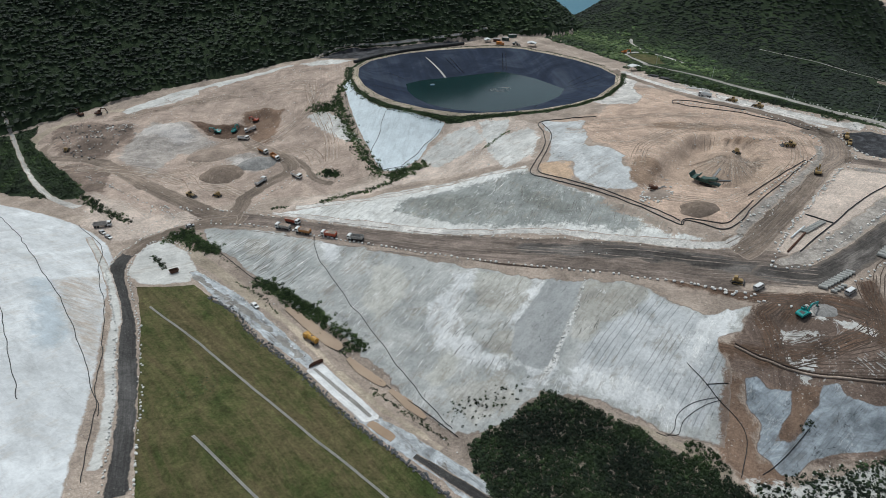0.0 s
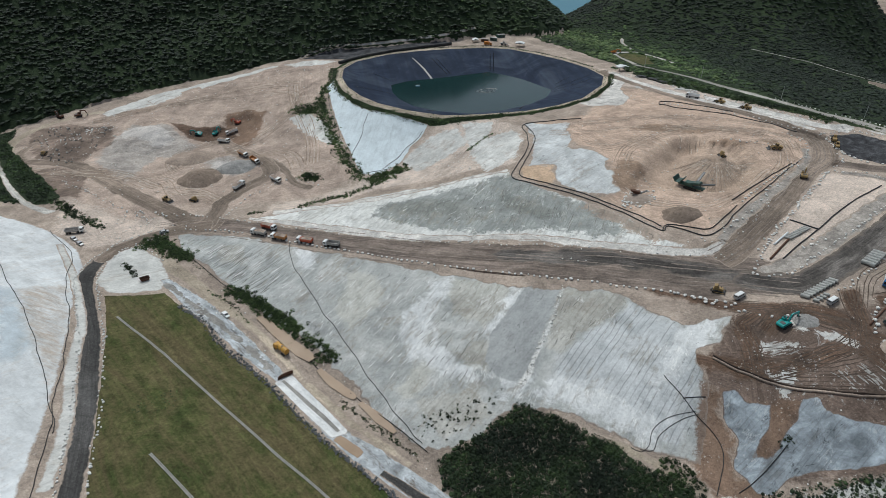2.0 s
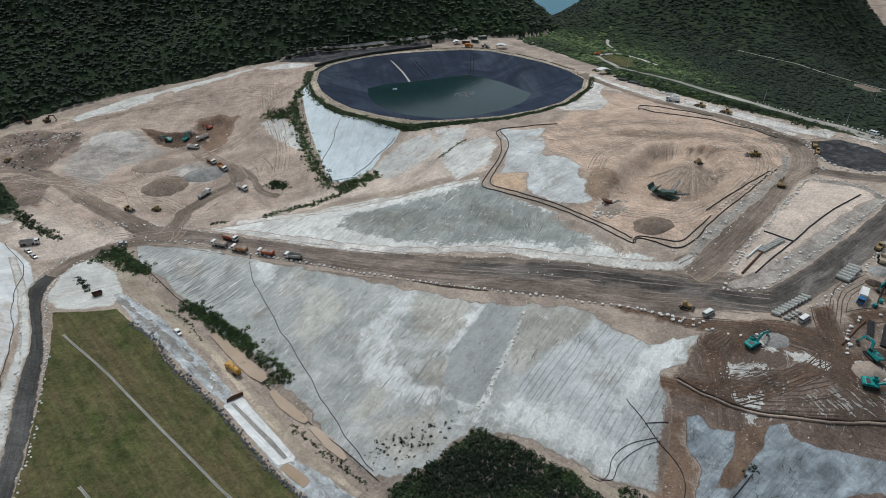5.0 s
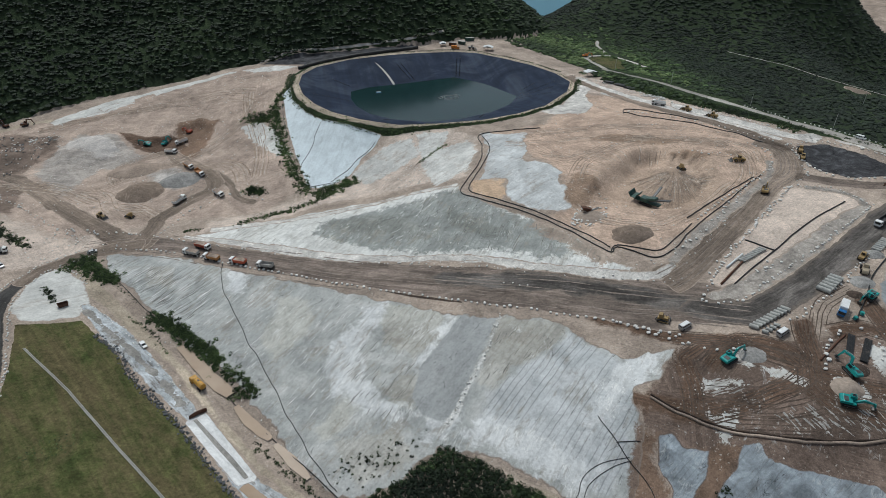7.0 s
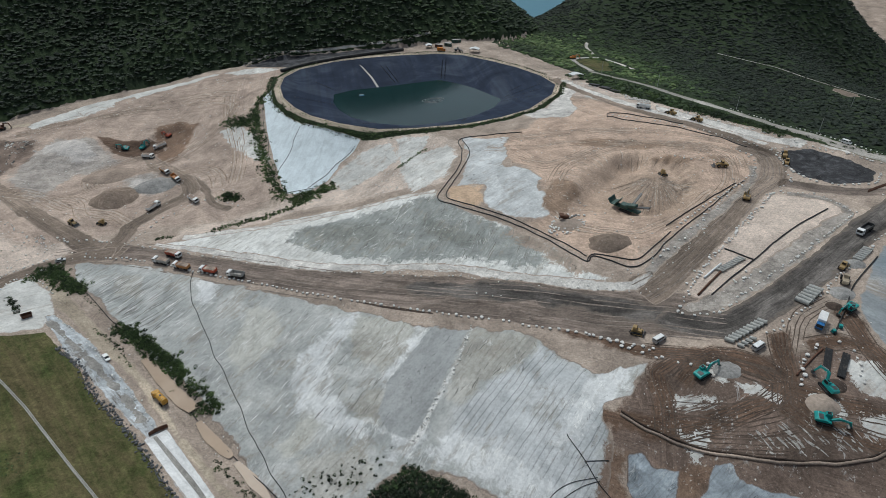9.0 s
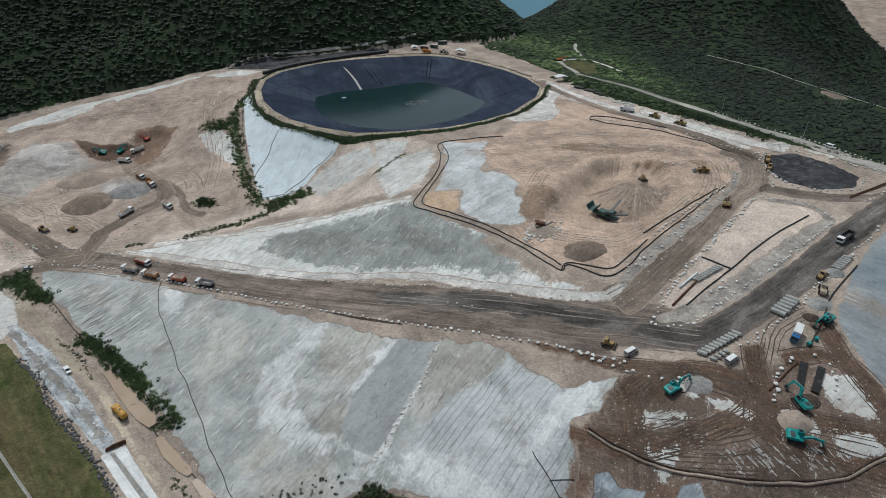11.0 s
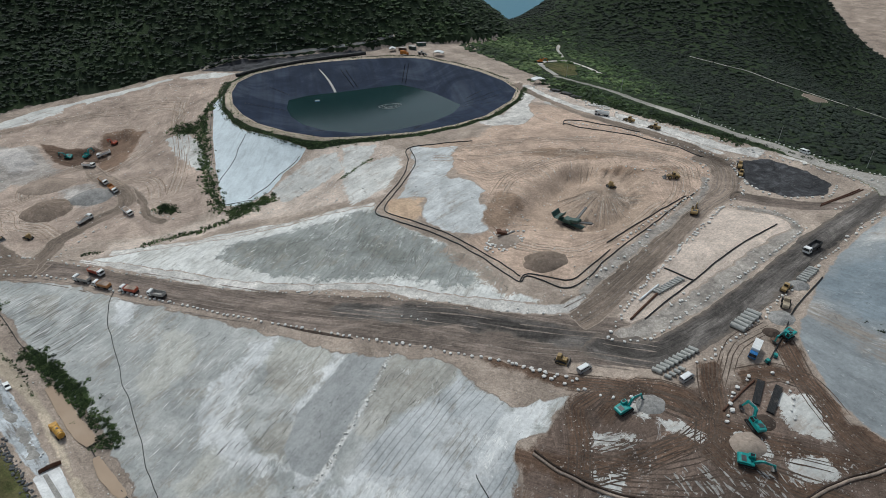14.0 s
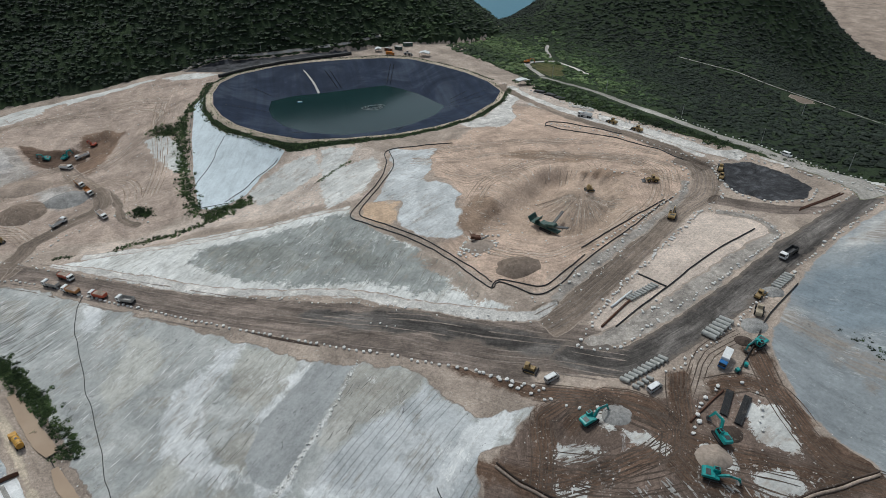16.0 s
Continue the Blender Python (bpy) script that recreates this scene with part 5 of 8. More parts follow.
thin_bands("slope_crust", rills([(-60, 238), (10, 206), (14, 160), (-6, 150), (-34, 180), (-60, 204)], 236, 150, 1.5, 5, 0.22, 37) + rills(CREASED, 232, 60, 3, 9, 0.4, 39) + rills([(-6, 192), (8, 190), (12, 168), (26, 156), (4, 160)], 225, 60, 2, 5, 0.3, 41), M["crust"], 0.07, "white crusted creases on the lined slope", "creases")
thin_bands("bank_rills", rills([(-40, 262), (44, 280), (84, 240), (88, 220), (30, 238), (-20, 252)], 250, 120, 2, 7, 0.28, 43), M["rill_dark"], 0.07, "dark rills washed down the pale bank", "rills")
thin_bands("bank_crust", rills([(-80, 270), (44, 282), (60, 262), (20, 240), (-50, 256)], 215, 60, 1, 3, 0.3, 45), M["crust"], 0.07, "white crusts on the weathered bank", "creases")
way_g = way_nearest(gverts[:, 0], gverts[:, 1], GUIDES)
# rib shade as colour streaks, down the hollow's walls and the soil cone's sides
for (cx, cy), outline_ in (((135, 270), HOLLOW), ((147, 279), [(132, 277), (130, 264), (136, 255), (146, 252), (157, 256), (164, 268), (163, 279), (150, 284), (140, 284)])):
    m_ = in_poly(gverts[:, 0], gverts[:, 1], outline_)
    dx_, dy_ = gverts[m_, 0] - cx, gverts[m_, 1] - cy
    way_g[m_] = np.stack([np.hypot(dx_, dy_) * 2.5, np.arctan2(dy_, dx_) * 24, np.zeros(len(dx_))], 1)
ground.data.attributes.new("way", "FLOAT_VECTOR", "POINT").data.foreach_set("vector", way_g.astype(np.float32).ravel())
zones(ground, gverts[:, 0], gverts[:, 1], {
    "z_bench": [[(-86, 270), (-60, 281), (-30, 290), (0, 293), (45, 290), (50, 300), (58, 336), (36, 348), (10, 350), (-6, 336), (-14, 318), (-34, 304), (-52, 296), (-80, 284)], [(-200, 300), (-186, 262), (-160, 243), (-146, 248), (-130, 262), (-112, 270), (-135, 284), (-160, 300), (-185, 318)],
                [(128, 190), (146, 212), (192, 260), (212, 252), (214, 238), (162, 200), (139, 185)], [(130, 405), (160, 385), (190, 350), (214, 315), (222, 320), (190, 370), (150, 430), (128, 450)]],
    "z_mound": [[(-276, 372), (-276, 410), (-238, 432), (-207, 461), (-164, 469), (-131, 487), (-94, 488), (-70, 479), (-66, 430), (-72, 395), (-52, 340), (-40, 310), (-60, 290), (-100, 284), (-150, 270), (-200, 300), (-240, 330)]],
    "z_ash": [[(-207, 347), (-212, 375), (-208, 401), (-185, 400), (-164, 381), (-147, 362), (-156, 352), (-169, 350), (-172, 335), (-175, 318), (-191, 331)], [(-136, 340), (-122, 346), (-103, 330), (-108, 319), (-122, 321)], [(112, 258), (124, 262), (132, 250), (124, 244)]],
    "z_core": [[(-211, 391), (-197, 397), (-177, 384), (-166, 371), (-174, 362), (-187, 371), (-203, 378)], [(-132, 337), (-122, 340), (-109, 328), (-120, 326)]],
    "z_rubble": [[(-277, 400), (-254, 406), (-219, 398), (-208, 374), (-216, 360), (-216, 342), (-244, 350), (-264, 371)], [(-240, 338), (-225, 341), (-203, 328), (-193, 300), (-205, 301), (-227, 320)], [(92, 236), (98, 250), (106, 248), (106, 240), (98, 236)]],
    "z_platform": [[(62, 338), (95, 345), (130, 405), (160, 378), (185, 345), (205, 318), (205, 300), (195, 280), (150, 240), (118, 214), (104, 220), (84, 247), (96, 262), (92, 286), (82, 304)]],
    "z_swath": [[(93, 256), (92, 268), (99, 280), (107, 281), (110, 272), (104, 262), (100, 253)], [(116, 321), (126, 315), (140, 309), (150, 307), (160, 311), (176, 312), (168, 317), (150, 318), (136, 325), (122, 326)], [(150, 296), (160, 301), (172, 296), (166, 290)], [(176, 301), (186, 298), (188, 290), (180, 293)]],
    "z_ochre": [[(49, 283), (56, 285), (62, 281), (68, 283), (65, 276), (67, 269), (63, 264), (57, 268), (51, 273)]],
    "z_hollow": [HOLLOW, [(120, 319), (132, 312), (149, 307), (164, 313), (180, 311), (170, 318), (150, 316), (132, 322)], [(92, 263), (97, 276), (108, 278), (104, 262), (98, 254)]],
    "z_cone": [[(132, 277), (130, 264), (136, 256), (146, 253), (156, 257), (163, 268), (163, 279), (150, 284), (140, 284)]],
    "z_trail": [ribbon(h, 6) for h in HUB],
    "z_yard": [[(112, 166), (133, 163), (150, 163), (172, 165), (182, 150), (196, 136), (170, 118), (150, 110), (138, 108), (120, 108), (100, 112), (97, 122), (100, 130), (96, 136), (93, 140), (95, 148), (104, 158)]],
    "z_face": [[(97, 137), (95, 130), (98, 123), (94, 116), (98, 108), (94, 100), (86, 108), (83, 118), (88, 128), (91, 138)], [(101, 137), (103, 133), (109, 131), (118, 131.5), (109, 121), (103, 116), (100, 118), (107, 126)], [(-145, 412), (-128, 414), (-114, 405), (-110, 376), (-113, 354), (-127, 363), (-129, 385), (-142, 401)]],
    "z_dug": [[(-183, 405), (-161, 397), (-137, 399), (-127, 380), (-139, 369), (-152, 373), (-171, 389)]] + [[(138, 160), (150, 160), (149, 150), (148, 142), (140, 142), (141, 152)], [(178, 150), (184, 150), (196, 136), (188, 130), (180, 140)]],
    "z_smear": [[(110, 151), (130, 154), (146, 146), (160, 142), (178, 140), (172, 130), (150, 124), (124, 128), (108, 138)]],
    "z_pale": [[(0, 337), (18, 342), (25, 325), (11, 313), (-4, 305), (-13, 320)], [(22, 344), (40, 344), (37, 326), (51, 331), (55, 318), (49, 297), (33, 286), (27, 304)], [(-93, 388), (-83, 392), (-69, 379), (-50, 342), (-62, 348), (-79, 367)], [(-237, 426), (-224, 443), (-198, 459), (-190, 450), (-207, 436), (-226, 424)], [(-118, 486), (-95, 487), (-72, 479), (-84, 472), (-105, 476)],
               [(131, 153), (136, 152.5), (142, 148), (141, 146), (134, 149)], [(165, 160), (176, 159), (175, 152), (177, 146), (172, 145), (165, 149)], [(149, 147), (156, 146), (158, 142), (155, 141), (150, 144)], [(113, 151), (124, 150), (125, 148.5), (114, 148)], [(112, 141), (120, 140.5), (118, 136), (114, 133), (113, 138)], [(160, 140), (168, 141), (174, 137), (167, 134), (159, 135)], [(124, 160), (131, 163), (135, 158), (128, 154)],
               [(88, 108), (100, 104), (130, 108), (150, 92), (90, 92)], [(140, 400), (166, 372), (186, 348), (190, 352), (170, 378), (146, 410)], [(262, 280), (300, 262), (300, 240), (268, 250)]]})

# ---- woods ----
def crown(rng, leaves, core, leaf=0.115):
    """A ragged crown about one unit wide: a dented core and a shell of loose leaf clumps."""
    phi = (1 + 5 ** 0.5) / 2
    v = np.array([(-1, phi, 0), (1, phi, 0), (-1, -phi, 0), (1, -phi, 0), (0, -1, phi), (0, 1, phi), (0, -1, -phi), (0, 1, -phi), (phi, 0, -1), (phi, 0, 1), (-phi, 0, -1), (-phi, 0, 1)]) / 1.9
    f = np.array([(0, 11, 5), (0, 5, 1), (0, 1, 7), (0, 7, 10), (0, 10, 11), (1, 5, 9), (5, 11, 4), (11, 10, 2), (10, 7, 6), (7, 1, 8), (3, 9, 4), (3, 4, 2), (3, 2, 6), (3, 6, 8), (3, 8, 9), (4, 9, 5), (2, 4, 11), (6, 2, 10), (8, 6, 7), (9, 8, 1)])
    vs, fs, base = [], [], 0
    for k in range(core):
        a = 2.4 * k + rng.uniform(0, 1)
        c = np.array([math.cos(a), math.sin(a), 0]) * (0.05 if core == 1 else rng.uniform(0.2, 0.4)) + (0, 0, rng.uniform(0.12, 0.4))
        lump = v * rng.uniform(0.7, 1.25, (12, 1)) * rng.uniform(0.2, 0.33)
        up = lump[f].mean(1)[:, 2] > -0.14
        vs.append(lump * (1, 1, 0.85) + c)
        fs.append(f[up] + base)
        base += 12
    d = rng.normal(size=(leaves, 3))
    d[:, 2] = np.abs(d[:, 2]) * 0.9 - 0.15
    d /= np.linalg.norm(d, axis=1)[:, None]
    c = d * rng.uniform(0.3, 0.56, (leaves, 1)) * (1, 1, 0.85) + (0, 0, 0.45)
    tri = rng.normal(size=(leaves, 3, 3)) * leaf + c[:, None, :]
    vs.append(tri.reshape(-1, 3))
    fs.append((np.arange(leaves * 3) + base).reshape(-1, 3))
    return np.concatenate(vs), np.concatenate(fs)


def wood(name, px, py, size, tone, label, category, leaves=34, core=2, seed=1, sink=0.1, leaf=0.115, flat=0.8):
    """Many crowns in one mesh, standing on the ground."""
    rng = np.random.default_rng(seed)
    kinds = [crown(rng, leaves, core, leaf) for _ in range(7)]
    pz = heights(px, py)
    pick = rng.integers(0, 7, len(px))
    vs, fs, ts, base = [], [], [], 0
    for k, (v, f) in enumerate(kinds):
        m = np.flatnonzero(pick == k)
        if not len(m):
            continue
        a = rng.uniform(0, 6.283, len(m))
        ca, sa = np.cos(a), np.sin(a)
        s_, h_ = size[m], size[m] * rng.uniform(flat * 0.8, flat * 1.2, len(m))
        X = (v[None, :, 0] * ca[:, None] - v[None, :, 1] * sa[:, None]) * s_[:, None] + px[m][:, None]
        Y = (v[None, :, 0] * sa[:, None] + v[None, :, 1] * ca[:, None]) * s_[:, None] + py[m][:, None]
        Z = v[None, :, 2] * h_[:, None] + (pz[m] - sink * size[m])[:, None]
        vs.append(np.stack([X, Y, Z], 2).reshape(-1, 3))
        fs.append((f[None] + (np.arange(len(m)) * len(v))[:, None, None] + base).reshape(-1, 3))
        ts.append(np.clip(tone[m][:, None] + np.repeat(rng.uniform(-0.15, 0.15, (len(m), len(v) // 12 + 1)), 12, 1)[:, :len(v)] + rng.uniform(-0.08, 0.08, (len(m), len(v))), 0, 1).ravel())
        base += len(m) * len(v)
    return tagged(fast_mesh(name, np.concatenate(vs), np.concatenate(fs), M["foliage"], False, np.concatenate(ts)), label, category, kind="stuff")


def scatter(rng, x0, x1, y0, y1, gap):
    a, b = np.meshgrid(np.arange(x0, x1, gap), np.arange(y0, y1, gap))
    return a.ravel() + rng.uniform(-0.5, 0.5, a.size) * gap, b.ravel() + rng.uniform(-0.5, 0.5, a.size) * gap


rng = np.random.default_rng(5)
px, py = scatter(rng, -620, 190, 300, 860, 4.35)
d, _, side = to_line(px, py, HILL_FOOT)
m = (side > 0) & (d > 2) & (d < 330) & (np.abs(px - 20) < 0.85 * py + 60) & (rng.uniform(size=len(px)) < np.where(d < 160, 0.95, 0.7))
px, py = px[m], py[m]
# cloud shade painted into the tones: darker towards the west
west_wood = wood("hillside_forest", px, py, rng.uniform(4.6, 8.4, len(px)), np.clip(0.12 - 0.1 * np.clip((-60 - px) / 150, 0, 1) + 0.25 * np.clip((px + 30) / 90, 0, 1) + 0.25 * fbm(px, py, 60, 3, 8) + rng.uniform(-0.25, 0.25, len(px)), 0, 1),
                 "dense dark green subtropical forest on the hillside", "forest", 10, 3, 2, leaf=0.07, flat=0.55)
px, py = scatter(rng, 100, 800, 250, 1000, 4.7)
d, _, side = to_line(px, py, [(95, 545), (120, 510), (145, 470)] + [p[:2] for p in WOOD_EDGE] + [(275, 240)])
dw, _, sw = to_line(px, py, HILL_FOOT)
track, _, _ = to_line(px, py, EAST_TRACK)
scree, _, _ = to_line(px, py, SCREE)
loop, _, _ = to_line(px, py, LOOP + [(185, 575), (193, 622)])
m = (side > 0) | (py > 560)
m &= (scree > 3) & (loop > 4.5) & (sdf(px, py, CLEARING) > 1) & (sdf(px, py, QUARRY) > 3) & (sdf(px, py, [(324, 452), (331, 440), (332, 420), (326, 402), (316, 412), (318, 430)]) > 1) & (sw < 0) & (d > 3) & (track > 4.5) & (np.abs(px - 90) < 0.85 * (py - 50) + 60) & (rng.uniform(size=len(px)) < np.where(py < 640, 0.92, 0.8)) & (px > 90 + (620 - py) * 0.1)
px, py = px[m], py[m]
# eastern hill's cloud shade set as darker tones, also further back
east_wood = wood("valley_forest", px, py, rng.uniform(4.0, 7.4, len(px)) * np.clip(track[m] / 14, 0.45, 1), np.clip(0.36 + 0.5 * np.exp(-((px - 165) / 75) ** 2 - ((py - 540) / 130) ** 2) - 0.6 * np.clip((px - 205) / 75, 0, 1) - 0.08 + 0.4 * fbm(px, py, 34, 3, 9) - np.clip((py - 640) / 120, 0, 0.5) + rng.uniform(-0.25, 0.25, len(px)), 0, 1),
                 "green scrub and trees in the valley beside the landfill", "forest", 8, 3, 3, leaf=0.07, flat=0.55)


def thicket(name, line, width, gap, lo, hi, tone, label, seed, leaves=70, core=2):
    """Low shrubs in a band along a line."""
    rng = np.random.default_rng(seed)
    pts = np.array([p[:2] for p in along(line, gap)])
    n = max(1, int(width / gap))
    pts = np.repeat(pts, n, 0) + rng.normal(size=(len(pts) * n, 2)) * width * 0.33
    m = rng.uniform(size=len(pts)) < 0.8
    pts = pts[m]
    return wood(name, pts[:, 0], pts[:, 1], rng.uniform(lo, hi, len(pts)), np.clip(tone + rng.uniform(-0.3, 0.3, len(pts)), 0, 1), label, "shrubs", leaves, core, seed, 0.2, 0.075)


def grove(name, outline, gap, lo, hi, tone, label, seed, leaves=120, core=3, thin=0.0, holes=()):
    """Shrubs filling an outline, with gaps."""
    rng = np.random.default_rng(seed)
    xs, ys = [p[0] for p in outline], [p[1] for p in outline]
    x, y = scatter(rng, min(xs), max(xs), min(ys), max(ys), gap)
    m = (sdf(x, y, outline) + 1.5 * fbm(x, y, 8, 3, seed) < 0) & (fbm(x, y, 11, 3, seed + 3) > thin - 1)
    for line in holes:
        m &= to_line(x, y, line)[0] > 3.2
    x, y = x[m], y[m]
    return wood(name, x, y, rng.uniform(lo, hi, len(x)), np.clip(tone + 0.5 * fbm(x, y, 14, 3, seed + 5) + rng.uniform(-0.22, 0.22, len(x)), 0, 1), label, "shrubs", leaves, core, seed, 0.2, 0.075)


grove("foot_thicket", [(36, 145), (43, 140), (51, 135), (60, 129), (64, 124), (72, 118), (78, 114), (83, 109), (90, 96), (20, 96), (10, 122), (8, 127), (15, 131), (23, 135), (28, 140)], 1.2, 1.6, 3.2, 0.24, "dense dark green thicket at the foot of the lined slope, with stony gaps", 31, 60, 2, 0.3)
grove("foot_thicket", [(75, 121), (81, 118), (85, 113), (85, 110), (82, 112), (77, 117)], 1.2, 1.0, 2.2, 0.34, "small dark thicket beside the earth slip", 57, 90, 2, 0.3)
grove("lower_scrub", [(88, 106), (94, 106), (106, 108), (118, 108.5), (132, 109), (150, 108), (150, 92), (90, 92)], 1.35, 0.9, 2.6, 0.18, "patchy dark green scrub on brown rubble", 32, 34, 2, 0.55)
thicket("slope_weeds", [(2, 138), (12, 141), (24, 146)], 9, 1.5, 0.4, 1.4, 0.3, "scattered weeds on the lined slope", 33)
thicket("toe_shrubs", [(-134, 246), (-128, 252), (-121, 243), (-108, 236)], 7, 0.75, 1.2, 2.6, 0.62, "green shrubs at the top of the ditch", 34)
thicket("toe_shrubs", [(-82, 212), (-69, 203.5), (-57, 194.5), (-47, 186.5)], 5.0, 0.6, 1.0, 2.4, 0.62, "green creepers along the foot of the lined slope", 35)
thicket("toe_shrubs", [(-91, 212), (-78, 201.5), (-69, 192)], 1.8, 0.9, 0.5, 1.2, 0.4, "green weeds beside the earth track", 36)
thicket("toe_shrubs", [(-46, 183), (-37, 179), (-31, 171), (-38, 174)], 4.5, 0.9, 0.9, 2.2, 0.62, "green weeds round the muddy pool", 37)
thicket("toe_shrubs", [(-26, 151), (-16, 143), (-10, 138.5), (2, 129)], 2.2, 0.9, 0.5, 1.3, 0.4, "green weeds along the ditch", 38)
thicket("toe_shrubs", [(-113, 240), (-104, 231), (-92, 221)], 1.6, 1.2, 0.5, 1.2, 0.4, "thin weeds along the slope's edge", 39)
thicket("road_shrubs", [(-203, 295), (-183, 276), (-163, 266)], 5, 1.2, 1.0, 2.6, 0.42, "green shrubs on the bank above the road", 40)
thicket("road_shrubs", [(-136, 230), (-127, 222)], 2.6, 0.8, 0.8, 1.8, 0.4, "green shrubs beside the gravel apron", 41)
thicket("membrane_shrubs", [(-72, 426), (-74, 402), (-64, 372), (-56, 348), (-44, 320), (-36, 307)], 6.0, 0.95, 0.9, 2.6, 0.7, "green shrubs along the edge of the membrane", 42, 40)
thicket("membrane_shrubs", [(-88, 398), (-80, 392), (-74, 398)], 9, 0.8, 1.1, 2.8, 0.66, "green shrubs on the mound bank", 43, 40)
thicket("tip_shrubs", [(-30, 302), (-21, 307), (-12, 313)], 7.5, 0.7, 1.0, 2.4, 0.72, "bright green shrubs below the membrane", 44)
thicket("valley_weeds", [(-90, 274), (-84, 275)], 3.5, 0.8, 0.6, 1.4, 0.45, "green weeds in the gully", 45)
thicket("valley_weeds", [(-66, 279.5), (-53, 288), (-40, 293), (-29, 297), (-20, 303)], 4.2, 0.75, 0.7, 1.9, 0.62, "green weeds in the gully", 46, 40)
thicket("mound_bush", [(-69, 313), (-61, 309)], 4.5, 0.55, 1.2, 2.6, 0.5, "round green bush on the mound", 58)
thicket("skirt_weeds", [(24, 316), (34, 326), (40, 330)], 2.0, 0.6, 0.5, 1.3, 0.85, "yellow-green weeds on the bank", 47, 34)
thicket("rim_shrubs", [(32 + (x - 32) * (1.075 if x < 0 else 1.06), 432 + (y - 432) * 1.064) for x, y in RIM[11:]] + [(-71, 434), (-73, 458)], 3.4, 0.8, 0.8, 1.9, 0.55, "green shrubs along the outer rim of the basin", 48, 34, 2)
thicket("rim_grass", [(32 + (x - 32) * 1.014, 432 + (y - 432) * 1.016) for x, y in RIM + RIM[:1]], 1.4, 0.75, 0.6, 1.2, 0.7, "grass tufts along the basin's edge", 49, 20, 1)
thicket("rim_shrubs", [(32 + (x - 32) * 1.052, 432 + (y - 432) * 1.054) for x, y in RIM[12:19]], 2.2, 0.7, 0.7, 1.4, 0.5, "green weeds grown over the near rim of the basin", 54, 34, 2)
thicket("rim_shrubs", [(32 + (x - 32) * 1.05, 432 + (y - 432) * 1.055) for x, y in RIM[:11]], 1.6, 0.8, 0.6, 1.5, 0.55, "low green weeds behind the basin", 53, 34, 2)
grove("verge_wood", [(161, 461), (184, 416), (199, 386), (213, 359), (227, 333), (234, 324), (226, 318), (214, 340), (198, 359), (179, 388), (165, 400), (149, 430)], 2.2, 1.4, 3.2, 0.5, "green scrub between the valley road and the top road", 55, 60, 2, 0.3)
thicket("wood_shrubs", [(p[0] + 3, p[1] + 2) for p in WOOD_EDGE[1:]], 3, 1.6, 0.8, 2.2, 0.55, "green shrubs at the edge of the valley wood", 50)
grove("west_thicket", WEST_WOOD, 3.0, 2.2, 5.0, 0.36, "dark green trees and shrubs below the mound", 51, 40, 2, 0.4, [[(-314, 406), (-273, 352), (-243, 316), (-215, 290), (-197, 280)]])
thicket("field_weeds", [(-90, 137), (-84, 143), (-79, 147)], 7, 0.9, 0.35, 0.9, 0.62, "patch of taller green weeds in the field", 52, 30, 1)
thicket("slope_scrub", [(109, 120), (111.5, 121.5)], 2.2, 0.6, 0.8, 1.6, 0.3, "dark bush at the hose's end on the torn slope", 60, 50, 2)
thicket("slope_scrub", [(206, 182), (209, 177), (209.6, 172), (209, 167)], 3.5, 1.6, 0.6, 1.5, 0.3, "dark weeds on the eastern slope", 59, 40, 2)


# ---- helpers for things ----
def box(bm, size, at, bevel=0.0, turn=None):
    m = Matrix.Translation(at) @ (turn or Matrix()) @ Matrix.Diagonal((*size, 1))
    r = bmesh.ops.create_cube(bm, size=1, matrix=m)
    if bevel:
        edges = list({e for v in r["verts"] for e in v.link_edges})
        bmesh.ops.bevel(bm, geom=edges, offset=bevel, segments=1, affect="EDGES", profile=0.5)
    return bm


def tube(bm, r, a, b, sides=10, r2=None):
    a, b = Vector(a), Vector(b)
    m = Matrix.Translation((a + b) / 2) @ (b - a).to_track_quat("Z", "Y").to_matrix().to_4x4()
    bmesh.ops.create_cone(bm, cap_ends=True, segments=sides, radius1=r, radius2=r if r2 is None else r2, depth=(b - a).length, matrix=m)
    return bm


def prism(bm, profile, y0, y1):
    """A side view (x, z) drawn out across y."""
    lo, hi = [bm.verts.new((x, y0, z)) for x, z in profile], [bm.verts.new((x, y1, z)) for x, z in profile]
    n = len(profile)
    bm.faces.new(lo), bm.faces.new(hi[::-1])
    for i in range(n):
        bm.faces.new((lo[i], hi[i], hi[(i + 1) % n], lo[(i + 1) % n]))
    bmesh.ops.recalc_face_normals(bm, faces=bm.faces)
    return bm


def part(name, bm, material, parent, label=""):
    me = bpy.data.meshes.new(name)
    bm.to_mesh(me)
    bm.free()
    me.materials.append(material)
    ob = new(name, me)
    ob.parent = parent
    if label:
        tagged(ob, label)
    return ob


def B():
    return bmesh.new()


def ground_pose(x, y, heading, length=5.0, width=2.2, lift=0.0):
    """Pose of a thing that stands on the ground at x, y and points along a bearing (degrees from +x)."""
    c, s_ = math.cos(radians(heading)), math.sin(radians(heading))
    hl, hw = length / 2, width / 2
    f, b = height(x + c * hl, y + s_ * hl), height(x - c * hl, y - s_ * hl)
    l, r = height(x - s_ * hw, y + c * hw), height(x + s_ * hw, y - c * hw)
    ax, ay = Vector((c * length, s_ * length, f - b)).normalized(), Vector((-s_ * width, c * width, l - r)).normalized()
    az = ax.cross(ay).normalized()
    ay = az.cross(ax)
    m = Matrix((ax, ay, az)).transposed().to_4x4()
    m.translation = (x, y, (f + b + l + r) / 4 + 0.07 + lift)
    return m


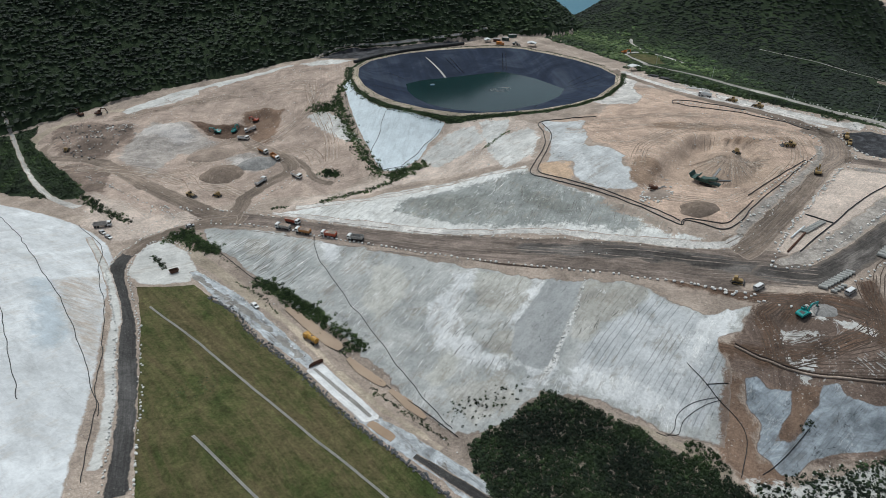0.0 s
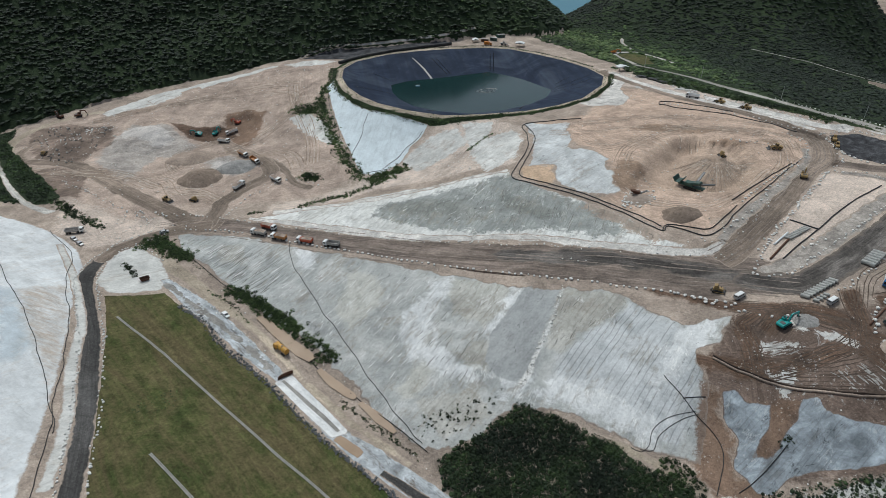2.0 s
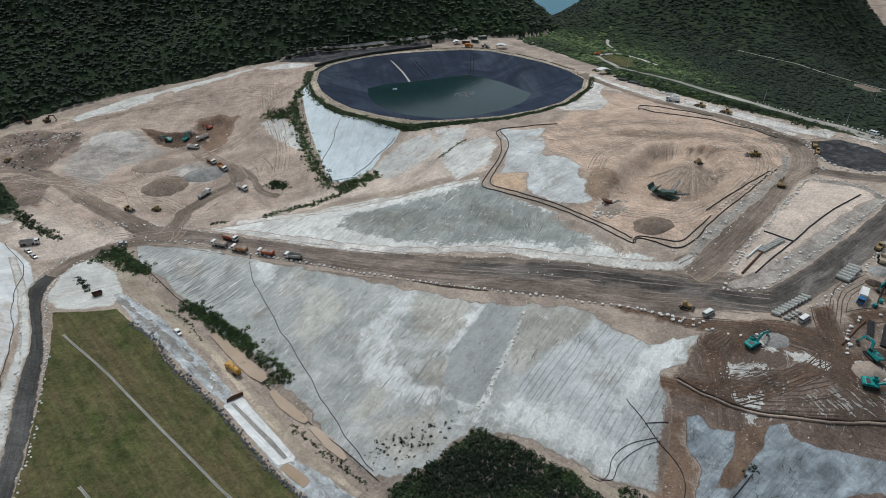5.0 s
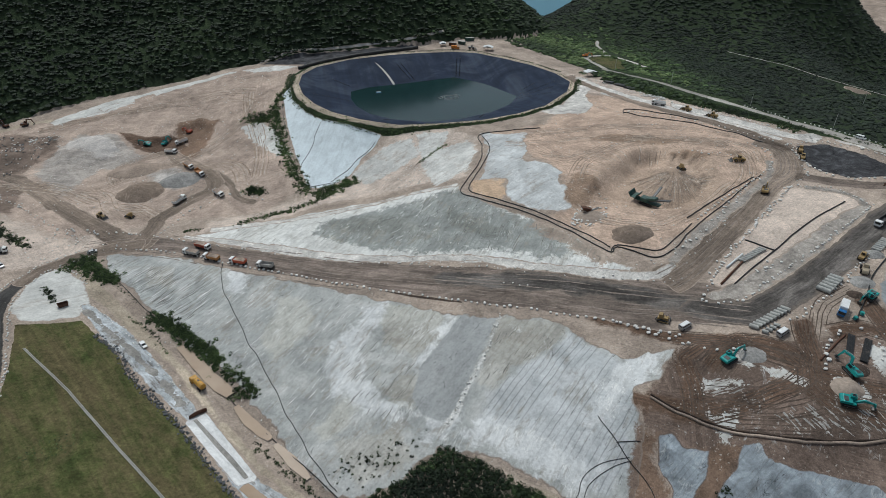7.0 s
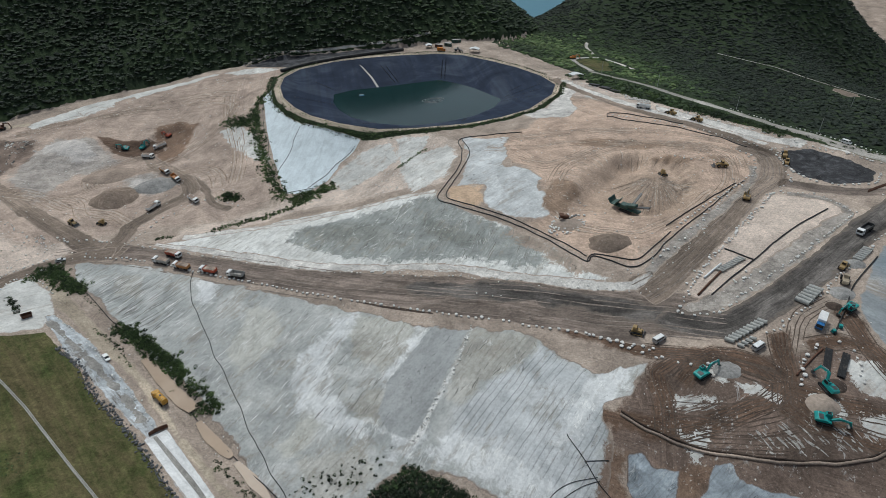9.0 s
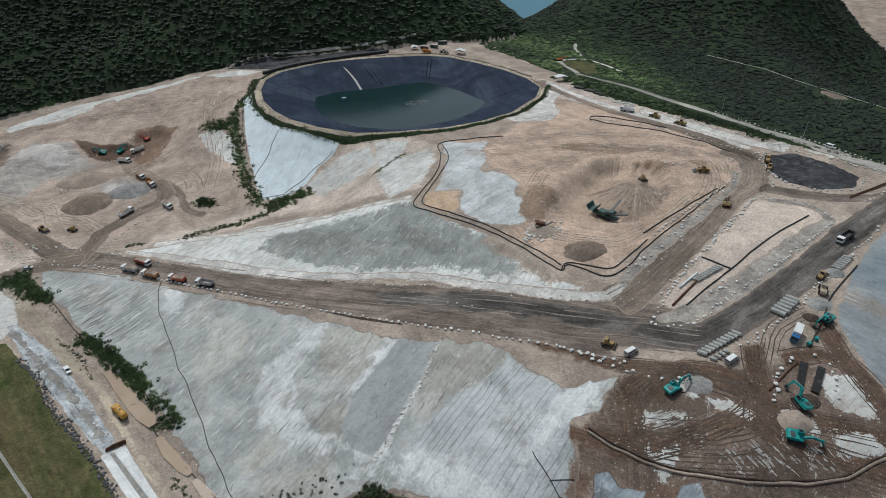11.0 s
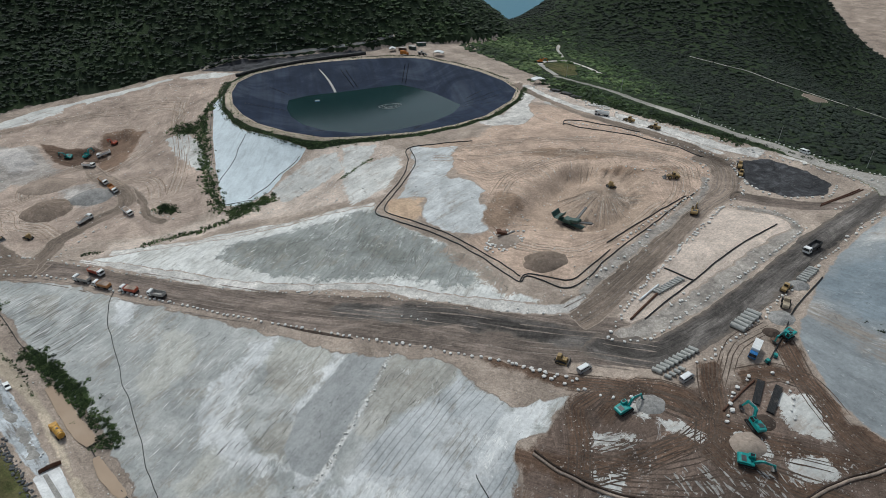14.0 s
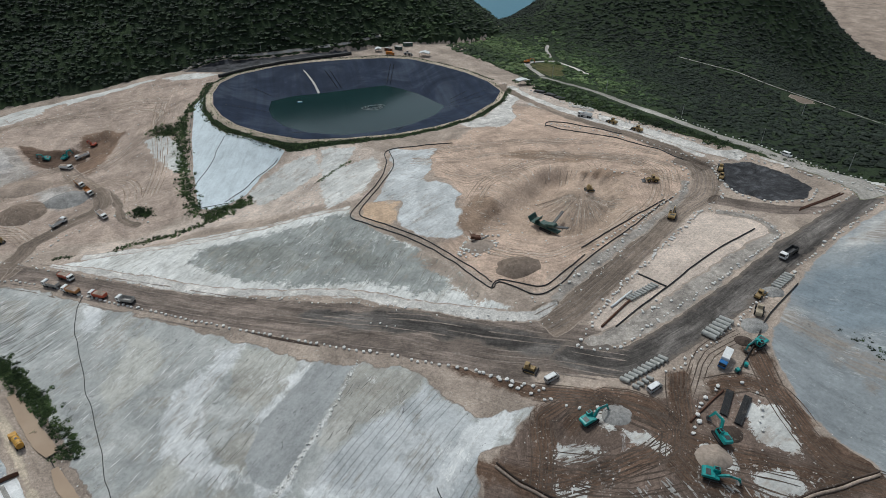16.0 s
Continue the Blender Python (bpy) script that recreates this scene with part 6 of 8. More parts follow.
def thing(name, label, category, group=""):
    return tagged(new(name), label, category, group)


P = {"white": plain("white_paint", (0.80, 0.80, 0.78), 0.45, 0, 0.12), "teal": plain("teal_paint", (0.02, 0.31, 0.29), 0.4, 0, 0.25), "yellow": plain("yellow_paint", (0.40, 0.27, 0.11), 0.6, 0, 0.4),
     "amber": plain("amber_paint", (0.62, 0.33, 0.05), 0.5), "red": plain("red_paint", (0.50, 0.10, 0.05), 0.5, 0, 0.2), "tan": plain("tan_paint", (0.50, 0.235, 0.085), 0.5, 0, 0.25), "grey": plain("grey_paint", (0.46, 0.44, 0.41), 0.6),
     "steel": plain("steel", (0.10, 0.10, 0.10), 0.5, 0.3), "rubber": plain("rubber", (0.02, 0.02, 0.02), 0.85), "glass": plain("dark_glass", (0.015, 0.018, 0.02), 0.1, 0, 0.1, 0.5), "blue": plain("blue_paint", (0.03, 0.17, 0.42), 0.4),
     "rusty": plain("rusty_steel", (0.11, 0.05, 0.03), 0.9), "pipe": plain("cast_concrete", (0.44, 0.44, 0.41), 0.9), "load": M["mound"], "darkgreen": plain("green_paint", (0.03, 0.085, 0.07), 0.5), "silver": plain("silver_paint", (0.5, 0.51, 0.52), 0.35, 0.3),
     "orange": plain("orange_paint", (0.65, 0.22, 0.03), 0.5), "buff": plain("buff_paint", (0.46, 0.38, 0.27), 0.6, 0, 0.4), "canvas": plain("white_sheeting", (0.74, 0.75, 0.74), 0.7, 0, 0.2)}


def wheel(parent, x, y, r=0.5, w=0.32, rim="steel"):
    t = part("tyre", tube(B(), r, (x, y - w / 2, r), (x, y + w / 2, r), 14), P["rubber"], parent)
    part("rim", tube(B(), r * 0.55, (x, y - w / 2 - 0.02, r), (x, y + w / 2 + 0.02, r), 10), P[rim], t)


def dump_truck(bed="grey", cab="white", load=True, label="", group="dump trucks"):
    e = thing("dump_truck", label, "dump truck", group)
    part("chassis", box(box(B(), (8.2, 0.9, 0.3), (0, 0, 0.85), 0.04), (0.3, 2.3, 0.35), (4.05, 0, 0.75), 0.05), P["steel"], e)
    c = part("cab", prism(B(), [(2.3, 0.75), (4.15, 0.75), (4.2, 1.7), (3.95, 2.75), (2.45, 2.85), (2.3, 2.6)], -1.2, 1.2), P[cab], e)
    part("windscreen", prism(B(), [(4.21, 1.75), (4.24, 1.78), (4.02, 2.62), (3.98, 2.6)], -1.05, 1.05), P["glass"], c)
    for y in (-1.22, 1.19):
        part("side_window", prism(B(), [(2.75, 1.8), (3.85, 1.8), (3.75, 2.5), (2.8, 2.5)], y, y + 0.03), P["glass"], c)
    bm = B()
    box(bm, (5.9, 2.45, 0.12), (-0.95, 0, 1.25))
    for y in (-1.22, 1.22):
        box(bm, (5.9, 0.1, 1.25), (-0.95, y, 1.9), 0.02)
        for k in range(6):
            box(bm, (0.12, 0.08, 1.2), (-3.6 + k * 1.06, y * 1.06, 1.88))
    box(bm, (0.1, 2.4, 1.5), (1.95, 0, 2.0), 0.02)
    box(bm, (0.1, 2.4, 1.25), (-3.88, 0, 1.9), 0.02)
    b = part("tipper_body", bm, P[bed], e)
    if load:
        bm = B()
        bmesh.ops.create_grid(bm, x_segments=9, y_segments=5, size=0.5, matrix=Matrix.Translation((-0.95, 0, 2.35)) @ Matrix.Diagonal((5.75, 2.3, 1, 1)))
        for v in bm.verts:
            v.co.z += 0.35 * noise.noise(v.co * 1.3) + 0.35 * math.cos((v.co.x + 0.95) * 0.5)
        part("load", bm, P["load"], b, "brown soil load")
    for x in (3.3, 1.6, -1.9, -3.15):
        for y in (-1.05, 1.05):
            wheel(e, x, y, 0.52, 0.36)
    for y in (-0.9, 0.9):
        part("headlight", box(B(), (0.06, 0.3, 0.16), (4.2, y, 1.0)), P["canvas"], c)
        part("mirror", box(B(), (0.08, 0.2, 0.4), (4.1, y * 1.5, 2.1)), P["steel"], c)
    return e


def excavator(paint="teal", label="", group="excavators", reach=1.0, dip=0.0, swing=0.0):
    """Tracked digger: x is the way of its arm."""
    e = thing("excavator", label, "excavator", group)
    for y in (-1.2, 1.2):
        t = part("track", prism(B(), [(-2.1, 0.35), (-1.7, 0.02), (1.7, 0.02), (2.1, 0.35), (2.1, 0.6), (1.7, 0.92), (-1.7, 0.92), (-2.1, 0.6)], y - 0.3, y + 0.3), P["rubber"], e)
        part("track_frame", box(B(), (3.0, 0.66, 0.3), (0, y, 0.47), 0.05), P["steel"], t)
    part("undercarriage", tube(box(B(), (2.0, 1.9, 0.4), (0, 0, 0.7), 0.05), 0.75, (0, 0, 0.85), (0, 0, 1.15), 16), P["steel"], e)
    h = part("house", prism(B(), [(-2.3, 1.15), (1.3, 1.15), (1.35, 1.6), (0.3, 1.75), (0.2, 2.15), (-1.9, 2.25), (-2.45, 1.9)], -1.35, 1.35), P[paint], e)
    part("counterweight", prism(B(), [(-2.75, 1.2), (-2.1, 1.15), (-2.1, 2.15), (-2.55, 2.1), (-2.8, 1.8)], -1.3, 1.3), P[paint], h)
    part("engine_grille", box(B(), (1.2, 1.6, 0.06), (-1.4, -0.2, 2.27), 0.02), P["steel"], h)
    c = part("cab", prism(B(), [(-0.35, 1.6), (1.45, 1.5), (1.5, 2.2), (1.2, 2.95), (-0.3, 3.0)], 0.35, 1.33), P[paint], e)
    part("cab_window", prism(B(), [(1.52, 1.8), (1.56, 2.2), (1.24, 2.9), (1.2, 2.88), (1.48, 2.2)], 0.42, 1.26), P["glass"], c)
    part("cab_roof_window", box(B(), (1.0, 0.75, 0.03), (0.45, 0.84, 3.0)), P["glass"], c)
    part("side_window", prism(B(), [(-0.2, 1.95), (1.3, 1.95), (1.1, 2.8), (-0.15, 2.85)], 1.335, 1.36), P["glass"], c)
    kx, kz = 3.4 * reach, 4.3 - dip
    part("boom", prism(B(), [(0.9, 1.3), (1.5, 1.35), (kx - 0.6, kz - 0.55), (kx + 2.0, kz - 0.9), (kx + 2.05, kz - 0.55), (kx - 0.4, kz + 0.2), (kx - 1.2, kz), (1.0, 1.9)], -0.5, -0.08), P[paint], e)
    ex, ez = kx + 2.0, kz - 0.7
    part("stick", prism(B(), [(ex - 0.4, ez + 0.35), (ex + 0.35, ez + 0.3), (ex + 0.9 * reach, 0.95), (ex + 0.6 * reach, 0.9), (ex - 0.25, ez - 0.3)], -0.46, -0.12), P[paint], e)
    bx = ex + 0.75 * reach
    part("bucket", prism(B(), [(bx + 0.3, 1.2), (bx + 0.35, 0.5), (bx - 0.1, 0.05), (bx - 0.75, 0.15), (bx - 0.95, 0.45), (bx - 0.8, 0.48), (bx - 0.5, 0.35), (bx - 0.1, 0.5), (bx, 1.15)], -0.85, 0.3), P["steel"], e)
    for y in (-0.62, 0.04):
        part("cylinder", tube(B(), 0.1, (1.6, y, 1.5), (kx - 0.2, y, kz - 0.35), 8), P["silver"], e)
    part("cylinder", tube(B(), 0.09, (kx - 0.3, -0.29, kz + 0.32), (ex - 0.2, -0.29, ez + 0.55), 8), P["silver"], e)
    return e


def wheel_loader(paint="yellow", label="", bucket=True, group="yellow machines"):
    e = thing("wheel_loader", label, "loader", group)
    part("rear_frame", prism(B(), [(-3.3, 0.7), (-0.2, 0.7), (-0.2, 1.7), (-1.2, 2.05), (-3.1, 1.95), (-3.4, 1.5)], -0.95, 0.95), P[paint], e)
    part("front_frame", box(B(), (1.9, 1.0, 0.9), (0.9, 0, 1.1), 0.08), P[paint], e)
    c = part("cab", prism(B(), [(-1.1, 1.6), (0.15, 1.6), (0.2, 2.5), (0.0, 3.15), (-1.1, 3.2)], -0.75, 0.75), P[paint], e)
    part("cab_window", prism(B(), [(0.18, 2.0), (0.23, 2.5), (0.05, 3.05), (0.0, 3.0)], -0.65, 0.65), P["glass"], c)
    for y in (-0.78, 0.75):
        part("side_window", box(B(), (0.9, 0.03, 0.8), (-0.5, y + 0.015, 2.6)), P["glass"], c)
    for x in (1.1, -1.9):
        for y in (-1.1, 1.1):
            wheel(e, x, y, 0.78, 0.55, "yellow" if paint == "yellow" else "steel")
    if bucket:
        for y in (-0.55, 0.55):
            part("lift_arm", prism(B(), [(0.4, 1.7), (0.7, 1.95), (2.4, 1.2), (3.0, 0.5), (2.7, 0.4), (2.1, 1.0)], y - 0.12, y + 0.12), P[paint], e)
        part("bucket", prism(B(), [(2.8, 1.3), (2.7, 0.35), (3.1, 0.05), (4.1, 0.08), (4.1, 0.16), (3.25, 0.25), (2.95, 0.6), (2.95, 1.25)], -1.45, 1.45), P["steel"], e)
    return e


def bulldozer(paint="yellow", label="", group="yellow machines"):
    e = thing("bulldozer", label, "bulldozer", group)
    for y in (-1.05, 1.05):
        t = part("track", prism(B(), [(-1.9, 0.35), (-1.5, 0.02), (1.3, 0.02), (1.7, 0.4), (1.3, 0.9), (-0.8, 1.15), (-1.6, 0.9)], y - 0.28, y + 0.28), P["rubber"], e)
        part("track_frame", box(B(), (2.4, 0.62, 0.28), (-0.1, y, 0.45), 0.05), P[paint], t)
    part("hull", prism(B(), [(-1.7, 0.6), (1.7, 0.6), (1.7, 1.75), (0.1, 1.85), (0.0, 1.5), (-1.7, 1.5)], -0.7, 0.7), P[paint], e)
    c = part("cab", prism(B(), [(-1.3, 1.45), (0.05, 1.5), (0.1, 2.3), (-0.1, 2.95), (-1.25, 2.95)], -0.75, 0.75), P[paint], e)
    part("cab_window", box(B(), (0.05, 1.2, 0.8), (0.1, 0, 2.35)), P["glass"], c)
    part("blade", prism(B(), [(2.3, 0.05), (2.45, 0.08), (2.25, 0.6), (2.35, 1.2), (2.2, 1.2), (2.1, 0.6)], -1.65, 1.65), P["steel"], e)
    for y in (-1.4, 1.4):
        part("push_arm", tube(B(), 0.12, (-0.5, y, 0.45), (2.2, y, 0.4), 8), P[paint], e)
    part("ripper", prism(B(), [(-2.6, 0.1), (-2.4, 0.1), (-2.1, 1.1), (-1.7, 1.2), (-1.7, 0.9), (-2.2, 0.85)], -0.3, 0.3), P["steel"], e)
    part("exhaust", tube(B(), 0.07, (1.0, 0.2, 1.8), (1.0, 0.2, 2.5), 8), P["steel"], e)
    return e


def roller(label, group="yellow machines"):
    e = thing("road_roller", label, "roller", group)
    part("drum", tube(B(), 0.78, (1.5, -1.05, 0.78), (1.5, 1.05, 0.78), 18), P["steel"], e)
    part("drum_frame", box(box(B(), (2.2, 0.16, 0.4), (1.3, -1.15, 0.85), 0.03), (2.2, 0.16, 0.4), (1.3, 1.15, 0.85), 0.03), P["yellow"], e)
    part("body", prism(B(), [(-2.5, 0.8), (0.2, 0.8), (0.2, 1.5), (-0.9, 1.75), (-2.5, 1.6)], -0.85, 0.85), P["yellow"], e)
    c = part("cab", box(B(), (1.3, 1.5, 1.4), (-0.3, 0, 2.2), 0.1), P["yellow"], e)
    part("cab_window", box(B(), (1.34, 1.2, 0.8), (-0.3, 0, 2.4)), P["glass"], c)
    for y in (-0.95, 0.95):
        wheel(e, -1.5, y, 0.75, 0.5)
    return e


def van(paint="silver", label="", group="vans"):
    e = thing("van", label, "van", group)
    b = part("body", prism(B(), [(-2.35, 0.4), (2.3, 0.4), (2.35, 0.9), (1.9, 1.2), (1.35, 1.95), (-2.25, 2.05), (-2.4, 1.4)], -0.85, 0.85), P[paint], e)
    part("roof", box(B(), (3.4, 1.5, 0.05), (-0.5, 0, 2.06), 0.02), P["white"], b)
    part("windscreen", prism(B(), [(1.93, 1.24), (1.97, 1.24), (1.42, 1.92), (1.38, 1.92)], -0.75, 0.75), P["glass"], b)
    for y in (-0.87, 0.84):
        for x0, x1 in ((-2.1, -1.2), (-1.1, -0.1), (0.0, 1.1)):
            part("side_window", box(B(), (x1 - x0, 0.03, 0.5), ((x0 + x1) / 2, y + 0.015, 1.58)), P["glass"], b)
    part("rear_window", box(B(), (0.03, 1.4, 0.5), (-2.36, 0, 1.6)), P["glass"], b)
    for x in (1.5, -1.45):
        for y in (-0.78, 0.78):
            wheel(e, x, y, 0.33, 0.22)
    return e


def car(paint="white", label=""):
    e = thing("car", label, "car", "parked cars")
    b = part("body", prism(B(), [(-2.1, 0.35), (2.1, 0.35), (2.15, 0.7), (1.2, 0.92), (0.55, 1.4), (-1.2, 1.45), (-1.9, 0.98), (-2.15, 0.9)], -0.84, 0.84), P[paint], e)
    part("windscreen", prism(B(), [(1.2, 0.95), (1.25, 0.95), (0.62, 1.4), (0.57, 1.4)], -0.72, 0.72), P["glass"], b)
    part("rear_window", prism(B(), [(-1.22, 1.42), (-1.27, 1.42), (-1.92, 1.0), (-1.87, 1.0)], -0.7, 0.7), P["glass"], b)
    for y in (-0.86, 0.83):
        part("side_window", prism(B(), [(-1.4, 1.0), (0.95, 0.97), (0.5, 1.34), (-1.1, 1.38)], y, y + 0.03), P["glass"], b)
    for x in (1.3, -1.3):
        for y in (-0.76, 0.76):
            wheel(e, x, y, 0.31, 0.2)
    return e


def box_truck(label, paint="blue", body="white"):
    e = thing("box_truck", label, "truck", "box trucks")
    part("chassis", box(B(), (6.6, 0.8, 0.3), (0, 0, 0.75), 0.04), P["steel"], e)
    c = part("cab", prism(B(), [(1.7, 0.55), (3.35, 0.55), (3.4, 1.3), (3.1, 2.3), (1.8, 2.35), (1.7, 2.0)], -1.05, 1.05), P[paint], e)
    part("windscreen", prism(B(), [(3.41, 1.35), (3.45, 1.38), (3.17, 2.2), (3.13, 2.18)], -0.95, 0.95), P["glass"], c)
    for y in (-1.08, 1.05):
        part("side_window", box(B(), (0.9, 0.03, 0.6), (2.6, y + 0.015, 1.8)), P["glass"], c)
    part("cargo_box", box(B(), (4.8, 2.2, 2.2), (-0.9, 0, 2.05), 0.05), P[body], e)
    for x in (2.5, -1.9):
        for y in (-0.92, 0.92):
            wheel(e, x, y, 0.42, 0.28)
    return e


def tanker(label):
    e = thing("water_tanker", label, "tanker truck")
    part("chassis", box(B(), (7.4, 0.9, 0.3), (0, 0, 0.8), 0.04), P["steel"], e)
    c = part("cab", prism(B(), [(2.0, 0.6), (3.75, 0.6), (3.8, 1.5), (3.5, 2.6), (2.1, 2.65)], -1.15, 1.15), P["amber"], e)
    part("windscreen", prism(B(), [(3.81, 1.6), (3.85, 1.62), (3.58, 2.5), (3.54, 2.48)], -1.0, 1.0), P["glass"], c)
    bm = tube(B(), 1.15, (-3.5, 0, 2.1), (1.7, 0, 2.1), 18)
    t = part("tank", bm, P["amber"], e)
    part("hatch", tube(B(), 0.35, (-0.6, 0, 3.2), (-0.6, 0, 3.4), 12), P["steel"], t)
    for x in (-2.8, -1.0, 0.9):
        part("band", tube(B(), 1.18, (x - 0.06, 0, 2.1), (x + 0.06, 0, 2.1), 18), P["steel"], t)
    for x in (2.9, -1.5, -2.7):
        for y in (-1.0, 1.0):
            wheel(e, x, y, 0.5, 0.34)
    return e


def screener(label):
    """Tracked screening machine with its conveyors."""
    e = thing("screening_machine", label, "screening machine")
    for y in (-1.1, 1.1):
        part("track", prism(B(), [(-2.2, 0.4), (-1.8, 0.02), (1.8, 0.02), (2.2, 0.4), (1.8, 0.85), (-1.8, 0.85)], y - 0.25, y + 0.25), P["rubber"], e)
    part("frame", box(box(B(), (8.5, 1.7, 0.5), (0, 0, 1.2), 0.05), (2.6, 2.0, 1.3), (-0.6, 0, 2.0), 0.1), P["darkgreen"], e)
    part("hopper", prism(B(), [(-5.6, 3.6), (-4.9, 1.9), (-3.2, 1.9), (-2.5, 3.6), (-2.7, 3.6), (-3.3, 2.1), (-4.8, 2.1), (-5.4, 3.6)], -1.6, 1.6), P["darkgreen"], e)
    part("conveyor", prism(B(), [(0.4, 1.5), (7.5, 4.4), (7.4, 4.7), (0.3, 1.9)], -0.5, 0.5), P["steel"], e)
    c = part("side_conveyor", box(B(), (0.8, 6.0, 0.3), (0.6, 4.0, 2.5), 0.03, Matrix.Rotation(radians(24), 4, "X")), P["steel"], e)
    part("support", tube(B(), 0.08, (0.6, 5.6, 3.0), (0.6, 1.2, 1.2), 6), P["darkgreen"], c)
    part("screen_box", box(B(), (3.4, 1.6, 0.9), (1.6, 0, 2.9), 0.06, Matrix.Rotation(radians(-18), 4, "Y")), P["darkgreen"], e)
    for x in (3.2, 5.4):
        part("strut", tube(B(), 0.08, (x - 0.6, 0.45, 1.4), (x, 0.45, 1.6 + (x - 0.4) * 0.4), 6), P["darkgreen"], e)
    return e


def container(label, paint, size=(6.0, 2.4, 2.5)):
    e = thing("site_container", label, "container", "site cabins")
    w, d, h = size
    bm = box(B(), size, (0, 0, h / 2 + 0.1), 0.05)
    for k in range(int(w / 0.5)):
        for y in (-d / 2, d / 2):
            box(bm, (0.2, 0.08, h - 0.3), (-w / 2 + 0.3 + k * 0.5, y, h / 2 + 0.1))
    b = part("shell", bm, P[paint], e)
    part("door", box(B(), (0.9, 0.06, 1.95), (w * 0.2, -d / 2 - 0.05, 1.1), 0.02), P["steel"], b)
    part("window", box(B(), (1.0, 0.06, 0.8), (-w * 0.2, -d / 2 - 0.05, 1.6), 0.02), P["glass"], b)
    part("roof", box(B(), (w + 0.1, d + 0.1, 0.1), (0, 0, h + 0.12), 0.02), P["grey"], b)
    return e


def canopy(label, w=8.0, d=5.0, h=3.2):
    e = thing("shelter", label, "shelter")
    for x in (-w / 2, 0, w / 2):
        for y in (-d / 2, d / 2):
            part("post", tube(B(), 0.07, (x, y, -0.4), (x, y, h), 8), P["steel"], e)
    part("roof", prism(B(), [(-w / 2 - 0.4, h), (0, h + 0.9), (w / 2 + 0.4, h), (w / 2 + 0.4, h + 0.1), (0, h + 1.02), (-w / 2 - 0.4, h + 0.1)], -d / 2 - 0.4, d / 2 + 0.4), P["canvas"], e)
    part("side_sheet", box(B(), (w, 0.06, 1.6), (0, d / 2 + 0.05, h - 0.8)), P["canvas"], e)
    return e


M["pile_soil"] = soil("pile_soil", (0.235, 0.182, 0.143), pebble=0.3, reach=0, lo=0.8, hi=1.25, size=4)
M["gravel_grey"] = soil("gravel_grey", (0.28, 0.27, 0.255), pebble=0.3, reach=0, lo=0.8, hi=1.2, size=5)


def heap(x, y, r, h, mat, label, squeeze=1.0, seed=0):
    """A tipped heap with a ragged foot."""
    v, f, n, rings = [], [], 44, 13
    z0 = height(x, y)
    rim = 1 + 0.16 * fbm(np.cos(np.arange(n) * 2 * math.pi / n) * 3, np.sin(np.arange(n) * 2 * math.pi / n) * 3, 1.6, 3, seed + 2)
    ang = np.arange(n) * 2 * math.pi / n
    far_ = r * (1 - np.arange(rings)[:, None] / (rings - 1) * 0.96)
    rough_ = fbm(x + np.cos(ang)[None] * far_, y + np.sin(ang)[None] * far_, max(1.6, r * 0.3), 4, seed + 9, 0.65)
    for k in range(rings):
        u = k / (rings - 1)
        for i in range(n):
            a = 2 * math.pi * i / n
            px_, py_ = x + math.cos(a) * r * rim[i] * (1 - u * 0.96), y + math.sin(a) * r * rim[i] * squeeze * (1 - u * 0.96)
            top = h * (1 - (1 - u) ** 1.3) * (1 + 0.22 * rough_[k, i])
            v.append((px_, py_, height(px_, py_) * (1 - u) + z0 * u + top - 0.12 * (k == 0)))
    for k in range(rings - 1):
        for i in range(n):
            q = (i + 1) % n
            f.append((k * n + i, k * n + q, (k + 1) * n + q, (k + 1) * n + i))
    f.append(tuple(range((rings - 1) * n, rings * n)))
    return tagged(mesh_object("spoil_mound", v, f, mat, smooth=True), label, "heap")


def put(ob, x, y, heading, length=5.0, width=2.2, lift=0.0):
    ob.matrix_basis = ground_pose(x, y, heading, length, width, lift)
    return ob


# ---- trucks waiting on the haul road ----
put(dump_truck("grey", label="white-cabbed dump truck with a grey tipper, waiting on the haul road"), -79.1, 251.8, 158, 7)
put(dump_truck("tan", label="dump truck with a faded orange tipper, waiting on the haul road"), -68.0, 246.7, 158, 7)
put(dump_truck("red", label="white-cabbed dump truck with a red tipper, waiting on the haul road"), -54.6, 242.2, 159, 7)
put(dump_truck("grey", load=False, label="dump truck with an empty grey tipper, last in the queue"), -41.1, 237.4, 159, 7)
put(dump_truck("red", "white", label="red dump truck coming down past the queue"), -75.5, 256.6, -26, 7)
# ---- trucks and machines at the digging on the mound ----
pale = put(dump_truck("white", label="pale dump truck on the earth road to the digging"), -132.7, 387.2, 205, 7)
for x, y, a in ((-131.5, 366.2, -18), (-84.5, 309.8, -43), (-104.5, 305.0, 65)):
    copy_thing(pale, ground_pose(x, y, a, 7))
put(dump_truck("tan", label="dump truck with a tan tipper on the earth road"), -112.7, 344.5, -42, 7)
put(dump_truck("tan", load=False, label="dump truck with an empty tan tipper on the earth road"), -102.8, 334.6, -46, 7)
put(wheel_loader("yellow", "dusty yellow loader driving on the mound road"), -139.7, 291, -34, 6)
put(bulldozer("yellow", "dusty dark yellow bulldozer parked beside the mound road"), -124.7, 290.4, 154, 4)
put(bulldozer("yellow", "dusty bulldozer on the far end of the mound"), -247, 360, 100, 4)
put(excavator("teal", "teal excavator digging at the reddish face", reach=0.9, dip=0.8), -157.5, 390, 175, 4)
put(excavator("teal", "teal excavator loading trucks at the reddish face", dip=0.3), -145, 389.5, 80, 4)
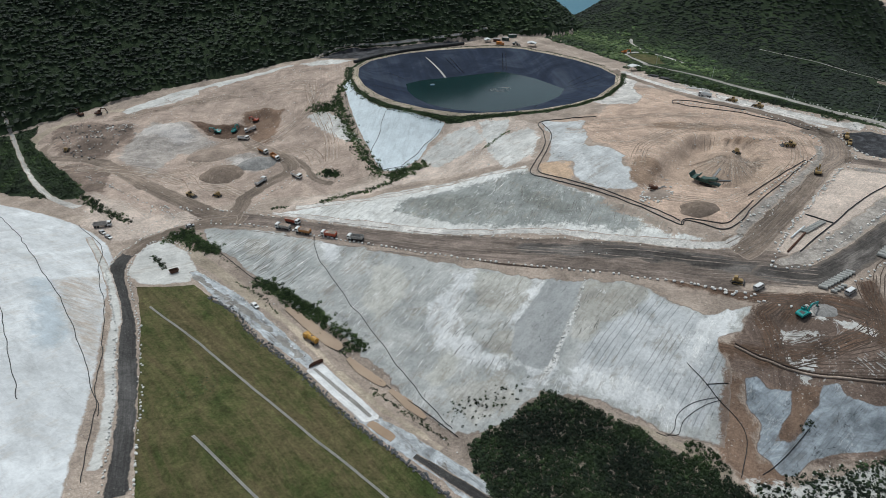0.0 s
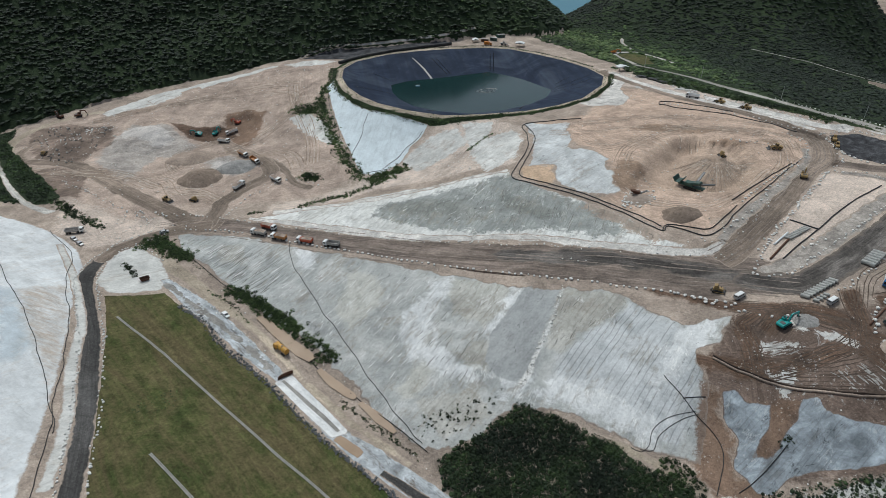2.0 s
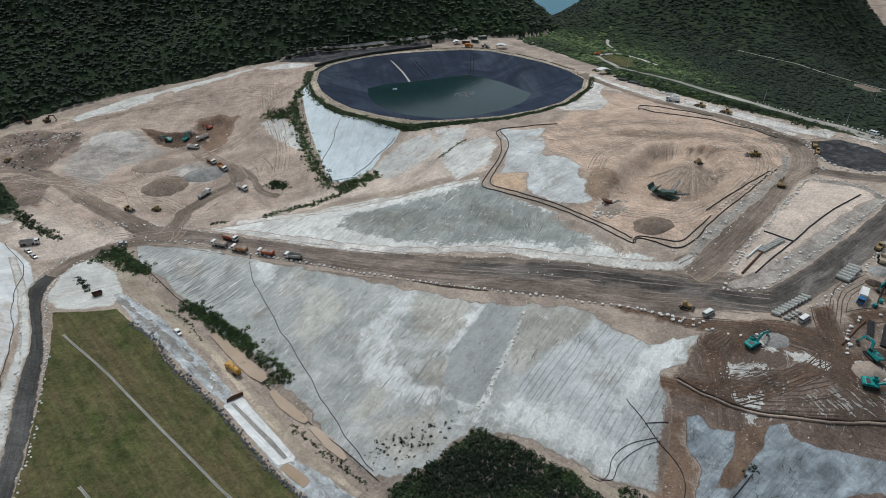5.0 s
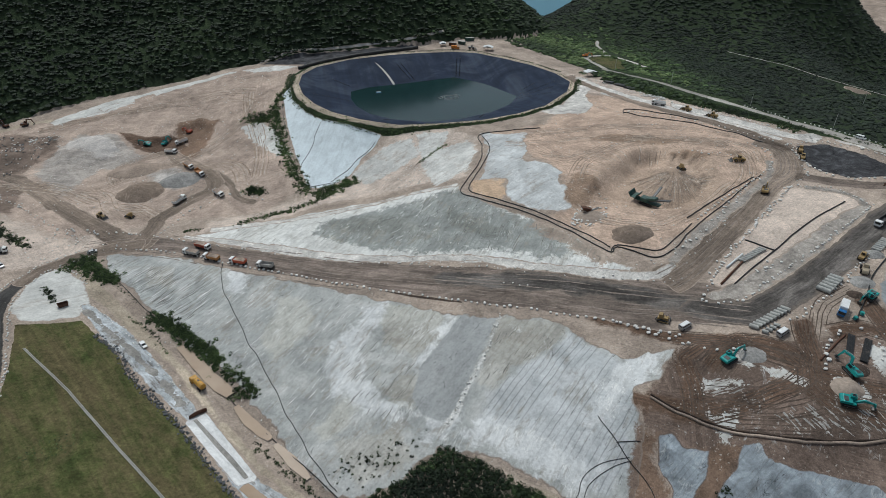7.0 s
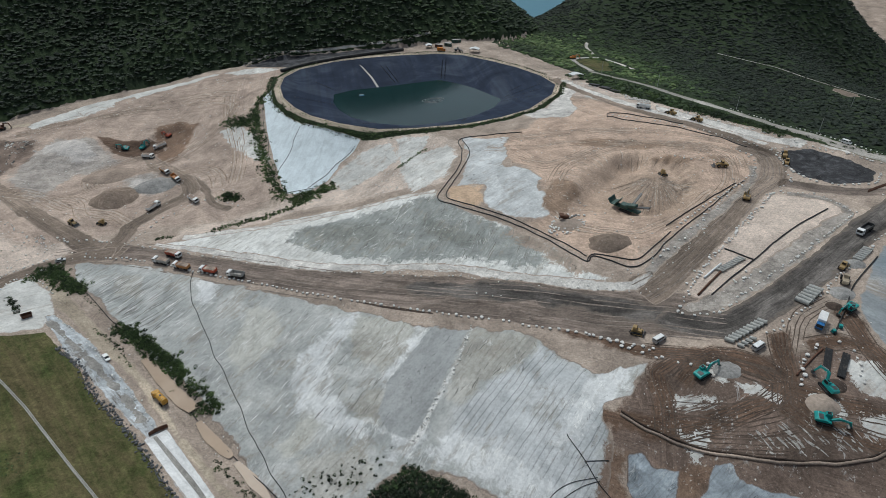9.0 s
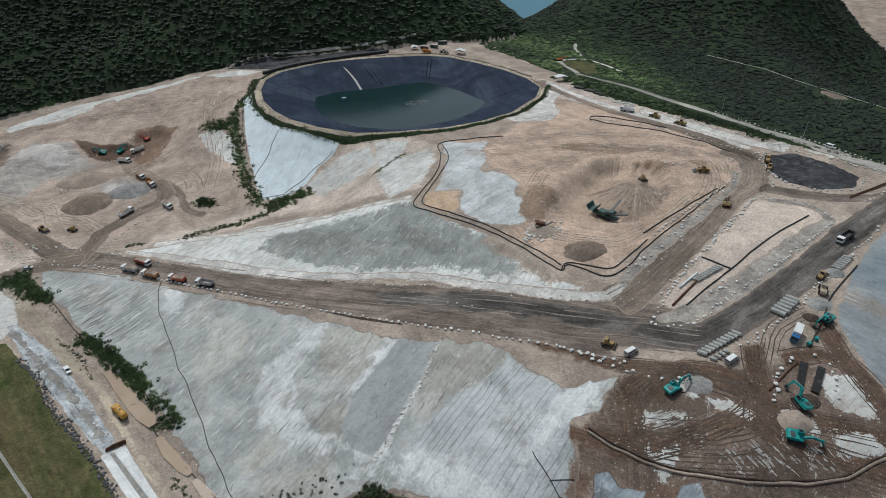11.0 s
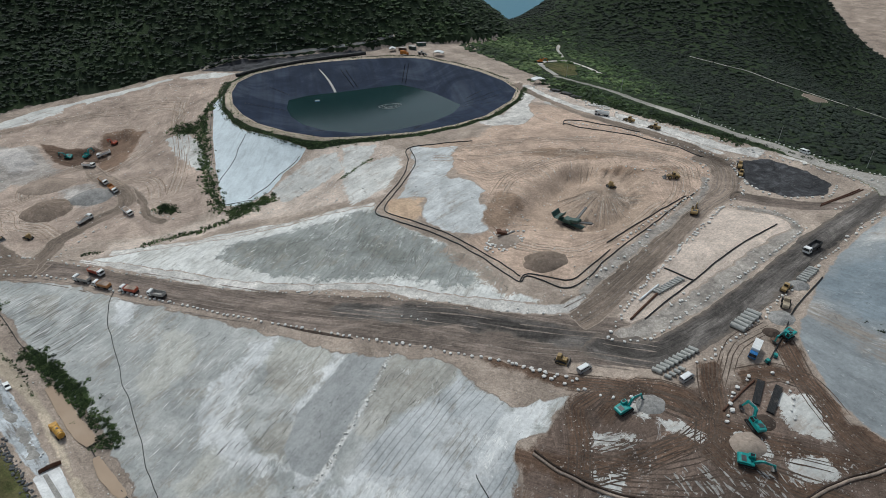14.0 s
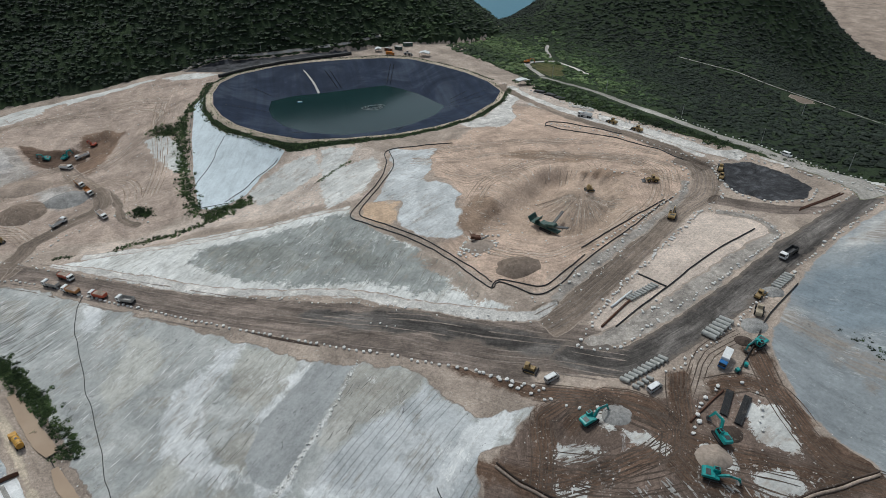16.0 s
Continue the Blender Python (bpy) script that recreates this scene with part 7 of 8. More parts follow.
put(excavator("red", "dusty red excavator on top of the dug face", dip=0.4), -133.4, 403, 150, 4)
heap(-131, 318, 13, 4.2, M["pile_soil"], "rough heap of brown soil on the mound", 0.95, 8)
heap(-146, 346, 15, 3.0, M["mound"], "low grey-brown heap dumped beside the ash", 0.7, 10)
heap(-113, 330, 12, 2.6, M["gravel_grey"], "pale grey gravel heap on the mound", 0.8, 9)
put(excavator("rusty", "dusty brown excavator with a raised arm on the mound's rim", reach=0.8, dip=-0.6), -268, 420, 150, 4)
put(excavator("rusty", "dusty brown excavator on the mound's far edge", reach=0.9, dip=-0.4), -254, 420, 20, 4)
# ---- the yard ----
put(excavator("teal", "teal excavator beside a heap of grey gravel", dip=0.4), 123.6, 157.6, 27, 4)
put(excavator("teal", "teal excavator working beside the black plate stacks", reach=0.95), 155.2, 149.5, 102, 4)
put(excavator("teal", "teal excavator scraping the red soil, arm stretched low", reach=1.05, dip=1.2), 149.6, 139.6, -18, 4)
put(excavator("teal", "teal excavator at the edge of the eastern slope", reach=0.85, dip=0.8), 178.6, 180.2, -150, 4)
put(box_truck("blue-cabbed box truck with a white cargo box in the yard"), 165.9, 174.1, -128, 5)
put(van("silver", "silver van with a white roof parked beside the concrete pipes"), 143.5, 166.3, 30, 4)
put(van("silver", "silver van parked beside the haul road"), 116.3, 174.5, 29, 4)
put(bulldozer("yellow", "dusty yellow bulldozer beside the haul road"), 110.4, 179.0, -30, 4)
put(dump_truck("steel", load=False, label="white-cabbed dump truck with a dark empty tipper on the black road"), 208.6, 222.6, -148, 7)
put(roller("dusty buff road roller parked beside the eastern slope"), 189.5, 202.5, 40, 4)
put(wheel_loader("buff", "dusty buff loader parked beside the gravel heaps", bucket=False), 185.8, 195.2, 60, 5)
heap(194.6, 204.2, 3.8, 1.5, M["gravel_grey"], "grey gravel heap beside the buff pipes", 0.8, 1)
heap(181.6, 188.8, 4.6, 1.3, M["gravel_grey"], "flat grey gravel heap at the foot of the eastern slope", 0.8, 2)
heap(175.3, 182.4, 2.8, 1.0, M["dark_soil"], "small dark soil heap beside the gravel", 0.8, 3)
heap(131.0, 158.6, 4.2, 1.6, M["gravel_grey"], "grey gravel heap under the excavator's bucket", 0.9, 4)
heap(151.8, 144.2, 4.8, 1.5, M["island"], "pale soil heap in the yard", 0.75, 5)
heap(112.6, 227, 8.6, 2.4, M["pile_soil"], "round heap of brown soil at the platform's corner", 0.75, 7)
heap(99.5, 244.6, 6.5, 1.7, M["island"], "pale rubble heaped round the crushing plant", 0.8, 11)
heap(158.8, 151.0, 3.6, 0.9, M["dark_soil"], "dark wet soil dug up beside the plate stacks", 0.8, 6)
for x, y, a in ((168.4, 170.5, 20), (171.6, 172.6, 70)):
    e = thing("pump", "small green pump set at the end of the black pipe", "pump", "pumps")
    part("skid", box(B(), (1.9, 1.1, 0.2), (0, 0, 0.2), 0.03), P["steel"], e)
    part("engine_cover", prism(B(), [(-0.8, 0.3), (0.5, 0.3), (0.5, 1.0), (0.2, 1.3), (-0.8, 1.25)], -0.45, 0.45), P["teal"], e)
    part("outlet", tube(B(), 0.16, (0.6, 0, 0.6), (1.3, 0, 0.6), 10), P["steel"], e)
    put(e, x, y, a, 2, 1)
# ---- the platform ----
screen = put(screener("dark green tracked screening machine in the hollow of the platform"), 129.2, 259.5, -52, 6)
screen.matrix_basis = screen.matrix_basis @ Matrix.Diagonal((1.55, 1.35, 1.25, 1))
put(wheel_loader("yellow", "dusty yellow wheel loader on the platform"), 179.9, 287, 175, 5)
put(bulldozer("yellow", "dusty brown bulldozer on the rim of the soil cone"), 150.3, 281.0, 34, 4)
put(excavator("yellow", "yellow excavator beside the ramp", reach=0.75, dip=0.4), 178.6, 255.6, 62, 4)
crusher = thing("crushing_plant", "rusty brown crushing plant half buried in stones", "crusher")
part("frame", box(box(B(), (5.2, 0.3, 0.35), (0, -1.1, 1.0), 0.03), (5.2, 0.3, 0.35), (0, 1.1, 1.0), 0.03), P["rusty"], crusher)
part("jaw_box", prism(B(), [(-0.9, 0.9), (0.9, 0.9), (1.2, 2.6), (-1.2, 2.6)], -0.95, 0.95), P["rusty"], crusher)
part("hopper", prism(B(), [(-2.6, 2.2), (-1.1, 2.0), (-0.8, 3.1), (-3.1, 3.3)], -1.2, 1.2), P["rusty"], crusher)
part("conveyor", prism(B(), [(0.8, 0.8), (4.6, 2.6), (4.6, 2.9), (0.8, 1.15)], -0.45, 0.45), P["steel"], crusher)
for x in (-2.3, 2.3):
    for y in (-1.1, 1.1):
        part("leg", box(B(), (0.25, 0.25, 1.0), (x, y, 0.5)), P["rusty"], crusher)
put(crusher, 98.8, 246.3, 7, 4)
# ---- the top road and the pad ----
put(dump_truck("white", load=False, label="pale dump truck parked beside the valley wood"), 169.7, 374.3, 150, 7)
put(wheel_loader("yellow", "dusty yellow loader parked beside the top road"), 181.9, 362.1, 122, 5)
put(wheel_loader("yellow", "dusty brown loader parked beside the top road"), 191.9, 348.7, 125, 5)
put(wheel_loader("yellow", "yellow-brown loader on the black pad", bucket=False), 215.6, 297, 63, 5)
put(roller("grey road roller on the black pad"), 212.6, 289.0, 63, 4)
put(van("white", "white and blue van on the valley road"), 250.5, 306, -65, 4)
put(canopy("white-roofed open shelter at the corner of the basin"), 142.7, 442.8, 20, 6, 4)
for x, y, a, n_ in ((151, 423, -42, 4), (157, 416.5, -40, 3), (162, 410, -44, 3)):
    st = thing("membrane_stack", "flat stack of folded black membrane beside the wood", "membrane stack", "membrane stacks")
    for k in range(n_):
        part("fold", box(B(), (7.5 - 0.4 * k, 4.2 - 0.3 * k, 0.3), (0.15 * k, 0.1 * (-1) ** k, 0.18 + 0.29 * k), 0.08), M["black_pipe"], st)
    put(st, x, y, a, 6, 4)
put(excavator("orange", "orange excavator at the edge of the valley clearing", dip=0.6), 158, 523, 20, 4)
# ---- behind the basin ----
put(box_truck("orange truck parked behind the basin", "orange", "orange"), 49, 520.0, -5, 5)
put(container("dark red site cabin behind the basin", "rusty"), 47.1, 531, -20, 5)
put(container("dark green site cabin behind the basin", "darkgreen"), 55.0, 535, -28, 5)
put(container("dark green site cabin behind the basin", "darkgreen", (8, 2.6, 2.5)), 62, 545, 30, 5)
put(canopy("small white tent behind the basin", 4.5, 4.0, 2.2), 39, 531, 5, 4)
put(canopy("white-roofed shelter beside the wood", 7, 5, 2.8), 76, 519.5, -16, 5)
put(wheel_loader("grey", "small grey loader behind the basin"), 63, 521.5, -10, 5)
# ---- poles along the valley road ----
def utility_pole(x, y, h):
    e = thing("utility_pole", "thin grey utility pole with a short crossarm beside the wood", "utility pole", "utility poles")
    part("pole", tube(B(), 0.16, (0, 0, -0.3), (0, 0, h), 8, 0.1), P["pipe"], e)
    part("crossarm", box(B(), (0.12, 1.8, 0.12), (0, 0, h - 0.6)), P["steel"], e)
    e.matrix_basis = pose(x, y, height(x, y), 0, 0, 60)


for x, y in ((168, 469), (196, 428), (224, 370), (247, 324), (266, 284), (300, 380), (-50, 516)):
    utility_pole(x, y, 8.5)
# ---- at the western junction ----
put(dump_truck("grey", "white", False, "white truck with a dark tipper at the road junction"), -172.8, 257.7, 19, 6)
put(car("silver", "pale blue-grey car parked beside the western slope"), -169.2, 250.5, -34, 3)
put(car("silver", "pale grey car parked beside the western slope"), -164.2, 246.3, -31, 3)
put(car("silver", "light grey car at the road junction"), -128.1, 257.3, 27, 3)
put(car("white", "white car parked on the concrete apron"), -78.8, 194.6, -43, 3)
put(tanker("amber-yellow water tanker beside the muddy ditch"), -51.9, 175.6, 139, 6)
skip = thing("skip", "rusty brown steel skip on the pale gravel", "skip")
bm = prism(B(), [(-2.0, 1.5), (-1.5, 0.05), (1.5, 0.05), (2.0, 1.5), (1.88, 1.5), (1.42, 0.15), (-1.42, 0.15), (-1.88, 1.5)], -0.9, 0.9)
part("tub", bm, P["rusty"], skip)
for y in (-0.93, 0.93):
    part("side_wall", prism(B(), [(-2.0, 1.5), (-1.5, 0.05), (1.5, 0.05), (2.0, 1.5)], y - 0.03, y + 0.03), P["rusty"], skip)
put(skip, -121.7, 218.6, 41, 3)


# ---- cables, hoses and drains laid on the ground ----
def cable(name, line, r, mat, label, category, wiggle=0.5, lift=0.0, seed=0, step=2.0, sides=6):
    """A pipe or hose that follows the ground; a hose bends."""
    pts = along(curved(line, 1.0, 1.2)[0] if name.startswith("drain") else line, min(step, 1.0) if name.startswith("drain") else step)
    rng = np.random.default_rng(seed + 3)
    v, f = [], []
    xy = np.array([p[:2] for p in pts])
    xy[1:-1] += np.stack([fbm(xy[1:-1, 0], xy[1:-1, 1], 9, 2, seed + 4), fbm(xy[1:-1, 0], xy[1:-1, 1], 9, 2, seed + 5)], 1) * wiggle
    z = np.array([height(a, b) for a, b in xy]) + r * 0.8 + 0.05 + lift
    t = np.gradient(xy, axis=0)
    t /= np.maximum(np.hypot(t[:, 0], t[:, 1]), 1e-6)[:, None]
    for i in range(len(xy)):
        for k in range(sides):
            a = 2 * math.pi * k / sides
            v.append((xy[i, 0] - t[i, 1] * math.cos(a) * r, xy[i, 1] + t[i, 0] * math.cos(a) * r, z[i] + math.sin(a) * r))
    for i in range(len(xy) - 1):
        for k in range(sides):
            q = (k + 1) % sides
            f.append((i * sides + k, i * sides + q, (i + 1) * sides + q, (i + 1) * sides + k))
    f += [tuple(range(sides))[::-1], tuple(range((len(xy) - 1) * sides, len(xy) * sides))]
    return tagged(mesh_object(name, v, f, mat), label, category)


BP = M["black_pipe"]
cable("drain_hose", [(-62, 243), (-58.7, 229.5), (-44.8, 205), (-30.3, 183), (-17.6, 162), (-4.7, 143), (3.1, 134)], 0.12, BP, "thin black hose running down the lined slope", "hose", 0.8)
cable("drain_hose", [(-105.6, 234.4), (-90.8, 220.4), (-68, 199.3), (-48, 179.6), (-30.3, 161.7), (-8.6, 143), (4.9, 131)], 0.15, BP, "black pipe along the foot of the lined slope", "hose", 0.5, seed=2)
cable("drain_hose", [(81.8, 145.2), (87.6, 133), (92.7, 121.4), (86.9, 108.4)], 0.13, BP, "black hose down the torn slope", "hose", 0.4, seed=3)
cable("drain_hose", [(85.3, 136.8), (91.7, 135.8)], 0.14, BP, "short black branch hose", "hose", 0.4, seed=4)
cable("drain_hose", [(67.5, 125.5), (70, 123.5), (73, 125.5), (75, 129.5), (80, 132), (88.2, 132.6)], 0.1, BP, "looped black branch hose", "hose", 0.4, seed=5)
cable("drain_hose", [(70, 124.5), (73.6, 124), (76, 127.5), (80, 129.8), (84, 131), (88.6, 131.6)], 0.1, BP, "looped black branch hose", "hose", 0.6, seed=6)
cable("drain_hose", [(92.9, 108.5), (101, 113), (110, 119.5)], 0.14, BP, "black hose across the lower slope", "hose", 0.5, seed=7)
for line in ([(-228, 264), (-199, 236.5), (-169, 204), (-150.6, 184), (-132, 161), (-115, 138.6), (-107, 125.5)], [(-186, 260), (-178, 251), (-162, 236), (-152, 214), (-136, 187), (-120.7, 154), (-108, 125), (-98, 100)],
             [(-177, 189), (-161, 168), (-145, 147), (-131, 127.6)]):
    cable("drain_hose", line, 0.13, BP, "thin black hose on the white western slope", "hose", 0.9, seed=len(line))
BERM_IN = [(59, 336), (62, 320.6), (58.3, 303), (52.7, 289), (49, 277), (54, 270.5), (67, 261.5), (81, 249.5), (90.7, 237), (98.6, 226.5), (102.3, 220.7)]
cable("drain_pipe", [p[:2] for p in BERM], 0.24, BP, "black plastic drain pipe round the platform", "pipe", 0.5, step=3)
cable("drain_pipe", BERM_IN, 0.22, BP, "second black drain pipe inside the first", "pipe", 0.5, step=3, seed=3)
cable("drain_pipe", [(102, 217.5), (105.3, 221), (118, 216), (125, 219), (138, 232)], 0.22, BP, "inner black drain pipe at the platform's corner", "pipe", 0.3, step=3, seed=4)
cable("drain_pipe", [(138, 237), (158, 253.7), (181, 271)], 0.25, BP, "black drain pipe between boulders", "pipe", 0.4, step=3, seed=5)
cable("drain_pipe", [(144.7, 361.6), (154, 354), (176, 341), (192, 326), (203, 310)], 0.25, BP, "black drain pipe along the back of the platform", "pipe", 0.5, step=3, seed=6)
cable("drain_pipe", [(144, 359), (149, 367), (170, 356), (183, 345)], 0.25, BP, "second black drain pipe at the back of the platform", "pipe", 0.5, step=3, seed=7)
cable("drain_pipe", [(139.7, 193.2), (161.6, 210.6), (184, 228.7), (206, 242.6)], 0.28, BP, "black pipe across the pipe yard", "pipe", 0.3, step=3, seed=8)
cable("drain_pipe", [(154.3, 218.9), (161.6, 210.6)], 0.28, BP, "short black pipe across the pipe yard", "pipe", 0.2, seed=9)
cable("drain_pipe", [(228.4, 253), (251.6, 263.4)], 0.3, P["rusty"], "rusty pipe beside the black pad", "pipe", 0.2, seed=10)
cable("drain_pipe", [(229.5, 254.5), (251, 264.5)], 0.3, P["rusty"], "rusty pipe beside the black pad", "pipe", 0.2, seed=11)
cable("white_pipe", [(140.6, 202.5), (149.3, 209.7)], 0.45, P["canvas"], "long white plastic pipe in the pipe yard", "pipe", 0.05, seed=16)
cable("drain_pipe", [(135.4, 193.9), (150, 207.5)], 0.4, P["rusty"], "long rusty steel pipe in the pipe yard", "pipe", 0.05, seed=12)
cable("drain_pipe", [(204, 207), (188.3, 193.5), (179.7, 183), (168, 169.3)], 0.22, BP, "black pipe along the foot of the eastern slope", "pipe", 0.3, 0.15, seed=13)
cable("drain_pipe", [(162, 164.4), (156, 160), (149.5, 154.7)], 0.3, P["rusty"], "dark rusty gutter beside the yard boulders", "pipe", 0.3, seed=14)
YARD_EDGE = [(97, 147.5), (103, 142), (110, 137.5), (120, 133.3), (133, 129), (147, 127.8), (158, 129), (172, 134), (190, 138)]
cable("earth_berm", YARD_EDGE, 0.42, M["mound"], "low brown earth berm at the lower edge of the yard", "berm", 0.5, -0.15, seed=15, sides=8)
cable("drain_pipe", [(x + 0.45, y + 0.9) for x, y in YARD_EDGE], 0.3, M["dark_soil"], "dark muddy drain inside the berm of the yard", "drain", 0.5, -0.1, seed=15)
for line in ([(-70, 413), (-59, 370), (-44, 322), (-34, 309)], [(-37, 368), (-43, 330), (-48, 322)], [(-20, 313), (-34, 310)], [(-2, 345), (-13, 328), (-24, 314)]):
    cable("drain_hose", line, 0.14, BP, "thin black hose lying on the pale membrane", "hose", 1.2, seed=20 + len(line))
cable("black_membrane_roll", [(-70, 470), (-50, 489), (-15, 508), (18, 524)], 1.5, M["black_pipe"], "long black membrane-covered bank behind the basin", "membrane", 0.8, -0.4, step=3, sides=8)


def channel(name, line, w, label):
    """A shallow concrete gutter with two kerbs."""
    for side in (-1, 1):
        off = []
        p = np.array(line, float)
        t = np.gradient(p, axis=0)
        t /= np.hypot(t[:, 0], t[:, 1])[:, None]
        off = [(a - s_[1] * side * w / 2, b + s_[0] * side * w / 2) for (a, b), s_ in zip(p, t)]
        cable("kerb", off, 0.13, P["pipe"], "", "", 0.0, 0.1, sides=4, step=1.0).parent = chan
    sheet_ = strip(name + "_bed", line, w, M["track_grey"], 0.16, "grey concrete bed of the field gutter", "gutter")
    return sheet_


for line in ([(-119.4, 189.2), (-93, 169), (-65.2, 145), (-40, 124), (-19, 107.7), (-6, 97)], [(-75.4, 119), (-52.5, 100.6), (-44, 94)]):
    chan = thing("field_gutter", "straight concrete gutter across the grass field", "gutter", "field gutters")
    channel("field_gutter", line, 0.6, "")
# weir across the service road's channel
weir = thing("weir_gate", "dark rusty curved weir boards across the concrete channel", "weir")
for k in range(5):
    a = radians(-36 + 18 * k)
    part("board", box(B(), (0.25, 1.5, 1.6), (math.cos(a) * 1.2, math.sin(a) * 4.0, 0.8), 0.03, Matrix.Rotation(a * 0.5, 4, "Z")), P["rusty"], weir)
weir.matrix_basis = ground_pose(-47, 162, 135, 3)


# ---- concrete pipes, plates, floats ----
def pipe_template(length, r, label, group):
    bm = B()
    n = 14
    for k in range(n):
        a0, a1 = 2 * math.pi * k / n, 2 * math.pi * (k + 1) / n
        q = [[bm.verts.new((x, rr * math.cos(a), rr * math.sin(a) + r)) for x in (-length / 2, length / 2) for rr in (r, r * 0.8)] for a in (a0, a1)]
        bm.faces.new((q[0][0], q[0][2], q[1][2], q[1][0]))
        bm.faces.new((q[0][1], q[1][1], q[1][3], q[0][3]))
        bm.faces.new((q[0][0], q[1][0], q[1][1], q[0][1]))
        bm.faces.new((q[0][2], q[0][3], q[1][3], q[1][2]))
    bmesh.ops.remove_doubles(bm, verts=bm.verts, dist=0.001)
    bmesh.ops.recalc_face_normals(bm, faces=bm.faces)
    ob = part("concrete_pipe", bm, P["pipe"], None)
    return tagged(ob, label, "concrete pipe", group)


def pipe_row(a, b, n, length, r, heading, label):
    """Concrete pipes lying side by side from a to b."""
    first = pipe_template(length, r, label, "concrete pipes")
    for i in range(n):
        u = i / max(1, n - 1)
        m = ground_pose(a[0] + (b[0] - a[0]) * u, a[1] + (b[1] - a[1]) * u, heading + random.uniform(-4, 4), length * 0.8, 1.0)
        if i == 0:
            first.matrix_basis = m
        else:
            copy_thing(first, m)


pipe_row((136.4, 170.2), (149.3, 177.0), 10, 2.9, 0.68, -44, "grey concrete pipe in a row beside the black road")
pipe_row((138.6, 167.4), (143.4, 169.9), 4, 1.9, 0.58, -44, "short grey concrete pipe in front of the long row")
pipe_row((165.4, 184.4), (173.4, 190.9), 6, 4.4, 0.82, -46, "large grey concrete pipe in a row by the yard's gravel")
pipe_row((147.4, 205.6), (157.6, 211.8), 10, 2.7, 0.5, -48, "pale concrete pipe in a row in the pipe yard")
pipe_row((196.6, 206.4), (203.2, 211.4), 7, 3.2, 0.52, -44, "buff concrete pipe stacked beside the eastern slope")
for (x0, y0), (x1, y1), n in (((159.1, 156.7), (163.7, 164), 3), ((161.8, 153.8), (167.8, 161.8), 4)):
    st = thing("plate_stack", "stack of black ribbed plastic plates on the yard", "plate stack", "plate stacks")
    ln = math.hypot(x1 - x0, y1 - y0) * 1.05
    for k in range(n):
        for q in range(3):
            bm = box(B(), (ln, 0.62, 0.14), (0, (q - 1) * 0.66, 0.1 + k * 0.16), 0.02)
            part("plate", bm, BP, st)
    for x in (-ln * 0.35, ln * 0.35):
        part("bearer", box(B(), (0.2, 2.3, 0.16), (x, 0, -0.03)), P["rusty"], st)
    st.matrix_basis = ground_pose((x0 + x1) / 2, (y0 + y1) / 2, math.degrees(math.atan2(y1 - y0, x1 - x0)), 6, 2)

raft = thing("raft", "small pale raft floating on the basin", "raft")
part("deck", box(B(), (3.0, 1.8, 0.25), (0, 0, 0.3), 0.04), P["silver"], raft)
for y in (-0.8, 0.8):
    part("float", tube(B(), 0.25, (-1.6, y, 0.1), (1.6, y, 0.1), 10), P["blue"], raft)
raft.matrix_basis = pose(-8, 440, WATER_Z, 0, 0, 15)
boom = thing("float_boom", "loose loop of thin dark floating hose on the basin", "floating hose")
for k in range(3):
    pts = [(math.cos(a) * (7.5 - k * 1.3) + 1.5 * math.sin(2 * a + k), math.sin(a) * (4.5 - k) + k, 0.05) for a in np.linspace(0, 6.28 * 0.93, 26)]
    bm = B()
    for a, b in zip(pts[:-1], pts[1:]):
        tube(bm, 0.12, a, b, 5)
    part("hose", bm, P["grey"], boom)
boom.matrix_basis = pose(43, 428, WATER_Z, 0, 0, 20)
strip("liner_chute", [(-14, 491), (-11.5, 487), (-4, 473), (2, 458)], [0.7, 1.1, 1.5, 1.7], P["grey"], 0.12, "white sheet chute down the liner", "chute")

# ballast bags on the liner, in rows down its slopes
bag_v, bag_f = [], []


def bag_row(a, b, n, s_=0.36):
    for i in range(n):
        u = (i + 0.5) / n
        x, y = a[0] + (b[0] - a[0]) * u, a[1] + (b[1] - a[1]) * u
        z = height(x, y) + 0.2
        k = len(bag_v)
        for dx, dy, dz in ((-1, -0.6, 0), (1, -0.6, 0), (1, 0.6, 0), (-1, 0.6, 0), (-0.7, -0.4, 0.7), (0.7, -0.4, 0.7), (0.7, 0.4, 0.7), (-0.7, 0.4, 0.7)):
            bag_v.append((x + dx * s_, y + dy * s_, z + dz * s_))
        bag_f.extend(tuple(k + q for q in f) for f in ((4, 5, 6, 7), (0, 1, 5, 4), (1, 2, 6, 5), (2, 3, 7, 6), (3, 0, 4, 7)))


for a, b, n in (((2.4, 491), (14.4, 466), 20), ((5.8, 492), (16.8, 467), 20), ((50, 505), (48.4, 477), 18), ((52.7, 505), (51, 476), 18), ((-43.6, 456), (-28.8, 449), 12), ((94, 438), (105, 445), 8), ((-50, 415), (-24, 420), 14), ((92, 432), (118, 440), 16), ((92, 428), (119, 432), 16), ((88, 424), (112, 418), 12), ((60, 377), (64, 390), 8), ((0, 374), (6, 386), 8)):
    bag_row(a, b, n)
tagged(mesh_object("ballast_bags", bag_v, bag_f, BP, smooth=False), "rows of black ballast bags on the liner", "ballast bags", kind="stuff")


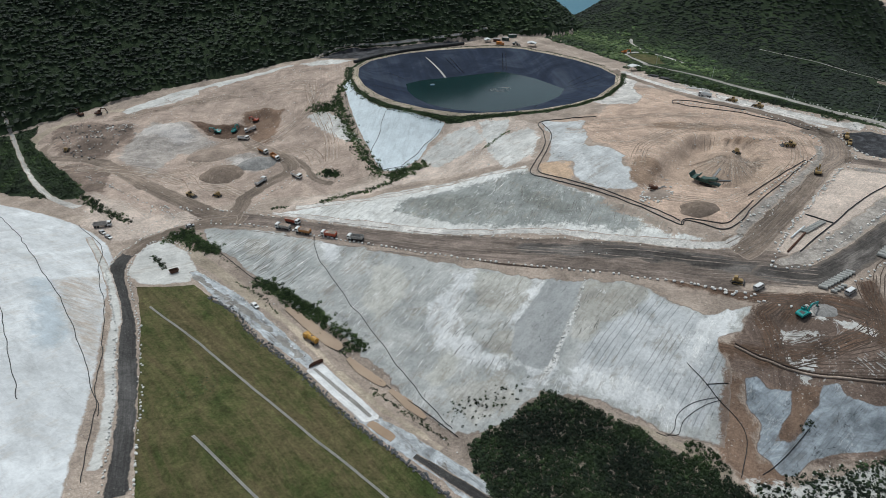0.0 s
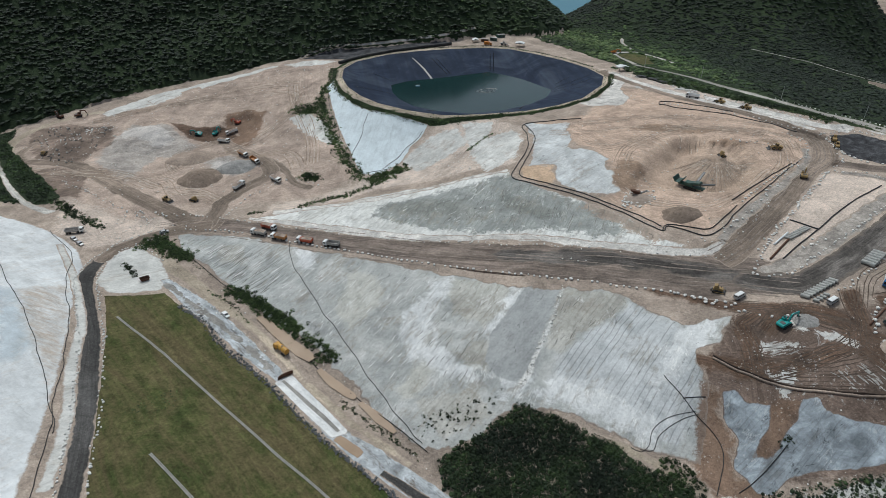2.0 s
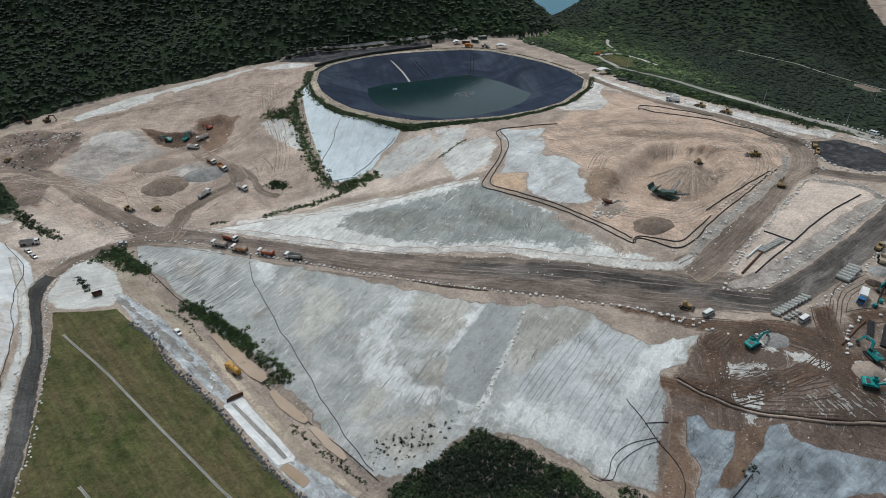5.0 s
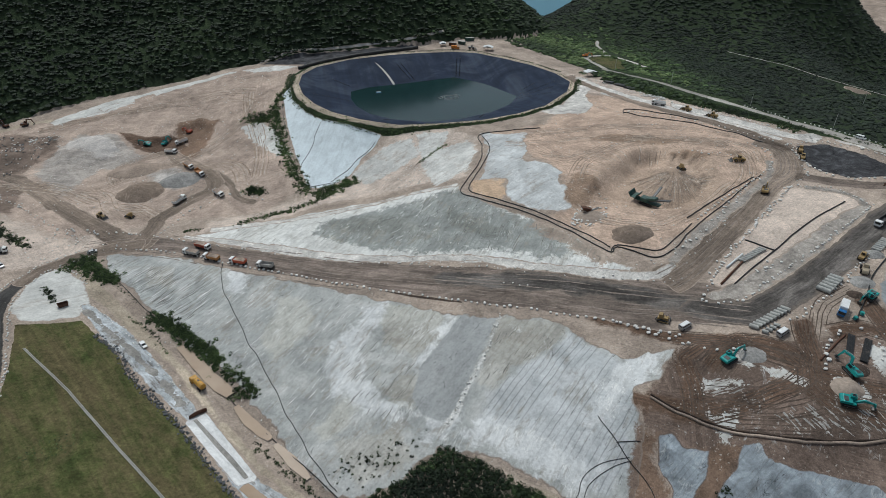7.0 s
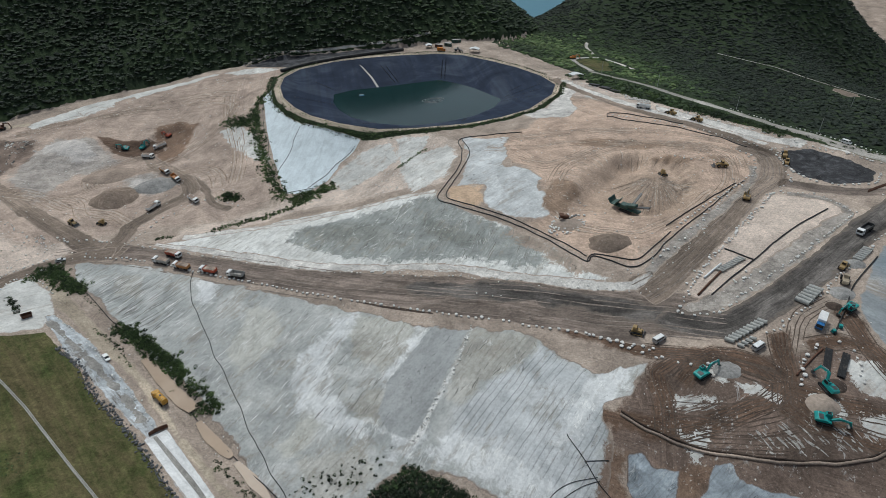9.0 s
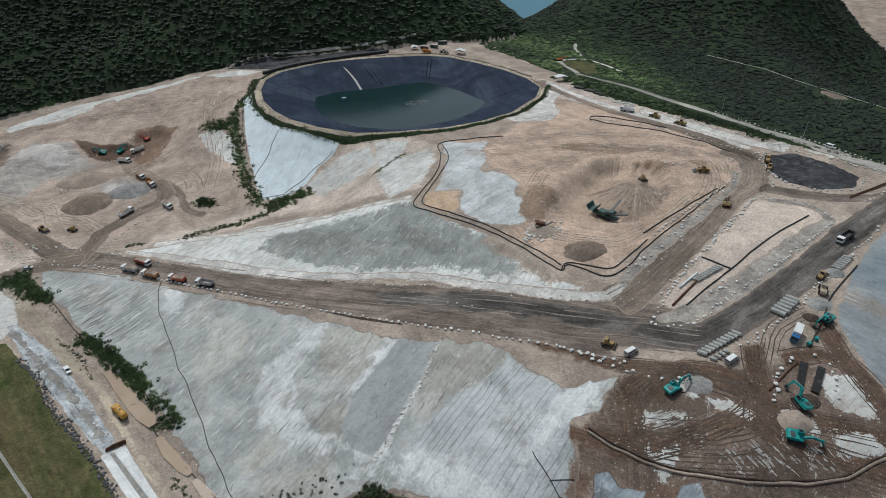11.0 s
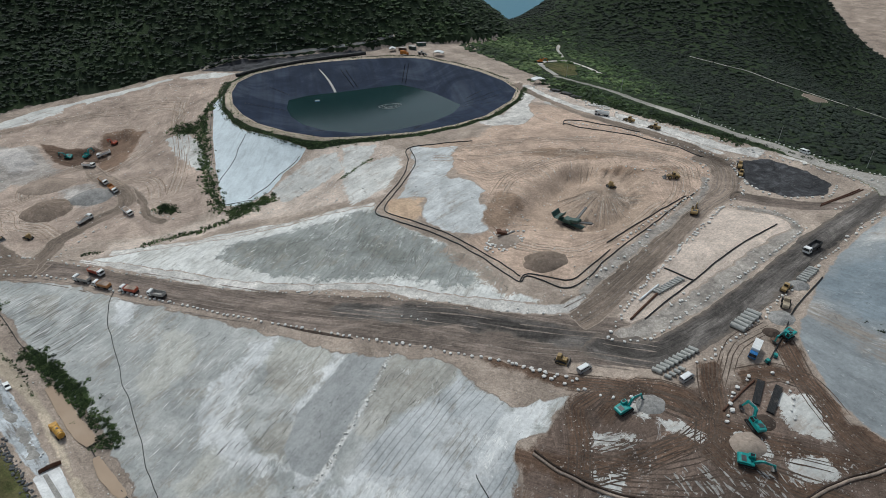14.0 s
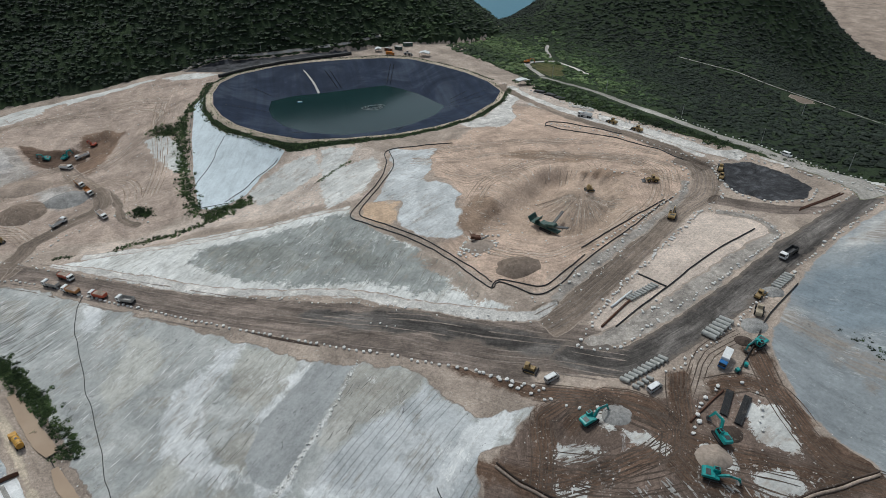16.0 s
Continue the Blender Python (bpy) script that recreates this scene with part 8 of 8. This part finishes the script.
# ---- boulders ----
def boulder_mesh(seed):
    rng = np.random.default_rng(seed)
    bm = B()
    bmesh.ops.create_icosphere(bm, subdivisions=1, radius=0.5)
    for v in bm.verts:
        c = v.co
        q = max(abs(c.x), abs(c.y), abs(c.z))
        c *= 0.5 + 0.42 / q * 0.5 + rng.uniform(-0.08, 0.08)
        c.z *= 0.85
    me = bpy.data.meshes.new("boulder")
    bm.to_mesh(me)
    bm.free()
    me.materials.append(M["stone"])
    return me


STONES = [boulder_mesh(k) for k in range(6)]
tri_v = [np.array([tuple(v.co) for v in me.vertices]) for me in STONES]
tri_f = [np.array([tuple(p.vertices) for p in me.polygons]) for me in STONES]
loose_v, loose_f, loose_n = [], [], 0
wet_v, wet_f, wet_n = [], [], 0
rngb = np.random.default_rng(77)


def stones_along(line, gap, lo, hi, spread_=0.4, single=None, skip_=0.1, dark=False):
    """A row of boulders; single: the words for boulders that are things of their own."""
    global loose_n, wet_n
    for p in along(line, gap):
        if rngb.uniform() < skip_:
            continue
        x, y = p[0] + rngb.normal() * spread_, p[1] + rngb.normal() * spread_
        s_, a, k = rngb.uniform(lo, hi), rngb.uniform(0, 360), int(rngb.integers(0, 6))
        z = height(x, y) + 0.28 * s_ + 0.04
        s_ *= 1.12
        stretch = (s_ * rngb.uniform(0.85, 1.3), s_ * rngb.uniform(0.8, 1.1), s_ * rngb.uniform(0.7, 1.0))
        if single:
            ob = new("boulder", STONES[k])
            ob.matrix_basis = pose(x, y, z, 0, 0, a) @ Matrix.Diagonal((*stretch, 1))
            tagged(ob, single[0], "boulder", single[1])
        else:
            c, q = math.cos(radians(a)), math.sin(radians(a))
            v = tri_v[k] * stretch
            placed = np.stack([v[:, 0] * c - v[:, 1] * q + x, v[:, 0] * q + v[:, 1] * c + y, v[:, 2] + z], 1)
            if dark:
                wet_v.append(placed)
                wet_f.append(tri_f[k] + wet_n)
                wet_n += len(v)
            else:
                loose_v.append(placed)
                loose_f.append(tri_f[k] + loose_n)
                loose_n += len(v)


ISLAND = [(126, 188), (129, 192), (146, 212), (192, 260), (200, 259), (210, 255), (214, 237), (202, 228), (161, 199), (139, 184), (129, 185), (126, 188)]
stones_along([(-118, 259), (-100, 257)] + [p[:2] for p in ROAD_LOW[2:]], 2.4, 0.8, 1.3, 0.2, ("pale boulder edging the haul road", "haul road boulders"), 0.08)
stones_along(ISLAND, 2.0, 0.6, 1.15, 0.4, ("pale boulder edging the pipe yard", "pipe yard boulders"), 0.05)
stones_along([(149, 171), (163, 180), (176, 190), (192, 203), (206, 213), (222, 226), (242, 239), (256, 248)], 1.9, 0.6, 1.2, 0.5, ("pale boulder edging the black road", "black road boulders"), 0.08)
stones_along([(212, 298), (211, 280), (215, 268), (222, 263), (236, 260), (246, 271)], 2.8, 0.9, 1.4, 0.3, ("white boulder edging the black pad", "pad boulders"), 0.03)
stones_along([(149, 151), (152, 157), (156, 162), (161, 166)], 1.9, 0.8, 1.5, 0.4, ("pale boulder beside the yard", "yard boulders"), 0.1)
stones_along([(167, 152), (170, 158), (171, 163), (168, 166)], 2.2, 0.7, 1.2, 0.3, ("pale boulder beside the plate stacks", "yard boulders"), 0.1)
# rows and scatters past that
for side in (-1, 1):
    p = np.array([q[:2] for q in WEST_ROAD], float)
    t = np.gradient(p, axis=0)
    t /= np.hypot(t[:, 0], t[:, 1])[:, None]
    stones_along([(a - v[1] * side * 3.9, b + v[0] * side * 3.9) for (a, b), v in zip(p, t)], 1.5, 0.5, 0.95, 0.35)
    p = np.array([q[:2] for q in RAMP], float)
    t = np.gradient(p, axis=0)
    t /= np.hypot(t[:, 0], t[:, 1])[:, None]
    stones_along([(a - v[1] * side * 7.2, b + v[0] * side * 7.2) for (a, b), v in zip(p, t)][1:], 2.6, 0.7, 1.2, 0.7)
stones_along([p[:2] for p in ROAD_UP], 2.2, 0.4, 0.9, 0.7)
stones_along([(60, 208), (68, 205)], 2.2, 0.6, 0.9, 0.3)
stones_along([(214, 306), (230, 308), (246, 292), (254, 276), (256, 262), (246, 256), (232, 249)], 2.6, 0.7, 1.2, 0.4)
stones_along([(142, 236), (158, 251), (180, 268)], 3.0, 0.8, 1.3, 0.3)
stones_along([(148, 362), (172, 350), (190, 334), (206, 314)], 2.6, 0.7, 1.2, 0.5)
stones_along([(56.5, 190), (49.5, 173.5), (43, 162), (39, 154), (36, 151)], 0.8, 0.3, 0.8, 0.45, None, 0.25)
stones_along([(167, 397), (172, 390), (177, 383)], 0.35, 0.5, 1.4, 2.2)
stones_along([(p[0] - 4, p[1] - 3) for p in WOOD_EDGE], 2.4, 0.6, 1.3, 0.9)
stones_along([(p[0] + 4.5, p[1] + 2) for p in EAST_TRACK[3:]], 2.6, 0.7, 1.2, 0.3)
stones_along([(-140, 268), (-160, 283), (-190, 305), (-215, 322)], 2.2, 0.5, 1.1, 0.8)
stones_along([(-160, 270), (-150, 280), (-130, 274), (-112, 272)], 2.2, 0.5, 1.2, 1.2)
stones_along([(-143, 240), (-136, 246), (-126, 240), (-120, 234)], 1.6, 0.4, 0.9, 0.3)
stones_along([(-102, 268), (-98, 290), (-84, 308), (-74, 310), (-60, 302)], 2.4, 0.5, 1.1, 1.0)
stones_along([(-112, 220), (-89, 203), (-64, 180), (-48, 163)], 1.8, 0.4, 0.8, 0.5)
for off_ in (0.0, 0.8, 1.6):
    stones_along([(-99 - off_ * 0.6, 201 - off_ * 0.7), (-83 - off_ * 0.6, 188 - off_ * 0.7), (-76 - off_ * 0.6, 179 - off_ * 0.7), (-54 - off_ * 0.6, 160 - off_ * 0.7), (-27 - off_ * 0.3, 132 - off_ * 0.4), (-8, 117), (6, 105)], 0.6, 0.3, 0.95, 0.5, None, 0.1, True)
stones_along([(96, 180), (106, 172), (113, 167)], 3.0, 0.8, 1.3, 0.3)
stones_along([(104, 176), (112, 170), (118, 164), (130, 160)], 3.4, 0.7, 1.2, 0.4)
stones_along([(92, 240), (97, 250), (104, 250), (106, 243), (98, 239), (92, 244)], 0.5, 0.4, 1.3, 1.6)
stones_along([(158, 300), (170, 296), (180, 294)], 1.6, 0.5, 1.1, 1.5)
stones_along([(-240, 392), (-222, 398), (-215, 385)], 0.9, 0.5, 1.4, 4.0)
stones_along([(150, 196), (158, 204), (150, 199)], 2.0, 0.6, 1.2, 1.2)
stones_along([(164, 396), (176, 386), (170, 392)], 0.8, 0.5, 1.5, 2.0)
for a, b in zip(rngb.uniform(-266, -214, 220), rngb.uniform(346, 402, 220)):
    if in_poly(np.array([a]), np.array([b]), [(-272, 398), (-254, 404), (-222, 397), (-212, 374), (-218, 360), (-220, 346), (-244, 352), (-262, 371)])[0]:
        stones_along([(a, b)], 1, 0.4, 1.3, 0.2, None, 0.0, rngb.uniform() < 0.55)
for outline_, n_, lo_, hi_ in (([(-270, 372), (-240, 425), (-130, 480), (-75, 470), (-60, 320), (-100, 285), (-200, 305)], 420, 0.25, 0.8), ([(70, 330), (130, 390), (200, 310), (195, 280), (120, 215), (90, 245)], 240, 0.25, 0.7),
                               ([(112, 164), (150, 164), (182, 178), (196, 136), (150, 112), (96, 140)], 60, 0.2, 0.5), ([(-200, 300), (-110, 262), (-150, 250), (-186, 262)], 70, 0.25, 0.8), ([(-100, 222), (-40, 165), (10, 120), (4, 132), (-60, 198)], 160, 0.2, 0.6),
                               ([(88, 106), (130, 112), (150, 92), (90, 92)], 120, 0.2, 0.6), ([(-40, 300), (40, 290), (50, 335), (0, 345)], 260, 0.25, 0.8), ([(86, 205), (110, 208), (128, 205), (180, 262), (120, 214)], 260, 0.25, 0.7), ([(-60, 262), (40, 240), (90, 212), (60, 222), (-50, 256)], 260, 0.25, 0.7)):
    xs, ys = [p[0] for p in outline_], [p[1] for p in outline_]
    x, y = rngb.uniform(min(xs), max(xs), n_ * 2), rngb.uniform(min(ys), max(ys), n_ * 2)
    m = in_poly(x, y, outline_)
    for a, b in zip(x[m][:n_], y[m][:n_]):
        stones_along([(a, b)], 1, lo_, hi_, 0.2, None, 0.0)
tagged(fast_mesh("loose_stones", np.concatenate(loose_v), np.concatenate(loose_f), M["stone"], False), "rows and scatters of pale limestone boulders and stones", "stones", kind="stuff")
tagged(fast_mesh("wet_stones", np.concatenate(wet_v), np.concatenate(wet_f), M["wet_rubble"], False), "dark wet rubble tipped along the edge of the grass field", "stones", kind="stuff")
